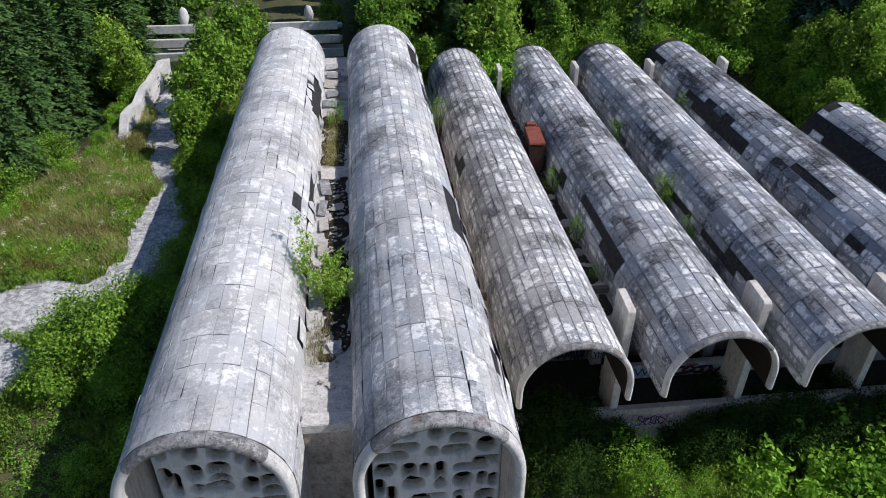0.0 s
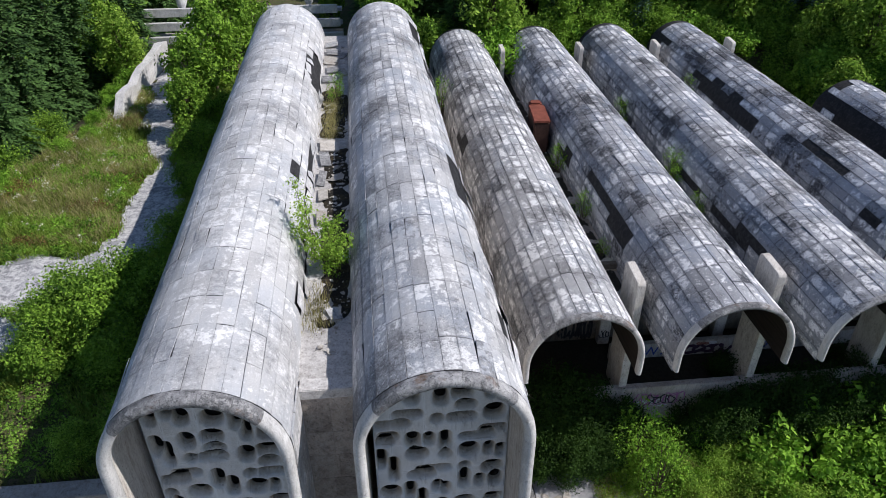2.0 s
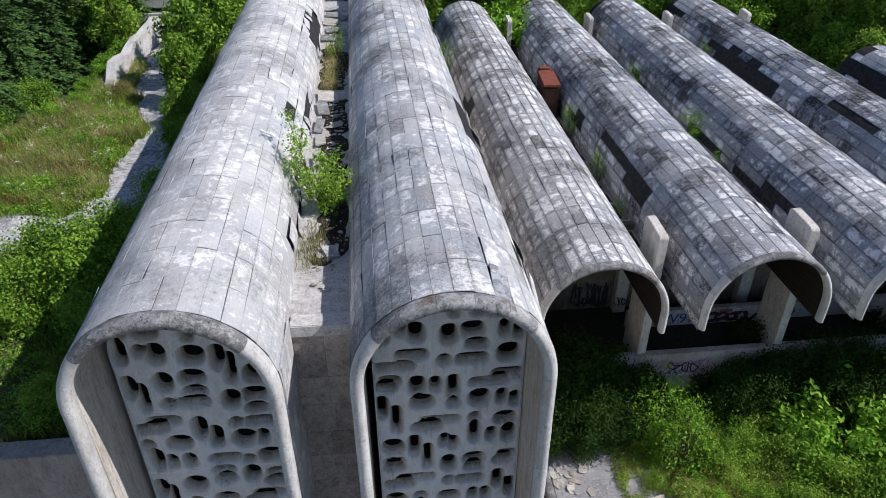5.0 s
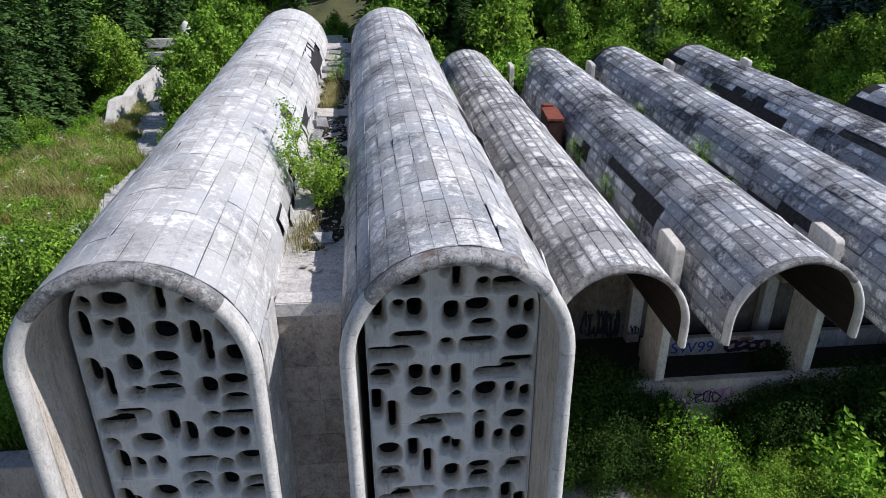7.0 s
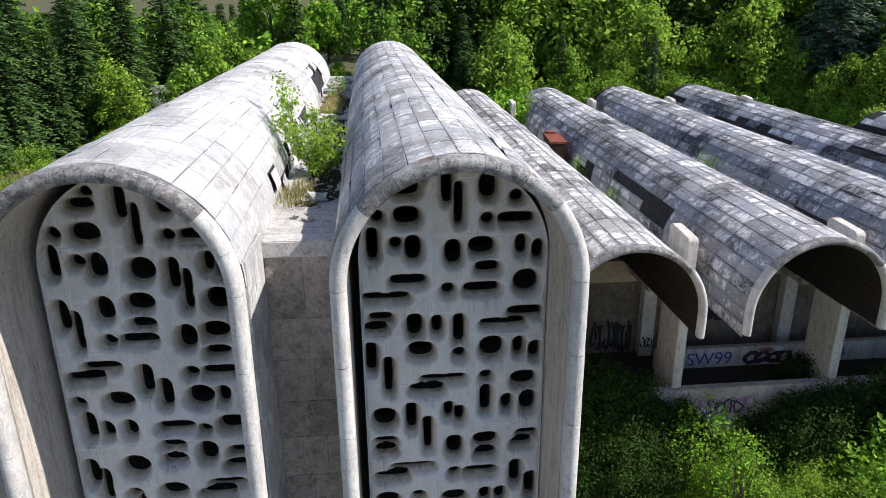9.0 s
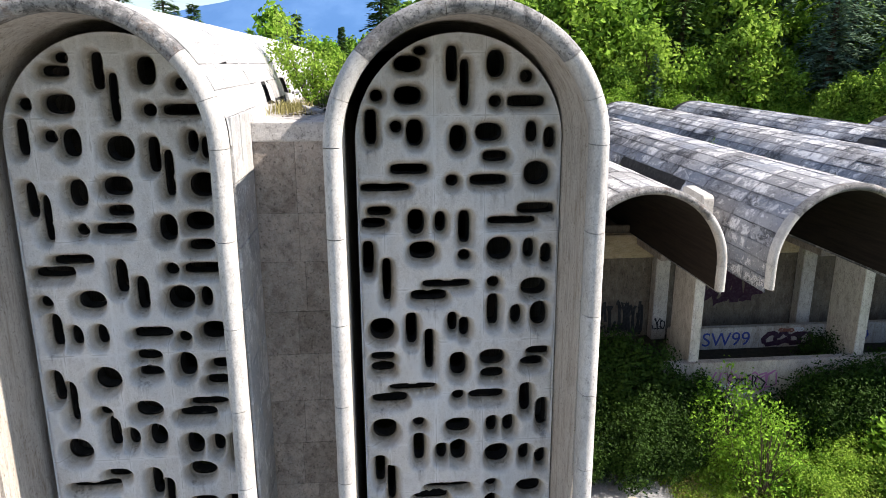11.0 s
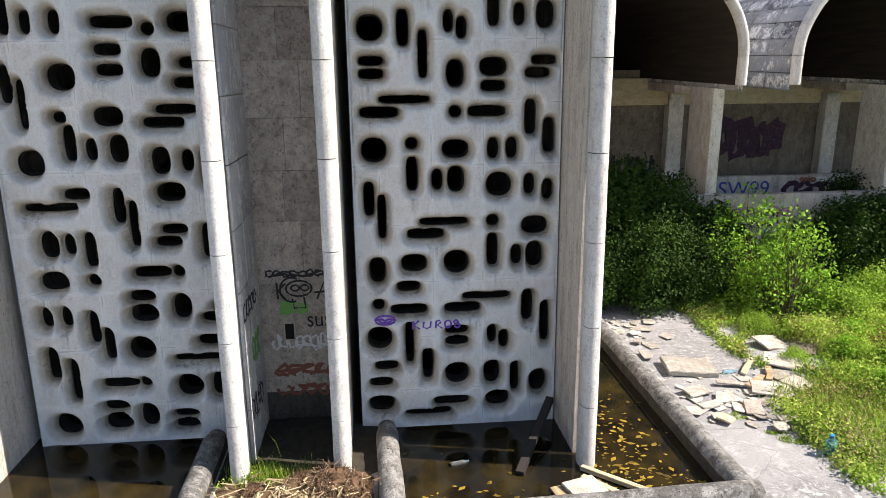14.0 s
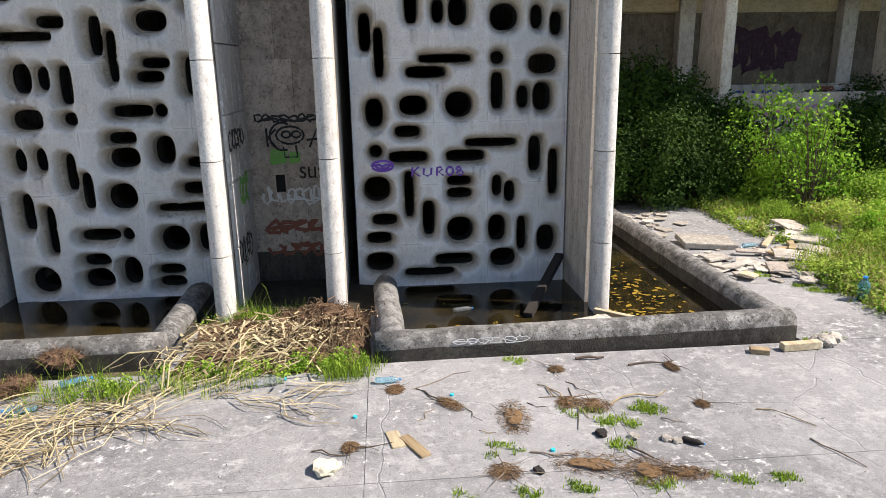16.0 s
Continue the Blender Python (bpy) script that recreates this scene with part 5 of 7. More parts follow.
for x, y, s, k in ((-10.8, 39.5, 0.4, 0), (-10.2, 43.0, 0.48, 0), (-10.4, 36.2, 0.3, 0), (-9.6, 47.0, 0.5, 0), (-16.9, 47.0, 0.42, 1), (-8.8, 51, 0.42, 0), (3.6, 47.5, 0.4, 0), (-19.5, 49, 0.5, 0), (-3.5, 58, 0.3, 0), (30.5, 40, 0.45, 1), (31, 34, 0.4, 1)):
    stand(broad[k], x, y, s, x * 1.7)


def bush(high, wide, material, seed, clumps=30, per=90, leaf=0.12):
    rng2 = random.Random(seed)
    pieces, centres, radii = [], [], []
    for i in range(clumps):
        w, f = rng2.random() * math.tau, rng2.random()
        r = wide / 2 * math.sqrt(rng2.random()) * 0.85
        z = high * (0.15 + 0.8 * f * (1 - (r / wide * 2) ** 2 * 0.6))
        c = (math.cos(w) * r, math.sin(w) * r, z)
        centres.append(c)
        radii.append(wide * rng2.uniform(0.1, 0.18))
        if i % 2 == 0:
            pieces.append(tube([(c[0] * 0.15, c[1] * 0.15, -0.1), (c[0] * 0.5, c[1] * 0.5, z * 0.6), c], [0.025, 0.016, 0.006], 4, False))
    return mesh("stems", *joined(pieces)), mesh("foliage", *leaf_cards(centres, per, radii, leaf, rng2)), material


def shrub(form, x, y, label, scale=1.0, z=None, turn=0.0):
    stems, leaves, material = form
    t = thing("shrub", Matrix.LocRotScale((x, y, height(x, y) if z is None else z), Euler((0, 0, turn)), (scale,) * 3), label, "shrub", "wild shrubs")
    part("stem", stems, BARK, t)
    part("foliage", leaves, material, t)
    return t


b_bright = bush(1.6, 2.6, LEAF_BRIGHT, 31, 34, 130, 0.085)
b_mid = bush(1.9, 2.8, LEAF_MID, 32, 40, 190, 0.06)
rng = random.Random(77)
b_large = bush(2.2, 3.4, LEAF_BRIGHT, 37, 26, 62, 0.15)
for x, y, s in ((14.6, 16.6, 0.95), (16.2, 17.4, 1.05), (18.2, 17.6, 1.15), (20.4, 17.4, 1.2), (15.6, 14.6, 0.85), (17.6, 15.0, 1.0), (19.8, 14.8, 1.1), (22.6, 16.4, 1.2), (13.6, 14.8, 0.6)):
    shrub(b_large, x, y, "large-leaved bright green shrub in the overgrown court", s, None, rng.random() * 6)
for x, y, s in ((10.9, 13.0, 0.3), (12.4, 12.2, 0.42), (11.4, 15.6, 0.42), (13.8, 12.6, 0.55), (12.4, 10.2, 0.5), (16.0, 12.0, 0.8), (18.5, 12.6, 0.9), (14.8, 10.2, 0.7), (9.2, 16.6, 0.34), (10.4, 16.2, 0.4), (9.9, 14.6, 0.28), (12.3, 16.6, 0.5), (11.0, 11.4, 0.3), (8.7, 15.6, 0.22), (17.0, 10.2, 0.9), (9.5, 13.0, 0.34), (10.1, 12.2, 0.42), (10.2, 13.8, 0.36), (9.2, 11.5, 0.3), (9.9, 10.8, 0.36)):
    shrub(b_bright, x, y, "bright green shrub in the overgrown court", s, None, rng.random() * 6)
b_sun = bush(1.3, 2.1, LEAF_SUNNY, 41, 34, 110, 0.055)
for x, y, s in ((10.9, 15.0, 0.7), (12.1, 15.6, 0.8), (13.4, 15.2, 1.0), (11.6, 13.6, 0.6), (13.0, 13.2, 0.75), (14.6, 14.0, 1.0), (15.9, 13.6, 1.1), (12.2, 11.9, 0.5), (13.8, 11.7, 0.7), (15.2, 12.0, 0.9), (16.8, 12.6, 1.1), (12.9, 16.8, 0.9), (14.4, 16.6, 1.0), (8.3, 13.0, 0.3), (8.9, 12.0, 0.36), (9.7, 12.8, 0.45), (8.5, 14.8, 0.38), (10.4, 11.4, 0.42), (9.6, 14.2, 0.4)):
    shrub(b_sun, x, y, "yellow-green sunlit shrub in the overgrown court", s, None, rng.random() * 6)
b_open = bush(3.5, 2.1, LEAF_BRIGHT, 43, 46, 34, 0.062)
for x, y, s in ((9.2, 16.9, 1.0), (8.6, 16.7, 0.72), (10.2, 16.9, 0.72), (12.0, 17.2, 0.6)):
    shrub(b_open, x, y, "slender open shrub with bright small leaves", s, None, rng.random() * 6)
b_ivy = bush(2.7, 2.4, LEAF_IVY_SHADED, 34, 72, 210, 0.05)
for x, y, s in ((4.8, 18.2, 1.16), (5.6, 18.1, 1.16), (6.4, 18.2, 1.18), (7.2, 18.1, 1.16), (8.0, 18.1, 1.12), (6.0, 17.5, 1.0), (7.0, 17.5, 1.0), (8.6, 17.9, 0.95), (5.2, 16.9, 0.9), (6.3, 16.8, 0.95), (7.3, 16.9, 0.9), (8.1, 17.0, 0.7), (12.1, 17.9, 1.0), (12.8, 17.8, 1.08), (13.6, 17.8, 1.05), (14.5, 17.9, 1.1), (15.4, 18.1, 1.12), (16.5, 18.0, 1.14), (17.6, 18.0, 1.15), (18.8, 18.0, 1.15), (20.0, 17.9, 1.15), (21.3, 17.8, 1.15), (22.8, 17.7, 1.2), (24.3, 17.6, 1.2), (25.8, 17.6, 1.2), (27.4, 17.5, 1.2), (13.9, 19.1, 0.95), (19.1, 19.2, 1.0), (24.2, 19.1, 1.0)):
    shrub(b_ivy, x, y, "dense ivy thicket under the vaults, shade put into its dark green", s, None if y < 18.3 else 0.6, rng.random() * 6)
for i in range(24):
    x, y = 2.5 + i * 1.35 + rng.uniform(-0.5, 0.5), 49.6 + rng.uniform(-0.8, 0.8)
    shrub(b_mid if i % 3 else b_bright, x, y, "tall shrub behind the vaults at the wood's edge", rng.uniform(1.2, 1.8), None, rng.random() * 6)
for i in range(26):
    x, y = 30.3 + rng.uniform(0, 6), 33 + rng.uniform(0, 17)
    shrub(b_bright if i % 2 else b_mid, x, y, "tall sunlit shrub beside the last vault", rng.uniform(1.0, 1.8), None, rng.random() * 6)
for x, y, s in ((-3.2, 42.5, 1.0), (-1.5, 43, 1.1), (0.5, 43, 1.0), (2.8, 42.5, 1.2), (-6, 44, 1.2), (-4.5, 46, 1.2), (1.5, 46, 1.3), (-11.6, 18.6, 1.0), (-7.6, 17.5, 0.8), (-10.3, 19.4, 1.25), (-11.2, 20.6, 1.1), (-8.2, 20.8, 1.0), (-8.4, 24.5, 0.9), (-12.2, 19.6, 0.85), (-9.4, 18.0, 0.9), (-10.0, 21.6, 1.0), (-8.0, 15.2, 0.8), (-9.6, 14.6, 0.6), (-9.0, 29.5, 0.8), (-9.4, 33.5, 1.0), (-8.2, 37, 1.2), (-20.5, 30, 1.1), (-20.0, 33.5, 1.2), (-19.0, 38, 1.0), (-21, 26, 1.0)):
    shrub(b_mid, x, y, "leafy green shrub on the bank beside the hall", s, None, rng.random() * 6)
shrub(b_bright, 8.4, 45.4, "bright green shrub rooted in the gutter between the vaults", 1.9, 6.0, 1.0)
b_slim = bush(3.2, 1.9, LEAF_BRIGHT, 35, 44, 17, 0.065)
b_low = bush(1.6, 1.9, LEAF_MID, 36, 30, 34, 0.07)


def sapling(stems, material, seed, leaf, per):
    """A thin self-sown tree: bare bowed stems from one root, with sparse twigs and small leaves."""
    r2 = random.Random(seed)
    pieces, centres, radii = [], [], []
    for tip, bow in stems:
        tip = Vector(tip)
        pts = [tip * f + Vector((bow * math.sin(math.pi * f), 0, 0.25 * tip.z * f * (1 - f))) for f in (0, 0.2, 0.4, 0.6, 0.8, 1.0)]
        pieces.append(tube(pts, [0.022, 0.018, 0.015, 0.011, 0.008, 0.004], 5, False))
        for k in range(13):
            f = 0.28 + 0.74 * (k + r2.random()) / 13
            a = min(4, int(f * 5))
            p = pts[a].lerp(pts[a + 1], min(1.0, f * 5 - a))
            w, reach = r2.random() * math.tau, r2.uniform(0.15, 0.6) * (1.15 - f * 0.7)
            e = p + Vector((math.cos(w), math.sin(w), r2.uniform(0.1, 0.7))) * reach
            pieces.append(tube([p, p.lerp(e, 0.5) + Vector((0, 0, 0.04)), e], [0.006, 0.004, 0.002], 4, False))
            centres += [tuple(p.lerp(e, q)) for q in (0.55, 1.0)]
            radii += [0.13, 0.17]
    return mesh("stems", *joined(pieces)), mesh("foliage", *leaf_cards(centres, per, radii, leaf, r2)), material


roof_sapling = sapling((((-0.9, 1.3, 2.3), -0.1), ((-0.55, 0.5, 1.9), -0.15), ((0.0, 0.2, 1.6), 0.1), ((0.45, -0.3, 1.15), 0.1), ((-0.35, -0.5, 1.2), -0.1), ((0.25, 0.6, 1.35), 0.1), ((-0.75, 0.1, 1.35), -0.1), ((0.1, -0.6, 0.9), 0.0)), LEAF_SUNNY, 51, 0.05, 15)
shrub(roof_sapling, -1.85, 16.9, "slender bright green sapling growing from the flat roof", 1.0, 10.2)
shrub(b_low, -1.55, 16.6, "leafy low shrub growing from the flat roof", 0.55, 10.2)
for x, y, z, s in ((9.0, 26.0, 5.75, 0.55), (14.1, 28.5, 5.85, 0.75), (14.2, 25.6, 5.75, 0.5), (3.6, 38, 6.1, 0.9), (8.9, 30.5, 5.9, 0.6), (-1.9, 30, 10.4, 0.5), (9.0, 23.0, 5.7, 0.35), (14.0, 36.0, 6.0, 0.6), (19.3, 39.0, 6.1, 0.6)):
    shrub(b_slim, x, y, "small self-sown sapling in the gutter", s, z, x)
shrub(b_slim, 9.6, 15.4, "tall thin sapling in front of the ivy", 0.95)
shrub(b_low, 9.3, 16.0, "leafy shrub at the foot of the ivy", 0.85)
shrub(b_slim, 9.9, 15.7, "tall thin sapling in front of the ivy", 0.85, None, 4)
shrub(b_slim, 9.2, 15.8, "tall thin sapling in front of the ivy", 0.7, None, 5)
shrub(b_low, 10.2, 16.4, "leafy shrub at the foot of the ivy", 0.75, None, 3)
shrub(b_ivy, 9.1, 18.0, "ivy hanging over the retaining wall, shade put into its dark green", 0.75, None, 1)
shrub(b_low, 10.7, 15.2, "leafy shrub at the foot of the ivy", 0.7)
shrub(b_low, 8.8, 16.3, "leafy shrub at the foot of the ivy", 0.7)
shrub(b_slim, 10.4, 15.9, "tall thin sapling in front of the ivy", 0.72, None, 2)
for x, y, s in ((-15.9, 40.5, 0.6), (-16.3, 38.6, 0.5), (-16.0, 36.4, 0.5), (-16.4, 42.6, 0.7), (-16.2, 45.5, 0.8), (-16.8, 34.6, 0.5)):
    shrub(b_bright, x, y, "bright creeper-covered shrub beside the terrace wall", s, None, x)


def cover(name, count, x0, x1, y0, y1, keep, high, size, material, label, seed):
    """Low leafy weeds, too many to count."""
    g3 = random.Random(seed)
    spots = []
    while len(spots) < count:
        x, y = g3.uniform(x0, x1), g3.uniform(y0, y1)
        if keep(x, y):
            f = 0.5 + noise.noise(Vector((x * 0.9, y * 0.9, seed)))
            spots.append((x, y, height(x, y) + 0.05 + high * max(0.05, f) * g3.random() * (0.35 + 0.65 * smooth(7.4, 10.5, x) if x > 0 else 1.0)))
    tagged(part(name, mesh(name, *leaf_cards(spots, 14, 0.16, size, g3)), material), label, "weeds", kind="stuff")


def blades(spots, rng3, high, width, per, loose=0.12):
    g = np.random.default_rng(rng3)
    c = np.repeat(np.array(spots), per, axis=0)
    n = len(c)
    c[:, :2] += g.normal(size=(n, 2)) * loose
    w = g.random(n) * math.tau
    h = high * (0.4 + 0.9 * g.random(n))
    bend = h * (0.2 + 0.6 * g.random(n))
    d = np.stack([np.cos(w), np.sin(w), np.zeros(n)], 1)
    s = np.stack([-np.sin(w), np.cos(w), np.zeros(n)], 1) * width / 2
    up = np.array([0, 0, 1.0])
    base = c
    mid = c + up * (h * 0.6)[:, None] + d * (bend * 0.3)[:, None]
    tip = c + up * h[:, None] + d * bend[:, None]
    vs = np.stack([base - s, base + s, mid + s * 0.8, tip, mid - s * 0.8], 1).reshape(-1, 3)
    fs = []
    for i in range(0, n * 5, 5):
        fs += [(i, i + 1, i + 2, i + 4), (i + 4, i + 2, i + 3)]
    return vs.tolist(), fs


def meadow_patch(name, count, x0, x1, y0, y1, keep, high, width, per, material, label, seed):
    g = random.Random(seed)
    spots = []
    while len(spots) < count:
        x, y = g.uniform(x0, x1), g.uniform(y0, y1)
        if keep(x, y):
            spots.append((x, y, height(x, y)))
    tagged(part(name, mesh(name, *blades(spots, seed, high, width, per)), material), label, "grass", kind="stuff")


def on_bank(x, y):
    if paved(x, y) > -0.05 or x < -18.8 + max(0, y - 30) * 0.3:
        return False
    return noise.noise(Vector((x * 0.3, y * 0.3, 3))) > -0.35


meadow_patch("grass_green", 15000, -24, -6.6, 13.8, 46, on_bank, 0.4, 0.03, 8, GRASS, "long green grass on the terrace", 1)
meadow_patch("grass_verge", 1200, -26, -15.4, 9, 12.9, lambda x, y: True, 0.45, 0.035, 8, GRASS, "long green grass beside the court", 6)
meadow_patch("grass_dry", 2600, -24, -11, 25, 44, lambda x, y: on_bank(x, y) and noise.noise(Vector((x * 0.25, y * 0.25, 9))) > -0.12, 0.6, 0.016, 8, GRASS_DRY, "dry seeding grass on the terrace", 2)
def weedy(x, y):
    if math.hypot(x - 8.25, (y - 13.4) * 0.8) < 0.75 or math.hypot(x - 7.5, y - 12.2) < 0.6:
        return False
    edge = 7.0 + 0.45 * noise.noise(Vector((y * 0.9, 0, 0))) - 0.35 * smooth(12.5, 10.8, y) + 0.3 * smooth(12, 13.4, y) - 0.5 * smooth(15.5, 17.2, y)
    return x > edge + (noise.noise(Vector((x * 1.1, y * 1.1, 7))) - 0.25 > max(0.0, x - 8.6)) * 0.8


def rank(x, y):
    return weedy(x, y) and noise.noise(Vector((x * 0.55, y * 0.55, 11))) > -0.05


cover("weed_cover", 7500, 6, 15, 8.5, 17.6, rank, 0.75, 0.036, WEED, "bright green leafy weeds spreading over the court", 21)
cover("weed_cover_deep", 3800, 6, 15, 8.5, 17.6, weedy, 0.55, 0.042, LEAF_MID, "darker green weeds among the bright ones", 27)
cover("weed_cover_dull", 2600, 6, 14, 9, 17.0, lambda x, y: weedy(x, y) and noise.noise(Vector((x * 0.6, y * 0.6, 15))) > 0.05, 0.5, 0.03, GRASS_DRY, "browning seed heads among the weeds", 22)
cover("weed_cover_russet", 900, 7.4, 13, 9.5, 16.4, lambda x, y: weedy(x, y) and noise.noise(Vector((x * 0.8, y * 0.8, 19))) > 0.08, 0.6, 0.03, RUSSET, "russet brown stalks among the weeds", 25)
cover("bank_cover", 3000, -20, -6.7, 13.9, 25, lambda x, y: paved(x, y) < 0.1, 0.7, 0.055, LEAF_DEEP, "leafy undergrowth on the bank", 23)
cover("terrace_russet", 1900, -18, -11, 25, 42, lambda x, y: on_bank(x, y) and noise.noise(Vector((x * 0.35, y * 0.35, 33))) > 0.12, 0.5, 0.04, RUSSET, "russet brown seeding weeds on the terrace", 29)
cover("terrace_bloom", 260, -19, -12, 25, 44, on_bank, 0.7, 0.05, BLOOM, "small pale flowers in the long grass", 28)
cover("terrace_cover", 3400, -18.5, -10, 24.5, 44, lambda x, y: on_bank(x, y) and noise.noise(Vector((x * 0.4, y * 0.4, 21))) > -0.15, 0.6, 0.06, LEAF_BRIGHT, "leafy undergrowth on the terrace", 24)
meadow_patch("weeds", 2000, 6.6, 15, 8.5, 18.2, lambda x, y: weedy(x, y) and not rank(x, y), 0.4, 0.012, 8, GRASS_LIVE, "rank weeds at the edge of the paving", 3)

# ---- paving of the court ----
court = tagged(new("paving"), "grey stained concrete paving of the court", "paving", kind="structure")
rng = random.Random(40)


def pave(x0, x1, y0, y1, nx, ny):
    for i in range(nx):
        for j in range(ny):
            sx, sy = (x1 - x0) / nx, (y1 - y0) / ny
            bm = box(sx - 0.003, sy - 0.003, 0.12, 0.002, 0.0, i, (0, 0, -0.12))
            part("paving_slab", of(bm, "paving_slab"), PAVING, court, "", pose(x0 + sx * (i + 0.5), y0 + sy * (j + 0.5), rng.uniform(-0.006, 0.004), rng.uniform(-0.15, 0.15), rng.uniform(-0.15, 0.15)))


pave(-15.6, 9.6, -9.0, 8.2, 10, 7)
pave(-2.9, -0.42, 8.2, 11.7, 1, 2)
pave(5.0, 9.4, 8.2, 17.4, 2, 4)
pave(-15.6, -8.7, 8.2, 13.0, 3, 2)


# ---- litter in the court ----
def lying(name, me, material, x, y, label, category, group="", z=0.0, rx=0.0, ry=0.0, rz=0.0):
    return solo(name, me, material, pose(x, y, z, rx, ry, rz), label, category, group)


def board(sx, sy, sz, seed):
    return of(box(sx, sy, sz, 0.004, 0.006, seed, (0, 0, 0), 1), "board")


lying("board", board(0.11, 0.42, 0.025, 1), PLANK, -0.02, 6.28, "short brown weathered board on the paving", "board", "loose boards", 0, 0, 0, 28)
lying("board", board(0.13, 0.3, 0.02, 2), PLANK_PALE, -0.2, 6.42, "short pale board on the paving", "board", "loose boards", 0, 0, 0, 12)
lying("board", board(0.5, 0.11, 0.09, 3), PLANK_PALE, 4.83, 7.98, "pale timber offcut beside the kerb", "board", "loose boards", 0, 0, 0, 4)
lying("board", board(0.22, 0.12, 0.06, 4), PLANK, 4.28, 7.93, "small timber offcut beside the kerb", "board", "loose boards", 0, 0, 0, -20)
lying("board", board(0.09, 1.25, 0.07, 5), PLANK_PALE, 3.2, 9.2, "pale floating board in the basin", "board", "loose boards", -0.03, 0, 0, 48)
lying("board", board(0.1, 1.0, 0.06, 6), PLANK_PALE, 3.0, 9.0, "pale floating board in the basin", "board", "loose boards", -0.03, 0, 0, 40)
lying("board", board(0.55, 0.42, 0.05, 7), RUBBLE, 2.62, 9.06, "white broken panel floating in the basin", "panel", "", 0.0, 3, 2, 20)
lying("board", board(0.75, 0.6, 0.05, 8), PLANK, 2.55, 8.95, "soaked pallet board floating in the basin", "board", "loose boards", -0.05, 0, 0, 12)
lying("leaning_beam", of(box(0.13, 1.85, 0.1, 0.006, 0.01, 9, (0, 0.92, 0), 1), "leaning_beam"), PLANK_DARK, 1.75, 9.58, "blackened plank leaning against the reveal", "plank", "", -0.06, 13, 0, -28.4)


def bottle(size, bulge=1.0):
    """A crumpled drinks bottle with neck and ribs, upright at the origin."""
    prof = [(0.0, 0.0), (0.9, 0.0), (1.0, 0.05), (1.0, 0.25), (0.9, 0.3), (1.0, 0.36), (0.94, 0.48), (1.0, 0.56), (1.0, 0.7), (0.6, 0.84), (0.33, 0.91), (0.33, 1.0), (0.0, 1.0)]
    r = size * 0.14 * bulge
    bm = bmesh.new()
    ringv = []
    for p, h in prof:
        if p == 0.0:
            ringv.append([bm.verts.new((0, 0, h * size))])
        else:
            ringv.append([bm.verts.new((p * r * math.cos(math.tau * k / 14) * (1 + 0.1 * noise.noise(Vector((k, h * 5, size)))), p * r * math.sin(math.tau * k / 14), h * size)) for k in range(14)])
    for a, b in zip(ringv[:-1], ringv[1:]):
        for k in range(14):
            q = [a[k % len(a)], a[(k + 1) % len(a)], b[(k + 1) % len(b)], b[k % len(b)]]
            bm.faces.new(list(dict.fromkeys(q)))
    return of(bm, "bottle", True)


def litter_bottle(x, y, size, mat, cap, label, lie=True, rz=0.0, z=0.0, bulge=1.0):
    r = size * 0.14 * bulge
    m = pose(x, y, z + (r if lie else 0.0), 88 if lie else 3, 0, rz)
    if lie:
        m = pose(x, y, z + r, 0, 0, rz) @ pose(0, 0, 0, -89)
    b = thing("plastic_bottle", m, label, "bottle", "discarded bottles")
    part("bottle_body", bottle(size, bulge), mat, b)
    bm = bmesh.new()
    bmesh.ops.create_cone(bm, cap_ends=True, segments=14, radius1=r * 0.4, radius2=r * 0.38, depth=size * 0.06, matrix=Matrix.Translation((0, 0, size * 1.0)))
    part("cap", of(bm, "cap"), cap, b)


litter_bottle(6.76, 9.55, 0.36, PET_VIVID, BLUE_CAP, "large pale blue plastic water bottle on the paving", False, 0, 0, 1.7)
litter_bottle(-1.75, 7.72, 0.34, PET_CLEAR, CYAN_CAP, "clear empty plastic bottle among the reeds", True, -80)
litter_bottle(-3.95, 7.92, 0.34, PET_VIVID, BLUE_CAP, "crumpled blue plastic bottle among the reeds", True, -60)
litter_bottle(-3.95, 7.42, 0.32, PET_BLUE, BLUE_CAP, "blue plastic bottle lying by the straw", True, 100)
litter_bottle(-0.4, 7.64, 0.28, PET_BLUE, BLUE_CAP, "flattened blue plastic bottle by the kerb", True, -90)
litter_bottle(2.5, 6.1, 0.2, PLANK_DARK, BLUE_CAP, "small dark bottle with a blue cap", True, -130)
litter_bottle(0.72, 9.95, 0.3, PET_CLEAR, BLUE_CAP, "clear plastic bottle floating in the basin", True, -75, -0.07)
litter_bottle(6.55, 12.6, 0.3, PET_BLUE, BLUE_CAP, "blue plastic bottle beside the fallen slab", True, -85)
for x, y in ((0.43, 7.26), (1.25, 6.07), (-0.6, 6.9)):
    bm = bmesh.new()
    bmesh.ops.create_cone(bm, cap_ends=True, segments=14, radius1=0.024, radius2=0.021, depth=0.02, matrix=Matrix.Translation((0, 0, 0.012)))
    lying("bottle_cap", of(bm, "bottle_cap"), CYAN_CAP, x, y, "small cyan bottle cap on the paving", "cap", "bottle caps")

def chunk(r, seed):
    """A broken, angular lump."""
    bm = rock(r, seed, 0.55, 3)
    for v in bm.verts:
        q = v.co / r
        v.co += noise.noise_vector(q * 1.6 + Vector((seed, 0, 0))) * r * 0.35 + noise.noise_vector(q * 5 + Vector((0, seed, 0))) * r * 0.1
        v.co.z = min(v.co.z, r * 0.38)
    return bm


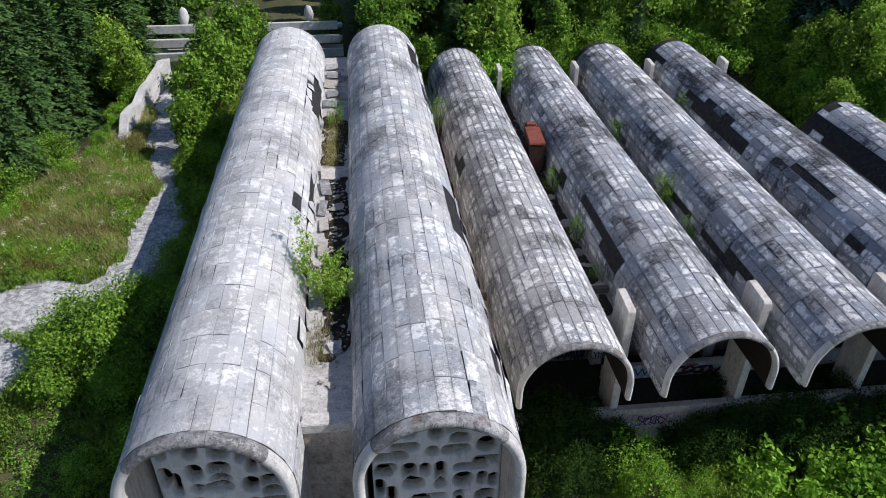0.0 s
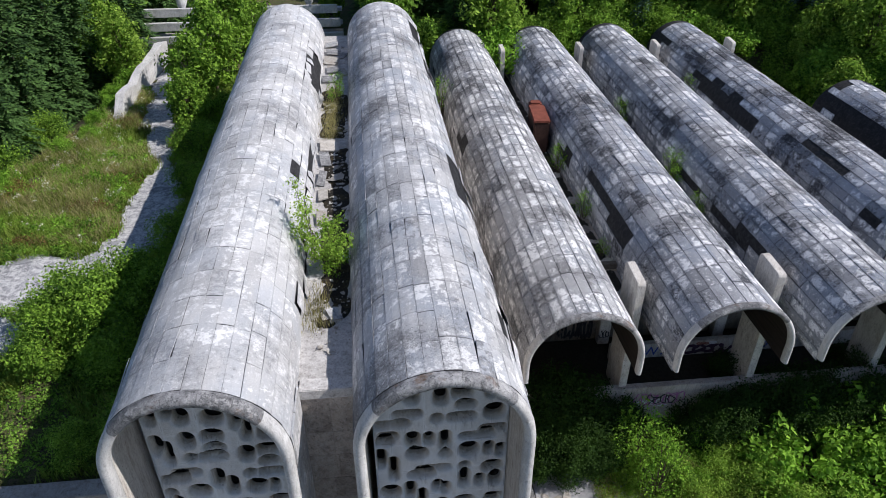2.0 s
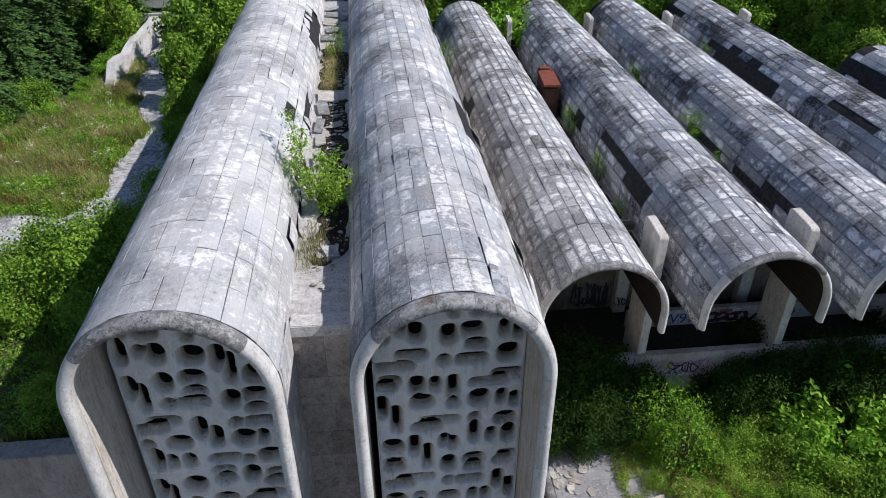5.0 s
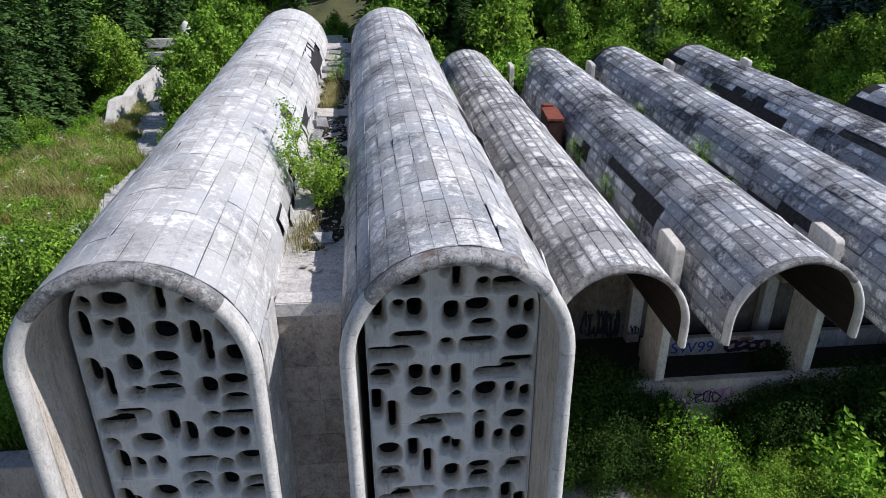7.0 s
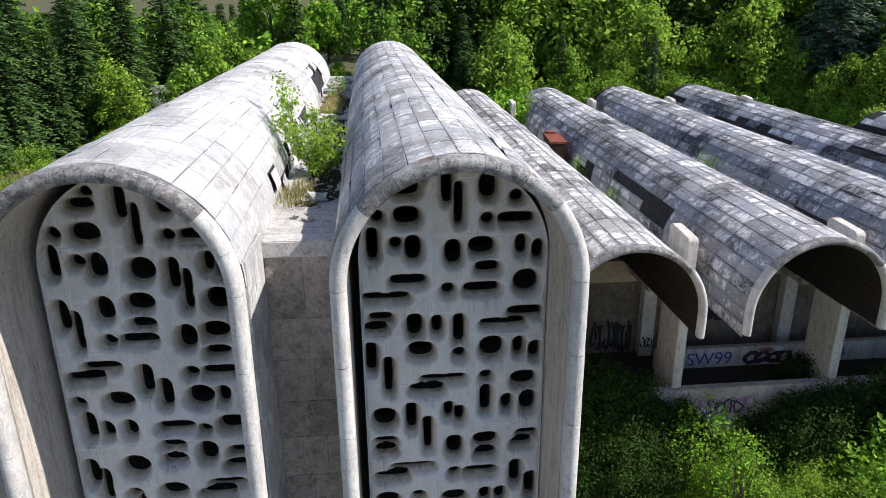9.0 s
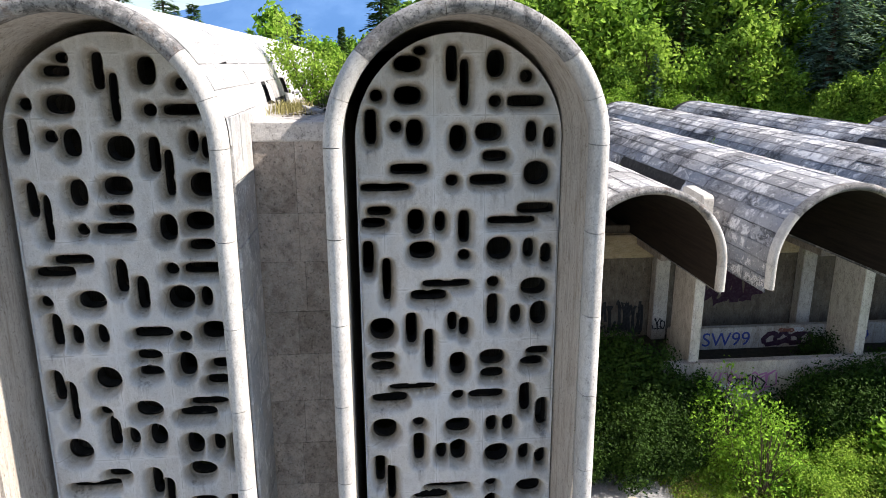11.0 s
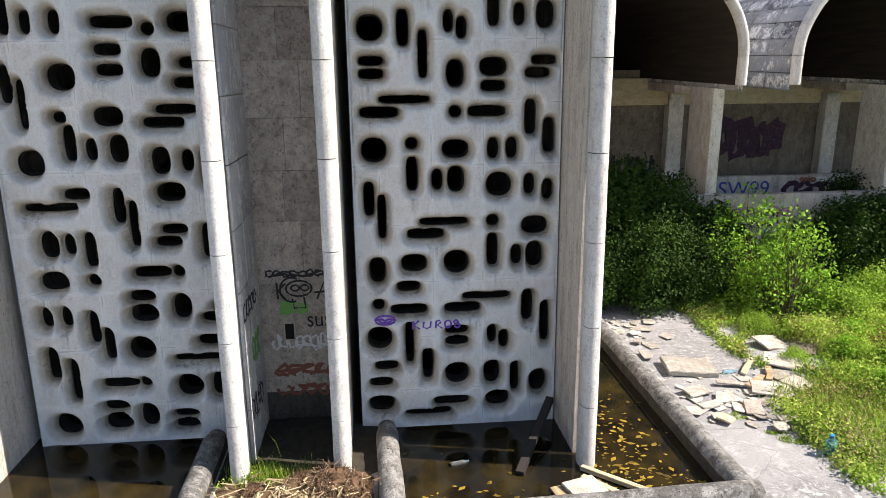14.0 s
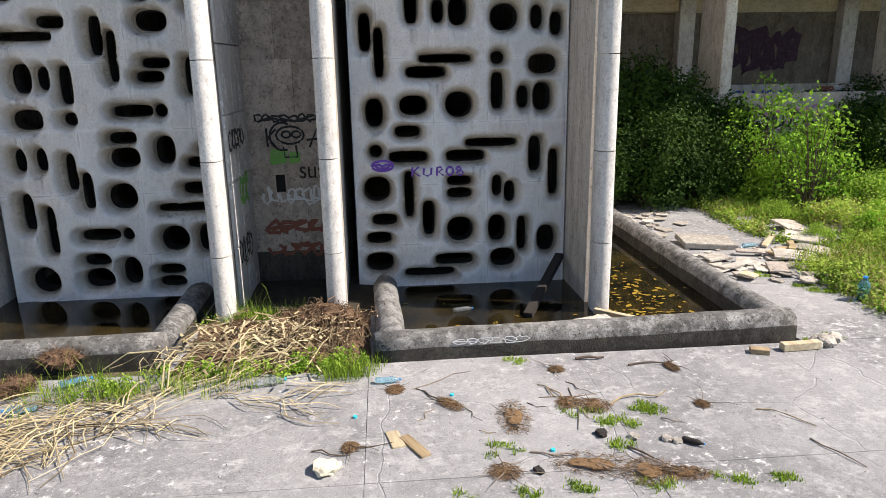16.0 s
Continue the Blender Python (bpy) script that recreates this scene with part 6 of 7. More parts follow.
rng = random.Random(61)
for x, y, r, mat, lab in ((-0.8, 5.98, 0.115, FOAM, "lump of pale yellow foam on the paving"), (2.36, 6.14, 0.05, RUBBLE, "small pale stone on the paving"), (2.44, 6.09, 0.045, RUBBLE, "small pale stone on the paving"), (1.78, 6.29, 0.06, PLANK_DARK, "dark crushed can on the paving"), (2.07, 6.21, 0.05, RUBBLE, "small pale stone on the paving"),
                          (5.2, 8.1, 0.14, RUBBLE, "pale broken stone by the kerb"), (5.4, 8.2, 0.12, RUBBLE, "pale broken stone by the kerb"), (5.05, 8.05, 0.1, RUBBLE, "pale broken stone by the kerb"), (1.05, 5.75, 0.05, PLANK_DARK, "small dark stone on the paving"), (0.98, 6.5, 0.04, PLANK_DARK, "small dark stone on the paving")):
    lying("stone", of(chunk(r, x + y), "stone"), mat, x, y, lab, "stone", "loose stones", r * 0.35, 0, 0, x * 50)

# broken slabs beside the basin
slab_big = of(box(1.0, 0.72, 0.1, 0.012, 0.012, 5, (0, 0, 0), 2), "slab")
lying("broken_slab", slab_big, RUBBLE, 5.93, 12.85, "large white broken slab on the paving", "slab", "broken slabs", 0.03, 2, 3, -8)


def shard(size, seed):
    r3 = random.Random(seed)
    n = r3.randint(5, 8)
    bm = bmesh.new()
    long = r3.uniform(0.5, 0.9)
    ang = sorted(math.tau * (k + r3.uniform(-0.35, 0.35)) / n for k in range(n))
    pts = [(size * r3.uniform(0.55, 1.1) * math.cos(a), size * long * r3.uniform(0.6, 1.1) * math.sin(a)) for a in ang]
    th = r3.uniform(0.014, 0.035)
    face = bm.faces.new([bm.verts.new((x, y, th + r3.uniform(-0.003, 0.003))) for x, y in pts])
    got = bmesh.ops.extrude_face_region(bm, geom=[face])
    bmesh.ops.translate(bm, verts=[v for v in got["geom"] if isinstance(v, bmesh.types.BMVert)], vec=(0, 0, -th))
    bmesh.ops.bevel(bm, geom=bm.edges, offset=0.004, segments=1, affect="EDGES")
    return of(bm, "broken_slab")


shards = [shard(0.25, k) for k in range(9)]
spots = [(5.5, 11.6), (5.75, 11.25), (5.95, 11.5), (6.2, 11.6), (6.1, 11.1), (6.4, 10.9), (6.75, 11.4), (6.85, 11.1), (6.5, 10.4), (6.75, 10.35), (5.3, 11.1), (5.5, 10.8), (6.9, 12.4), (7.2, 12.1), (7.5, 12.3), (7.0, 10.7), (6.6, 11.7), (5.15, 12.4),
         (5.4, 15.6), (5.6, 15.3), (5.8, 15.5), (5.2, 15.1), (5.9, 15.2), (5.5, 14.9), (5.1, 15.5), (6.1, 15.6), (5.35, 14.3), (5.7, 14.2), (6.2, 14.6), (5.3, 13.6)]
for i, (x, y) in enumerate(spots):
    s = rng.uniform(0.6, 1.35)
    m = pose(x + rng.uniform(-0.08, 0.08), y + rng.uniform(-0.08, 0.08), 0.005 + 0.025 * (i % 3), rng.uniform(-5, 5), rng.uniform(-5, 5), rng.random() * 360) @ Matrix.Diagonal((s, s, 1, 1))
    solo("broken_slab", shards[i % 9], RUBBLE, m, "flat pale shard of broken concrete slab", "slab", "broken slabs")
for i in range(110):
    bx, by, sx, sy = ((6.2, 11.3, 0.55, 0.4), (7.0, 11.6, 0.5, 0.5), (5.55, 15.2, 0.3, 0.45), (6.0, 12.2, 0.7, 0.6), (7.6, 12.2, 0.4, 0.4))[i % 5]
    s = rng.uniform(0.12, 0.5)
    m = pose(rng.gauss(bx, sx), rng.gauss(by, sy), 0.005, rng.uniform(-5, 5), rng.uniform(-5, 5), rng.random() * 360) @ Matrix.Diagonal((s, s, 1, 1))
    if m.translation.x > 5.1:
        solo("rubble_chip", shards[(i * 4) % 9], RUBBLE if i % 3 else RAW, m, "small flat chip of broken concrete", "rubble", "rubble chips")
for x, y, w, d, tip, turn, mat in ((5.6, 11.8, 0.5, 0.34, 3, 20, RUBBLE), (5.62, 11.25, 0.42, 0.22, -4, 8, RUBBLE), (5.65, 10.72, 0.24, 0.24, 6, 40, OCHRE), (6.4, 12.05, 0.5, 0.13, 4, -14, RAW), (6.33, 11.05, 0.5, 0.3, -5, 70, RAW), (7.05, 11.7, 0.75, 0.5, 5, -20, RUBBLE), (6.72, 10.6, 0.4, 0.2, 6, 15, RAW), (7.05, 10.45, 0.3, 0.22, 12, 30, RUBBLE), (6.95, 12.1, 0.8, 0.12, 4, 40, PLANK), (8.3, 13.9, 0.7, 0.5, 14, 20, RAW), (8.9, 13.6, 0.8, 0.55, -12, 50, RAW_SHADED), (8.0, 12.9, 0.75, 0.5, 8, -30, RUBBLE), (7.4, 12.4, 0.7, 0.12, 3, 62, PLANK), (8.4, 12.2, 0.14, 0.9, 5, 12, PLANK), (7.7, 11.9, 0.55, 0.45, 6, 30, RAW), (7.15, 12.75, 0.12, 0.8, 4, -40, PLANK_PALE)):
    lying("broken_slab" if w > 0.2 and d > 0.2 else "board", of(box(w, d, 0.035, 0.006, 0.03, x + y, (0, 0, 0), 2), "debris"), mat, x, y, "weathered broken slab among the weeds" if w > 0.2 and d > 0.2 else "weathered board among the rubble", "slab" if w > 0.2 and d > 0.2 else "board", "broken slabs" if w > 0.2 and d > 0.2 else "loose boards", 0.06, tip, tip * 0.6, turn)
for i, (x, y) in enumerate(((-1.9, 25.2), (-2.1, 28.8), (-2.2, 35.5), (-2.3, 36.8), (-1.95, 34.2), (-1.8, 22.5), (8.9, 25.1), (9.1, 26.2), (8.8, 30.2), (8.95, 27.6), (9.0, 24.1), (9.0, 22.6), (14.3, 23.5), (14.5, 26.0), (-1.7, 14.6), (3.6, 30.0), (3.7, 27), (3.65, 24.5))):
    z = 10.25 + (y - 12) * SLOPE if x < 0 else 5.72 + (y - 20) * RISE
    s = rng.uniform(1.3, 2.3)
    solo("fallen_tile", shards[i % 9], RUBBLE, pose(x, y, z, rng.uniform(-12, 12), rng.uniform(-12, 12), rng.random() * 360) @ Matrix.Diagonal((s, s, 1, 1)), "fallen roof tile among debris in the gutter", "tile", "fallen tiles")


STRIP = ((-2.12, 25.2, 0.75, 0.95, 3, 4), (-2.25, 24.0, 0.4, 1.1, 4, 8), (-2.3, 22.4, 0.3, 1.0, 6, -4), (-2.2, 21.2, 0.35, 0.9, -5, 6), (-2.35, 32.8, 0.8, 0.75, 4, 3), (-2.25, 34.2, 0.7, 0.9, -3, 9), (-2.4, 35.6, 0.75, 1.0, 5, -5), (-2.3, 37.0, 0.8, 0.8, 3, 4), (-2.45, 38.4, 0.7, 1.0, -4, 2), (-1.75, 33.8, 0.4, 0.9, 6, 14), (-1.8, 36.4, 0.35, 0.8, 4, -20), (-1.62, 14.5, 0.36, 0.45, 8, 25), (-2.2, 19.6, 0.3, 0.8, 5, 3))
for i, (x, y, w, d, tip, turn) in enumerate(STRIP):
    lying("fallen_tile", of(box(w, d, 0.05, 0.008, 0.02, i, (0, 0, 0), 1), "fallen_tile"), TILE_EDGE if i % 3 else RUBBLE, x, y, "pale fallen roof tile lying on the flat roof", "tile", "fallen tiles", 10.26 + (y - 12) * SLOPE, tip, tip * 1.5, turn)
dust = random.Random(17)
dv, df = [], []
for i in range(1100):
    strip = i % 5 < 2
    k = dust.randrange(4)
    x, y = (dust.triangular(-2.35, -0.98, -1.6), dust.uniform(13.0, 39)) if strip else (3.68 + PITCH * k + dust.gauss(0, 0.25), dust.uniform(20.8, 46))
    z = 10.225 + SLOPE * (y - 12) if strip else 5.7 + RISE * (y - 20)
    r, w, t = 0.02 + 0.09 * dust.random() ** 4, dust.random() * 6.3, dust.uniform(-0.4, 0.4)
    o = len(dv)
    dv += [(x + DRIFT * (y - 12) + r * math.cos(w + q) * g, y + r * math.sin(w + q), z + r * t * math.cos(q) + 0.035) for q, g in ((0.3, 1.3), (1.7, 0.8), (3.4, 1.2), (4.9, 0.9))]
    dv += [(a, b, c - 0.02) for a, b, c in dv[o:o + 4]]
    df += [(o, o + 1, o + 2, o + 3), (o + 7, o + 6, o + 5, o + 4), (o, o + 4, o + 5, o + 1), (o + 1, o + 5, o + 6, o + 2), (o + 2, o + 6, o + 7, o + 3), (o + 3, o + 7, o + 4, o)]
tagged(part("roof_chips", mesh("roof_chips", dv, df), RUBBLE), "pale chips of broken tile strewn over gutters and flat roof", "rubble", kind="stuff")


# ---- reeds, roots, twigs ----
def stalks(spots, count, length, r, seed, lift=0.05, aim=None, spread_a=3.2):
    r3 = random.Random(seed)
    out = []
    for i in range(count):
        x, y, sx, sy = spots[i % len(spots)]
        px, py = r3.gauss(x, sx), r3.gauss(y, sy)
        w = (aim if aim is not None else 0) + r3.uniform(-spread_a, spread_a)
        l = length * r3.uniform(0.4, 1.3)
        d = Vector((math.cos(w), math.sin(w), 0))
        h = lift * r3.random()
        bow = r3.uniform(-0.15, 0.15) * l
        side = Vector((-d.y, d.x, 0))
        pts = []
        for f in (-0.5, -0.17, 0.17, 0.5):
            pts.append(Vector((px, py, 0.012 + h * (1 - 2.2 * abs(f) ** 1.5))) + d * l * f + side * bow * (1 - 4 * f * f))
            pts[-1].z = max(pts[-1].z, 0.01)
        rr = r * r3.uniform(0.5, 1.4)
        out.append(tube(pts, [rr, rr, rr * 0.8, rr * 0.4], 4, False))
    return joined(out)


def stuff(name, geo, material, label, category):
    return tagged(part(name, mesh(name, *geo), material), label, category, kind="stuff")


litter_bed(-2.9, -0.5, 8.0, 9.9, 0.0, 0.26, 9, PEAT, "low mound of rotted reeds and soil", "heap", 0.0)
stuff("reeds", stalks([(-2.2, 9.0, 0.35, 0.25), (-2.3, 8.6, 0.35, 0.25), (-2.3, 8.3, 0.4, 0.2), (-1.5, 8.5, 0.3, 0.2)], 120, 0.85, 0.0075, 1, 0.36, 0.7, 0.9), STRAW, "heap of dead straw-coloured reeds between the basins", "reeds")
stuff("heap_twigs", stalks([(-1.05, 9.2, 0.24, 0.25), (-1.3, 8.9, 0.3, 0.3), (-0.85, 8.9, 0.15, 0.25)], 340, 0.34, 0.007, 31, 0.46), HUSK, "brown broken sticks in the heap of reeds", "sticks")
chips = random.Random(63)
cv, cf = [], []
for i in range(420):
    x, y, w, l = chips.gauss(-1.7, 0.55), chips.gauss(8.7, 0.4), chips.random() * 6.3, chips.uniform(0.03, 0.13)
    z, q = 0.16 + 0.16 * chips.random() - 0.1 * max(0, abs(y - 8.7) - 0.3), chips.uniform(0.006, 0.018)
    a, b = Vector((math.cos(w), math.sin(w), chips.uniform(-0.5, 0.5))) * l, Vector((-math.sin(w), math.cos(w), chips.uniform(-0.4, 0.4))) * q
    o = len(cv)
    cv += [Vector((x, y, z)) - a - b, Vector((x, y, z)) + a - b * 0.6, Vector((x, y, z)) + a * 1.1 + b, Vector((x, y, z)) - a * 0.8 + b]
    cf.append((o, o + 1, o + 2, o + 3))
stuff("husks", (cv, cf), STRAW, "torn strips of dead reed leaves in the heap", "reeds")
LEAVES = ((-1.5, 8.85, -2.95, 7.1, 9, 0.1), (-1.5, 8.75, -3.1, 7.55, 7, 0.1), (-1.65, 8.65, -2.7, 7.5, 6, 0.12), (-2.8, 6.95, -2.0, 6.65, 6, 0.07), (-2.9, 7.0, -2.5, 6.65, 5, 0.1), (-3.4, 9.25, -2.35, 8.8, 6, 0.05), (-1.85, 7.36, -1.3, 7.2, 8, 0.1), (-1.3, 7.2, -0.85, 6.92, 7, 0.1), (-1.2, 7.34, -0.66, 7.7, 8, 0.1), (-3.4, 7.15, -3.35, 6.22, 12, 0.18), (-4.15, 7.25, -3.4, 6.3, 14, 0.2), (-4.2, 7.0, -3.6, 7.25, 12, 0.2), (-4.0, 6.55, -3.3, 6.7, 10, 0.2), (-3.3, 7.2, -3.55, 6.3, 12, 0.15), (-4.3, 6.9, -2.9, 7.1, 14, 0.2), (-3.9, 6.2, -4.3, 7.0, 10, 0.2), (-2.0, 7.57, -2.2, 7.46, 6, 0.12), (-2.9, 7.3, -3.6, 7.6, 10, 0.15))
rv, rf = [], []
lay = random.Random(71)
for xa, ya, xb, yb, count, loose in LEAVES:
    for k in range(count if xa > -3.2 else count * 3 // 5):
        a = Vector((xa + lay.gauss(0, loose), ya + lay.gauss(0, loose), 0.02 + (0.2 if ya > 8.3 else 0.06) * lay.random()))
        b = Vector((xb + lay.gauss(0, loose), yb + lay.gauss(0, loose), 0.012))
        side = Vector((-(b - a).y, (b - a).x, 0)) * lay.gauss(0, 0.2)
        kink = lay.uniform(0.3, 0.7)
        wide = lay.uniform(0.005, 0.011)
        across = Vector((-(b - a).y, (b - a).x, 0)).normalized() * wide
        o = len(rv)
        for f in (0, 0.2, 0.4, 0.6, 0.8, 1.0):
            bow = max(0.0, 1 - abs(f - kink) / 0.6)
            p = a.lerp(b, f) + side * bow + Vector((0, 0, 0.05 * bow * lay.random()))
            tw = across * (1 - 0.6 * f)
            rv += [p - tw, p + Vector((0, 0, wide * 0.5)), p + tw]
        for q in range(5):
            for c in (0, 1):
                rf.append((o + q * 3 + c, o + q * 3 + c + 1, o + q * 3 + c + 4, o + q * 3 + c + 3))
stuff("reed_leaves", (rv, rf), STRAW, "long pale dead reed leaves strewn over the paving", "reeds")
stuff("reeds_fan", stalks([(-3.8, 7.0, 0.4, 0.35), (-4.0, 6.6, 0.3, 0.3), (-3.3, 7.3, 0.35, 0.2)], 130, 0.6, 0.0065, 2, 0.12, 0.7, 1.3), STRAW, "dead reeds fanned out over the paving", "reeds")


def clod(x, y, r, seed, z=0.0, hairs=420):
    r3 = random.Random(seed)
    c = thing("root_clod", pose(x, y, z), "brown matted clod of dead roots", "roots", "root clods")
    bm = rock(r, seed, 0.55, 4)
    for v in bm.verts:
        v.co += noise.noise_vector(v.co * 9) * r * 0.3 + noise.noise_vector(v.co * 31) * r * 0.2
    part("clod_body", of(bm, "clod_body"), PEAT, c, "", pose(0, 0, r * 0.25))
    out = []
    for i in range(hairs):
        d = Vector((r3.gauss(0, 1), r3.gauss(0, 1), abs(r3.gauss(0, 0.7)))).normalized()
        p = Vector((d.x * r, d.y * r, d.z * r * 0.55 + r * 0.2))
        e = p + (d + Vector((r3.gauss(0, 0.6), r3.gauss(0, 0.6), r3.gauss(-0.2, 0.4)))) * r * 0.35
        e.z = max(e.z, 0.01)
        out.append(tube([p * 0.8, p.lerp(e, 0.6) + Vector((0, 0, r * 0.1)), e], [0.0035, 0.003, 0.0015], 3, False))
    part("root_hair", mesh("root_hair", *joined(out)), PEAT, c)


for x, y, r, z in ((-1.05, 9.3, 0.3, 0.1), (-0.8, 9.15, 0.22, 0.12), (-1.5, 9.5, 0.2, 0.05), (-2.2, 9.3, 0.17, 0.05), (-4.1, 8.45, 0.2, 0.12), (-4.4, 7.9, 0.18, 0.0)):
    clod(x, y, r, x + y, z)


ROOTS = ((0.38, 7.06, 0.08), (1.62, 6.94, 0.11), (1.88, 6.85, 0.14), (1.0, 6.7, 0.16), (-0.18, 7.45, 0.09), (1.7, 7.74, 0.07), (3.05, 7.66, 0.05), (3.0, 6.75, 0.06), (-0.62, 6.32, 0.07), (1.55, 5.8, 0.18), (2.0, 5.64, 0.2), (0.75, 5.77, 0.12), (2.3, 5.58, 0.1))


def root_mat(x, y, r, seed):
    """A flat, torn mat of root fibres with a few stiff twigs sticking out."""
    r3 = random.Random(seed)
    t = thing("root_mat", pose(x, y, 0, 0, 0, r3.random() * 360), "thin mat of brown root fibre on the paving", "roots", "root mats")
    bm = bmesh.new()
    rings = [[bm.verts.new((0, 0, 0.02 + r * 0.12))]]
    for q in (0.2, 0.36, 0.5):
        rings.append([bm.verts.new((r * q * (1.2 + 0.9 * (seed % 3 == 0)) * math.cos(a) * (1 + 0.35 * noise.noise(Vector((math.cos(a) * 1.7, math.sin(a) * 1.7, seed)))), r * q * math.sin(a) * (1 + 0.35 * noise.noise(Vector((math.cos(a) * 1.7, math.sin(a) * 1.7, seed)))), 0.004 + (0.02 + r * 0.08) * (1 - q) + 0.01 * r3.random() * (q < 1))) for a in [math.tau * k / 16 for k in range(16)]])
    for k in range(16):
        bm.faces.new((rings[0][0], rings[1][k], rings[1][(k + 1) % 16]))
        for a, b in zip(rings[1:-1], rings[2:]):
            bm.faces.new((a[k], b[k], b[(k + 1) % 16], a[(k + 1) % 16]))
    part("mat", of(bm, "mat", True), FIBRE, t)
    hairs, twigs = [], []
    for i in range(420):
        a, q = r3.random() * math.tau, math.sqrt(r3.random()) * 1.05 * (1 + 0.4 * noise.noise(Vector((i * 0.05, seed, 0))))
        p = Vector((r * q * (1.2 + 0.9 * (seed % 3 == 0)) * math.cos(a), r * q * math.sin(a), 0.012 + 0.03 * r3.random() * (1.2 - q)))
        w, l = r3.random() * math.tau, r3.uniform(0.02, 0.09)
        d = Vector((math.cos(w), math.sin(w), r3.uniform(-0.1, 0.35))) * l
        hairs.append(tube([p - d * 0.5, p + Vector((0, 0, 0.008)), p + d * 0.5], [0.0016, 0.0018, 0.001], 3, False))
    part("fibre", mesh("fibre", *joined(hairs)), FIBRE, t)
    for i in range(r3.randint(2, 6)):
        a, l = r3.random() * math.tau, r3.uniform(0.15, 0.42)
        pts, w = [Vector((0, 0, 0.03))], a
        for k in range(4):
            w += r3.uniform(-0.5, 0.5)
            step = Vector((math.cos(w), math.sin(w), r3.uniform(-0.2, 0.25))) * l / 4
            pts.append(pts[-1] + step)
            pts[-1].z = max(0.008, pts[-1].z)
        rr = r3.uniform(0.003, 0.007)
        twigs.append(tube(pts, [rr, rr, rr * 0.8, rr * 0.6, rr * 0.3], 5, False))
    part("twig", mesh("twig", *joined(twigs)), TWIG if seed % 2 else BARK, t)


for k, (x, y, r) in enumerate(ROOTS):
    root_mat(x, y, r, k)

STICKS = ((0.0, 7.45, 0.7, 7.82, 0.006), (0.05, 7.45, 0.32, 7.06, 0.01), (0.03, 6.75, 0.24, 7.0, 0.005), (0.5, 7.04, 0.68, 6.68, 0.006), (1.2, 7.0, 1.4, 6.8, 0.006), (2.05, 6.86, 2.75, 7.09, 0.011), (1.03, 6.06, 1.46, 5.96, 0.009), (2.57, 7.76, 3.14, 7.82, 0.012), (0.62, 6.5, 0.8, 6.4, 0.005), (2.47, 6.53, 2.67, 6.39, 0.007), (1.72, 7.28, 1.58, 6.4, 0.006), (1.4, 7.4, 1.58, 7.02, 0.009), (1.73, 7.43, 1.96, 7.1, 0.007), (-0.98, 6.3, -0.62, 6.2, 0.008), (1.5, 7.3, 1.75, 6.6, 0.008), (1.35, 7.1, 1.9, 6.95, 0.006), (1.95, 6.05, 2.15, 5.8, 0.012), (3.5, 6.6, 3.9, 6.2, 0.008), (3.7, 6.0, 3.9, 5.5, 0.008), (2.0, 7.99, 2.35, 8.0, 0.02))
for k, (xa, ya, xb, yb, rr) in enumerate(STICKS):
    r3 = random.Random(k)
    a, b = Vector((xa, ya, rr)), Vector((xb, yb, rr))
    side = Vector((-(b - a).y, (b - a).x, 0))
    pts = [a.lerp(b, f) + side * r3.uniform(-0.12, 0.12) * (0 < f < 1) + Vector((0, 0, 0.02 * r3.random() * (0 < f < 1))) for f in (0, 0.25, 0.5, 0.75, 1)]
    solo("stick", mesh("stick", *tube(pts, [rr, rr * 0.95, rr * 0.85, rr * 0.7, rr * 0.5], 6)), (TWIG, BARK, PLANK)[k % 3], pose(0, 0, 0), "dry crooked stick lying on the paving", "stick", "dry sticks")

tufts = [(2.4, 6.73), (2.34, 6.76), (2.46, 6.74), (1.99, 6.5), (1.95, 6.54), (1.93, 6.08), (1.28, 8.04), (0.71, 6.18), (1.74, 6.74), (2.74, 5.45), (3.09, 5.43), (0.31, 5.35), (0.85, 5.4), (1.3, 5.45), (1.94, 5.5), (6.0, 10.9), (6.2, 10.3), (6.35, 10.1), (6.5, 10.0), (5.2, 8.2), (5.35, 8.3), (-0.9, 7.95)]
g = random.Random(4)
stuff("grass_tufts", blades([(x + g.gauss(0, 0.1), y + g.gauss(0, 0.05), 0.0) for x, y in tufts for _ in range(5)], 12, 0.035, 0.011, 40, 0.035), GRASS_LIVE, "small green tufts in the joints of the paving", "grass")
sward = [(-3.2 + g.gauss(0, 0.35), 7.7 + g.gauss(0, 0.14), 0.0) for _ in range(34)] + [(-2.3 + g.gauss(0, 0.35), 7.85 + g.gauss(0, 0.12), 0.0) for _ in range(30)] + [(-0.75 + g.gauss(0, 0.16), 8.05 + g.gauss(0, 0.14), 0.0) for _ in range(50)] + [(-2.1 + g.gauss(0, 0.28), 9.75 + g.gauss(0, 0.12), 0.05) for _ in range(50)] + [(-3.9 + g.gauss(0, 0.3), 7.6 + g.gauss(0, 0.2), 0.0) for _ in range(14)]
roof_tufts = [(-2.1 + g.gauss(0, 0.12), y, 10.22 + (y - 12) * SLOPE) for y in [g.uniform(13.9, 15.8) for _ in range(40)] + [g.uniform(26, 31.5) for _ in range(170)]]
stuff("roof_grass", blades(roof_tufts, 15, 0.22, 0.012, 14, 0.16), GRASS_DRY, "dry yellow-green grass along the flat roof", "grass")
stuff("sward", blades(sward, 13, 0.17, 0.007, 16, 0.06), GRASS_LIVE, "fresh green grass round the heap of reeds", "grass")
weeds3 = random.Random(52)
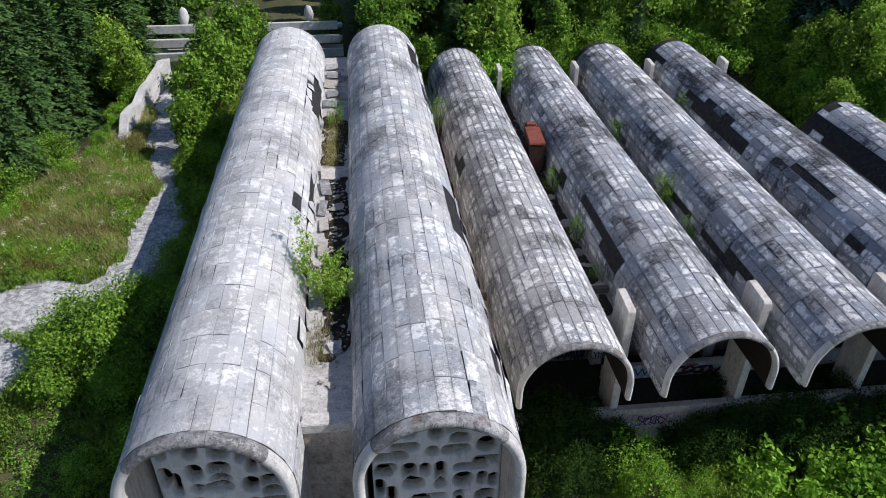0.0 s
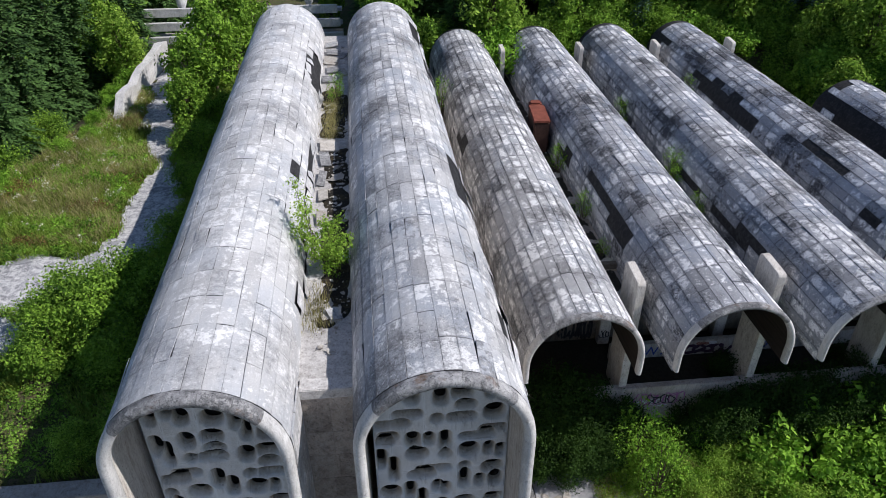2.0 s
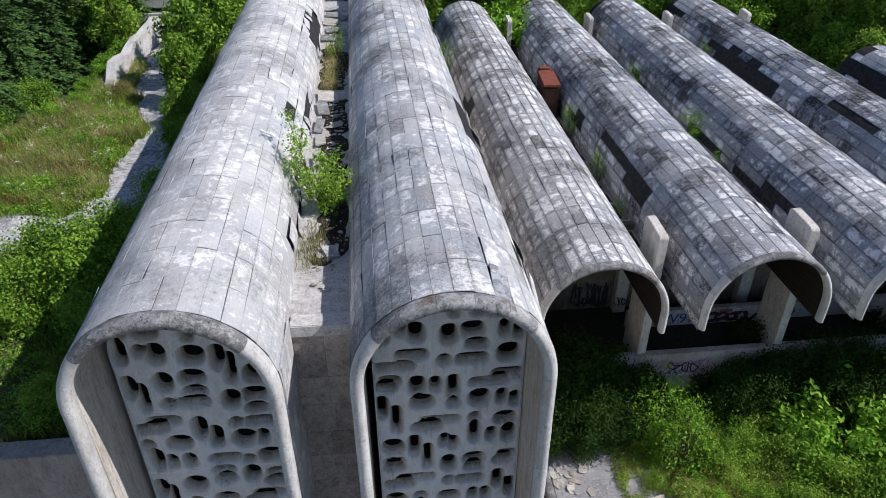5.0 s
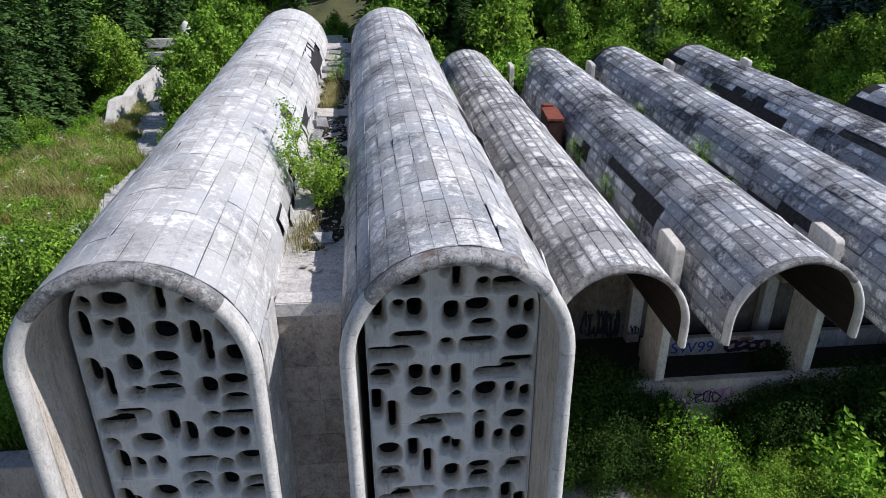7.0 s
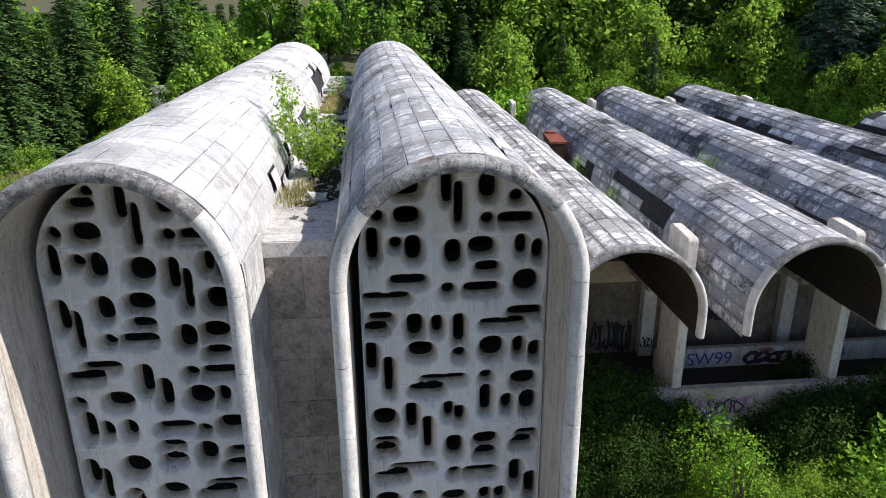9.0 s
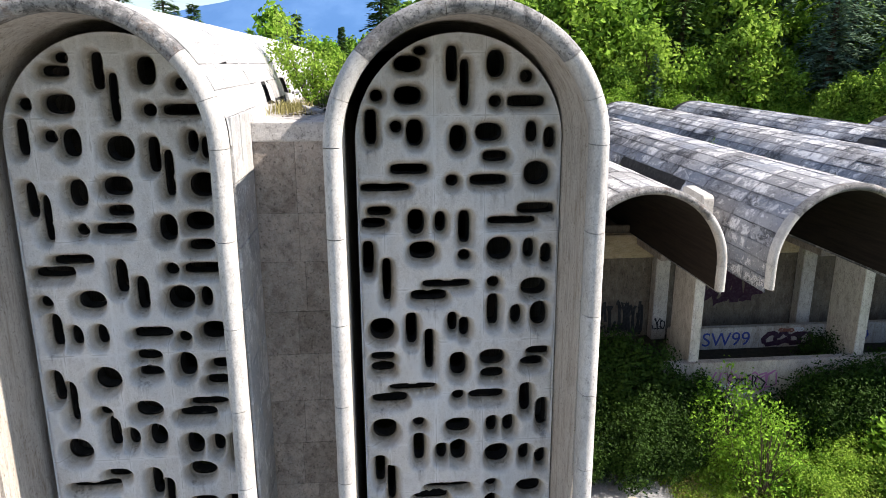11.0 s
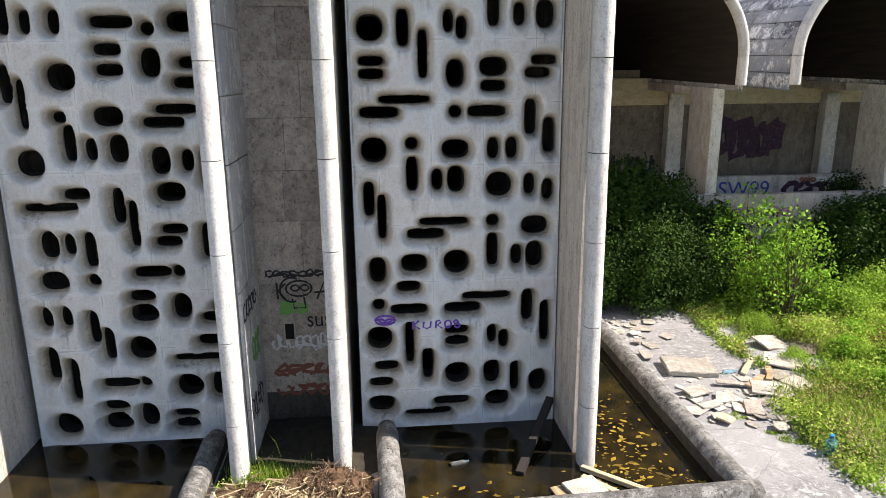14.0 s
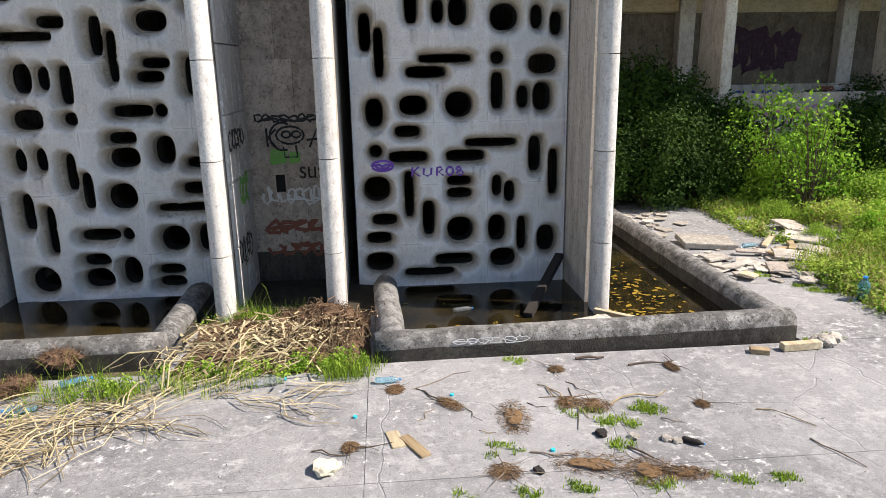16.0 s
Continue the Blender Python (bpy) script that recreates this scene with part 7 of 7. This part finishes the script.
herb = [(x + weeds3.gauss(0, sx), y + weeds3.gauss(0, 0.09), weeds3.uniform(0.02, 0.16)) for x, y, sx, count in ((-0.85, 8.15, 0.16, 34), (-1.35, 8.1, 0.18, 22), (-2.2, 8.05, 0.3, 30), (-3.2, 7.75, 0.3, 18), (-2.3, 9.7, 0.25, 16), (-1.9, 8.5, 0.3, 10)) for _ in range(count)]
stuff("herbs", leaf_cards(herb, 22, 0.07, 0.026, weeds3), LEAF_SUNNY, "small leafy green herbs round the heap of reeds", "weeds")
stuff("sedge", blades([(-2.2 + g.gauss(0, 0.4), 9.8 + g.gauss(0, 0.1), 0.05) for _ in range(8)] + [(-3.4 + g.gauss(0, 0.3), 7.7 + g.gauss(0, 0.1), 0.0) for _ in range(8)], 14, 0.45, 0.007, 5), GRASS, "thin long blades of sedge by the basins", "grass")

leaves = []
for i in range(230):
    x, y = (g.triangular(2.9, 4.55, 3.6), g.triangular(8.8, 12.5, 9.2)) if i % 3 else (g.uniform(0.0, 4.4), 8.75 + g.expovariate(3))
    leaves.append((x, y, -0.035))
lv, lf = [], []
for x, y, z in leaves:
    w, s = g.random() * 6.3, 0.018 + 0.05 * g.random() ** 2
    o = len(lv)
    lv += [(x + s * math.cos(w + q) * (1.5 if k in (0, 3) else 0.75), y + s * 0.8 * math.sin(w + q) * (1.5 if k in (0, 3) else 0.75), z + 0.004 * (k % 2)) for k, q in enumerate((0, 0.9, 1.9, 3.1, 4.3, 5.3))]
    lf.append(tuple(range(o, o + 6)))
stuff("fallen_leaves", (lv, lf), FALLEN, "yellow fallen leaves floating in the basin", "leaves")


crumbs = random.Random(91)
kv, kf = [], []
for i in range(900):
    x, y = crumbs.uniform(-4.2, 5.0), crumbs.uniform(4.6, 8.1)
    if noise.noise(Vector((x * 0.8, y * 0.8, 4))) < -0.1:
        continue
    r = 0.004 + 0.012 * crumbs.random() ** 3
    w = crumbs.random() * 6.3
    o = len(kv)
    kv += [(x + r * math.cos(w + q), y + r * math.sin(w + q) * 0.8, 0.001) for q in (0, 2.1, 4.2)] + [(x, y, r * 0.8)]
    kf += [(o, o + 1, o + 3), (o + 1, o + 2, o + 3), (o + 2, o, o + 3)]
stuff("crumbs", (kv, kf), RUBBLE, "fine pale crumbs of concrete on the paving", "rubble")


# ---- graffiti ----
def lettering(text, size, material, m, label, squeeze=1.0):
    cu = bpy.data.curves.new("lettering", "FONT")
    cu.body, cu.size, cu.extrude = text, size, 0.002
    cu.materials.append(material)
    ob = new("graffiti", cu)
    ob.matrix_basis = m @ pose(0, 0, 0, 90) @ Matrix.Diagonal((squeeze, 1, 1, 1))
    return tagged(ob, label, "graffiti", "painted tags")


def scrawl(width, high, strokes, r, seed):
    """A sprayed scrawl that cannot be read: loops along a line, standing in the x-z plane."""
    r3 = random.Random(seed)
    pts = []
    for s in range(strokes):
        x = width * (s + 0.5) / strokes
        a0 = r3.random() * 6.3
        for k in range(9):
            w = a0 + k * r3.uniform(0.5, 0.8)
            pts.append((x + width / strokes * 0.75 * math.cos(w) * r3.uniform(0.5, 1), 0.0, high * (0.5 + 0.5 * math.sin(w) * r3.uniform(0.5, 1))))
    v, f = tube(pts, r, 5, True)
    return mesh("scrawl", [Vector((p[0], p[1] * 0.15, p[2])) for p in v], f)


def tag_mark(w, h, strokes, r, seed, material, x, y, z, label, rz=0.0):
    solo("graffiti", scrawl(w, h, strokes, r, seed), material, pose(x, y, z, 0, 0, rz), label, "graffiti", "painted tags")


lettering("SW99", 0.68, INK_BLUE, pose(10.22, 20.615, 2.12), "blue sprayed tag on the low wall")
tag_mark(1.2, 0.6, 4, 0.028, 24, INK, 9.9, 18.265, 1.65, "black sprayed scrawl on the retaining wall")
lettering("sus", 0.42, INK, pose(-1.6, 11.735, 1.72), "black sprayed word on the wall between the halls", 0.8)
tag_mark(2.1, 0.9, 7, 0.028, 3, INK_PINK, 9.4, 18.28, 1.5, "pink sprayed scrawl on the retaining wall")
def painted(lines, r, material, m, label):
    """Sprayed strokes on a wall: each line a run of (across, up)."""
    pieces = [tube([(u, 0.0, v) for u, v in line], r, 6) for line in lines]
    v, f = joined(pieces)
    solo("graffiti", mesh("strokes", [Vector((q[0], q[1] * 0.12, q[2])) for q in v], f), material, m, label, "graffiti", "painted tags")


def loop_of(u, v, ru, rv, a=0.0, b=360.0, n=14):
    return [(u + ru * math.cos(radians(a + (b - a) * k / n)), v + rv * math.sin(radians(a + (b - a) * k / n))) for k in range(n + 1)]


painted([[(0, 0), (0.01, 0.15)], [(0.11, 0.15), (0.015, 0.07), (0.12, 0.0)], [(0.19, 0.13), (0.18, 0.03), (0.24, 0.0), (0.3, 0.03), (0.31, 0.13)], [(0.39, 0.0), (0.4, 0.13), (0.46, 0.14), (0.48, 0.1), (0.42, 0.06), (0.5, 0.0)],
         loop_of(0.6, 0.07, 0.055, 0.065), loop_of(0.74, 0.1, 0.035, 0.035), loop_of(0.76, 0.04, 0.045, 0.04)], 0.017, INK_VIOLET, pose(0.22, 11.27, 1.77), "violet sprayed letters on the screen")
painted([loop_of(0, 0, 0.17, 0.08), [(-0.17, 0.0), (-0.06, 0.02), (0.0, -0.01), (0.07, 0.02), (0.17, 0.0)], loop_of(0, 0.0, 0.11, 0.045, 190, 350)], 0.02, INK_VIOLET, pose(-0.24, 11.27, 1.95), "violet sprayed mouth shape on the screen")
painted([loop_of(0.42, 0.3, 0.22, 0.14), loop_of(0.36, 0.31, 0.07, 0.05), loop_of(0.52, 0.31, 0.07, 0.05), loop_of(0.3, 0.28, 0.2, 0.22, 60, 290), [(0.05, 0.42), (0.06, 0.12)], [(0.2, 0.4), (0.07, 0.27), (0.2, 0.1)], [(0.3, 0.12), (0.32, -0.05), (0.52, -0.05), (0.5, 0.14)], [(0.72, 0.1), (0.86, 0.42), (0.9, 0.1)], [(0.68, 0.22), (0.95, 0.24)]], 0.018, INK, pose(-2.12, 11.737, 2.12), "black sprayed masked head on the wall between the halls")
for k, (u, w, h) in enumerate(((0.0, 0.24, 0.2), (0.3, 0.14, 0.16))):
    painted([[(u, 0.0), (u + 0.02, h), (u + w, h * 0.9), (u + w * 0.9, 0.02), (u, 0.0)], [(u + 0.03, h * 0.3), (u + w * 0.85, h * 0.35)], [(u + 0.03, h * 0.65), (u + w * 0.85, h * 0.68)]], 0.035, INK_GREEN, pose(-2.02, 11.74, 1.98), "bright green sprayed patch on the wall between the halls")
wallhole = thing("wall_box", pose(-1.9, 11.74, 1.48), "small wall box, a black plate painted as its dark hole", "wall box")
part("frame", of(box(0.2, 0.03, 0.34, 0.004, 0.004, 3), "frame"), RAW, wallhole)
# Solid black plate stands in for the shade inside the recess.
part("opening", of(box(0.15, 0.03, 0.28, 0.002, 0.002, 4, (0, -0.006, 0.03)), "opening"), HOLE_SHADE, wallhole)
tag_mark(1.1, 0.14, 8, 0.018, 6, INK, -2.25, 11.735, 2.62, "thin black sprayed scrawl on the wall between the halls")
tag_mark(1.05, 0.34, 8, 0.022, 9, INK_WHITE, -2.2, 11.735, 1.28, "white sprayed scrawl on the wall between the halls")
tag_mark(0.95, 0.26, 4, 0.035, 10, INK_RED, -2.2, 11.738, 0.8, "faded red sprayed letters on the wall between the halls")
tag_mark(0.9, 0.24, 4, 0.03, 11, INK_RED, -2.15, 11.738, 0.42, "faded red sprayed letters on the wall between the halls")
tag_mark(0.9, 0.1, 6, 0.006, 12, INK_WHITE, 0.55, 8.185, 0.18, "white scratched scrawl on the kerb")
tag_mark(2.2, 1.6, 5, 0.17, 13, INK_PLUM, 10.8, 22.05, 2.95, "large plum graffiti on the back wall")
tag_mark(2.0, 0.55, 5, 0.09, 14, INK_PLUM, 12.45, 20.61, 2.0, "plum graffiti on the low wall")
tag_mark(1.5, 1.4, 9, 0.05, 15, INK, 7.2, 22.05, 1.95, "black scrawl on the back wall")
tag_mark(0.9, 0.4, 4, 0.035, 16, INK_BLUE, 15.2, 20.61, 2.1, "blue graffiti on the low wall")
tag_mark(0.42, 0.5, 3, 0.022, 17, INK, 8.95, 21.665, 2.3, "black outline of a cloud on the pillar")
tag_mark(1.0, 0.36, 5, 0.026, 18, INK, -2.356, 10.35, 2.3, "black sprayed scrawl on the hall's flank", 90)
tag_mark(0.6, 0.5, 3, 0.05, 19, INK_GREEN, -2.356, 10.8, 1.45, "green sprayed patch on the hall's flank", 90)
tag_mark(0.9, 0.55, 5, 0.022, 20, INK, -2.356, 10.4, 0.55, "black sprayed scrawl on the hall's flank", 90)
tag_mark(0.5, 0.12, 4, 0.035, 21, INK_RED, 12.9, 20.6, 2.55, "red and white sprayed marks on the low wall")
tag_mark(0.3, 0.14, 3, 0.03, 22, INK_WHITE, 13.45, 20.6, 2.55, "small white sprayed mark on the low wall")
tag_mark(1.3, 0.5, 5, 0.03, 23, INK_WHITE, 9.6, 18.285, 1.5, "white sprayed outline on the retaining wall")
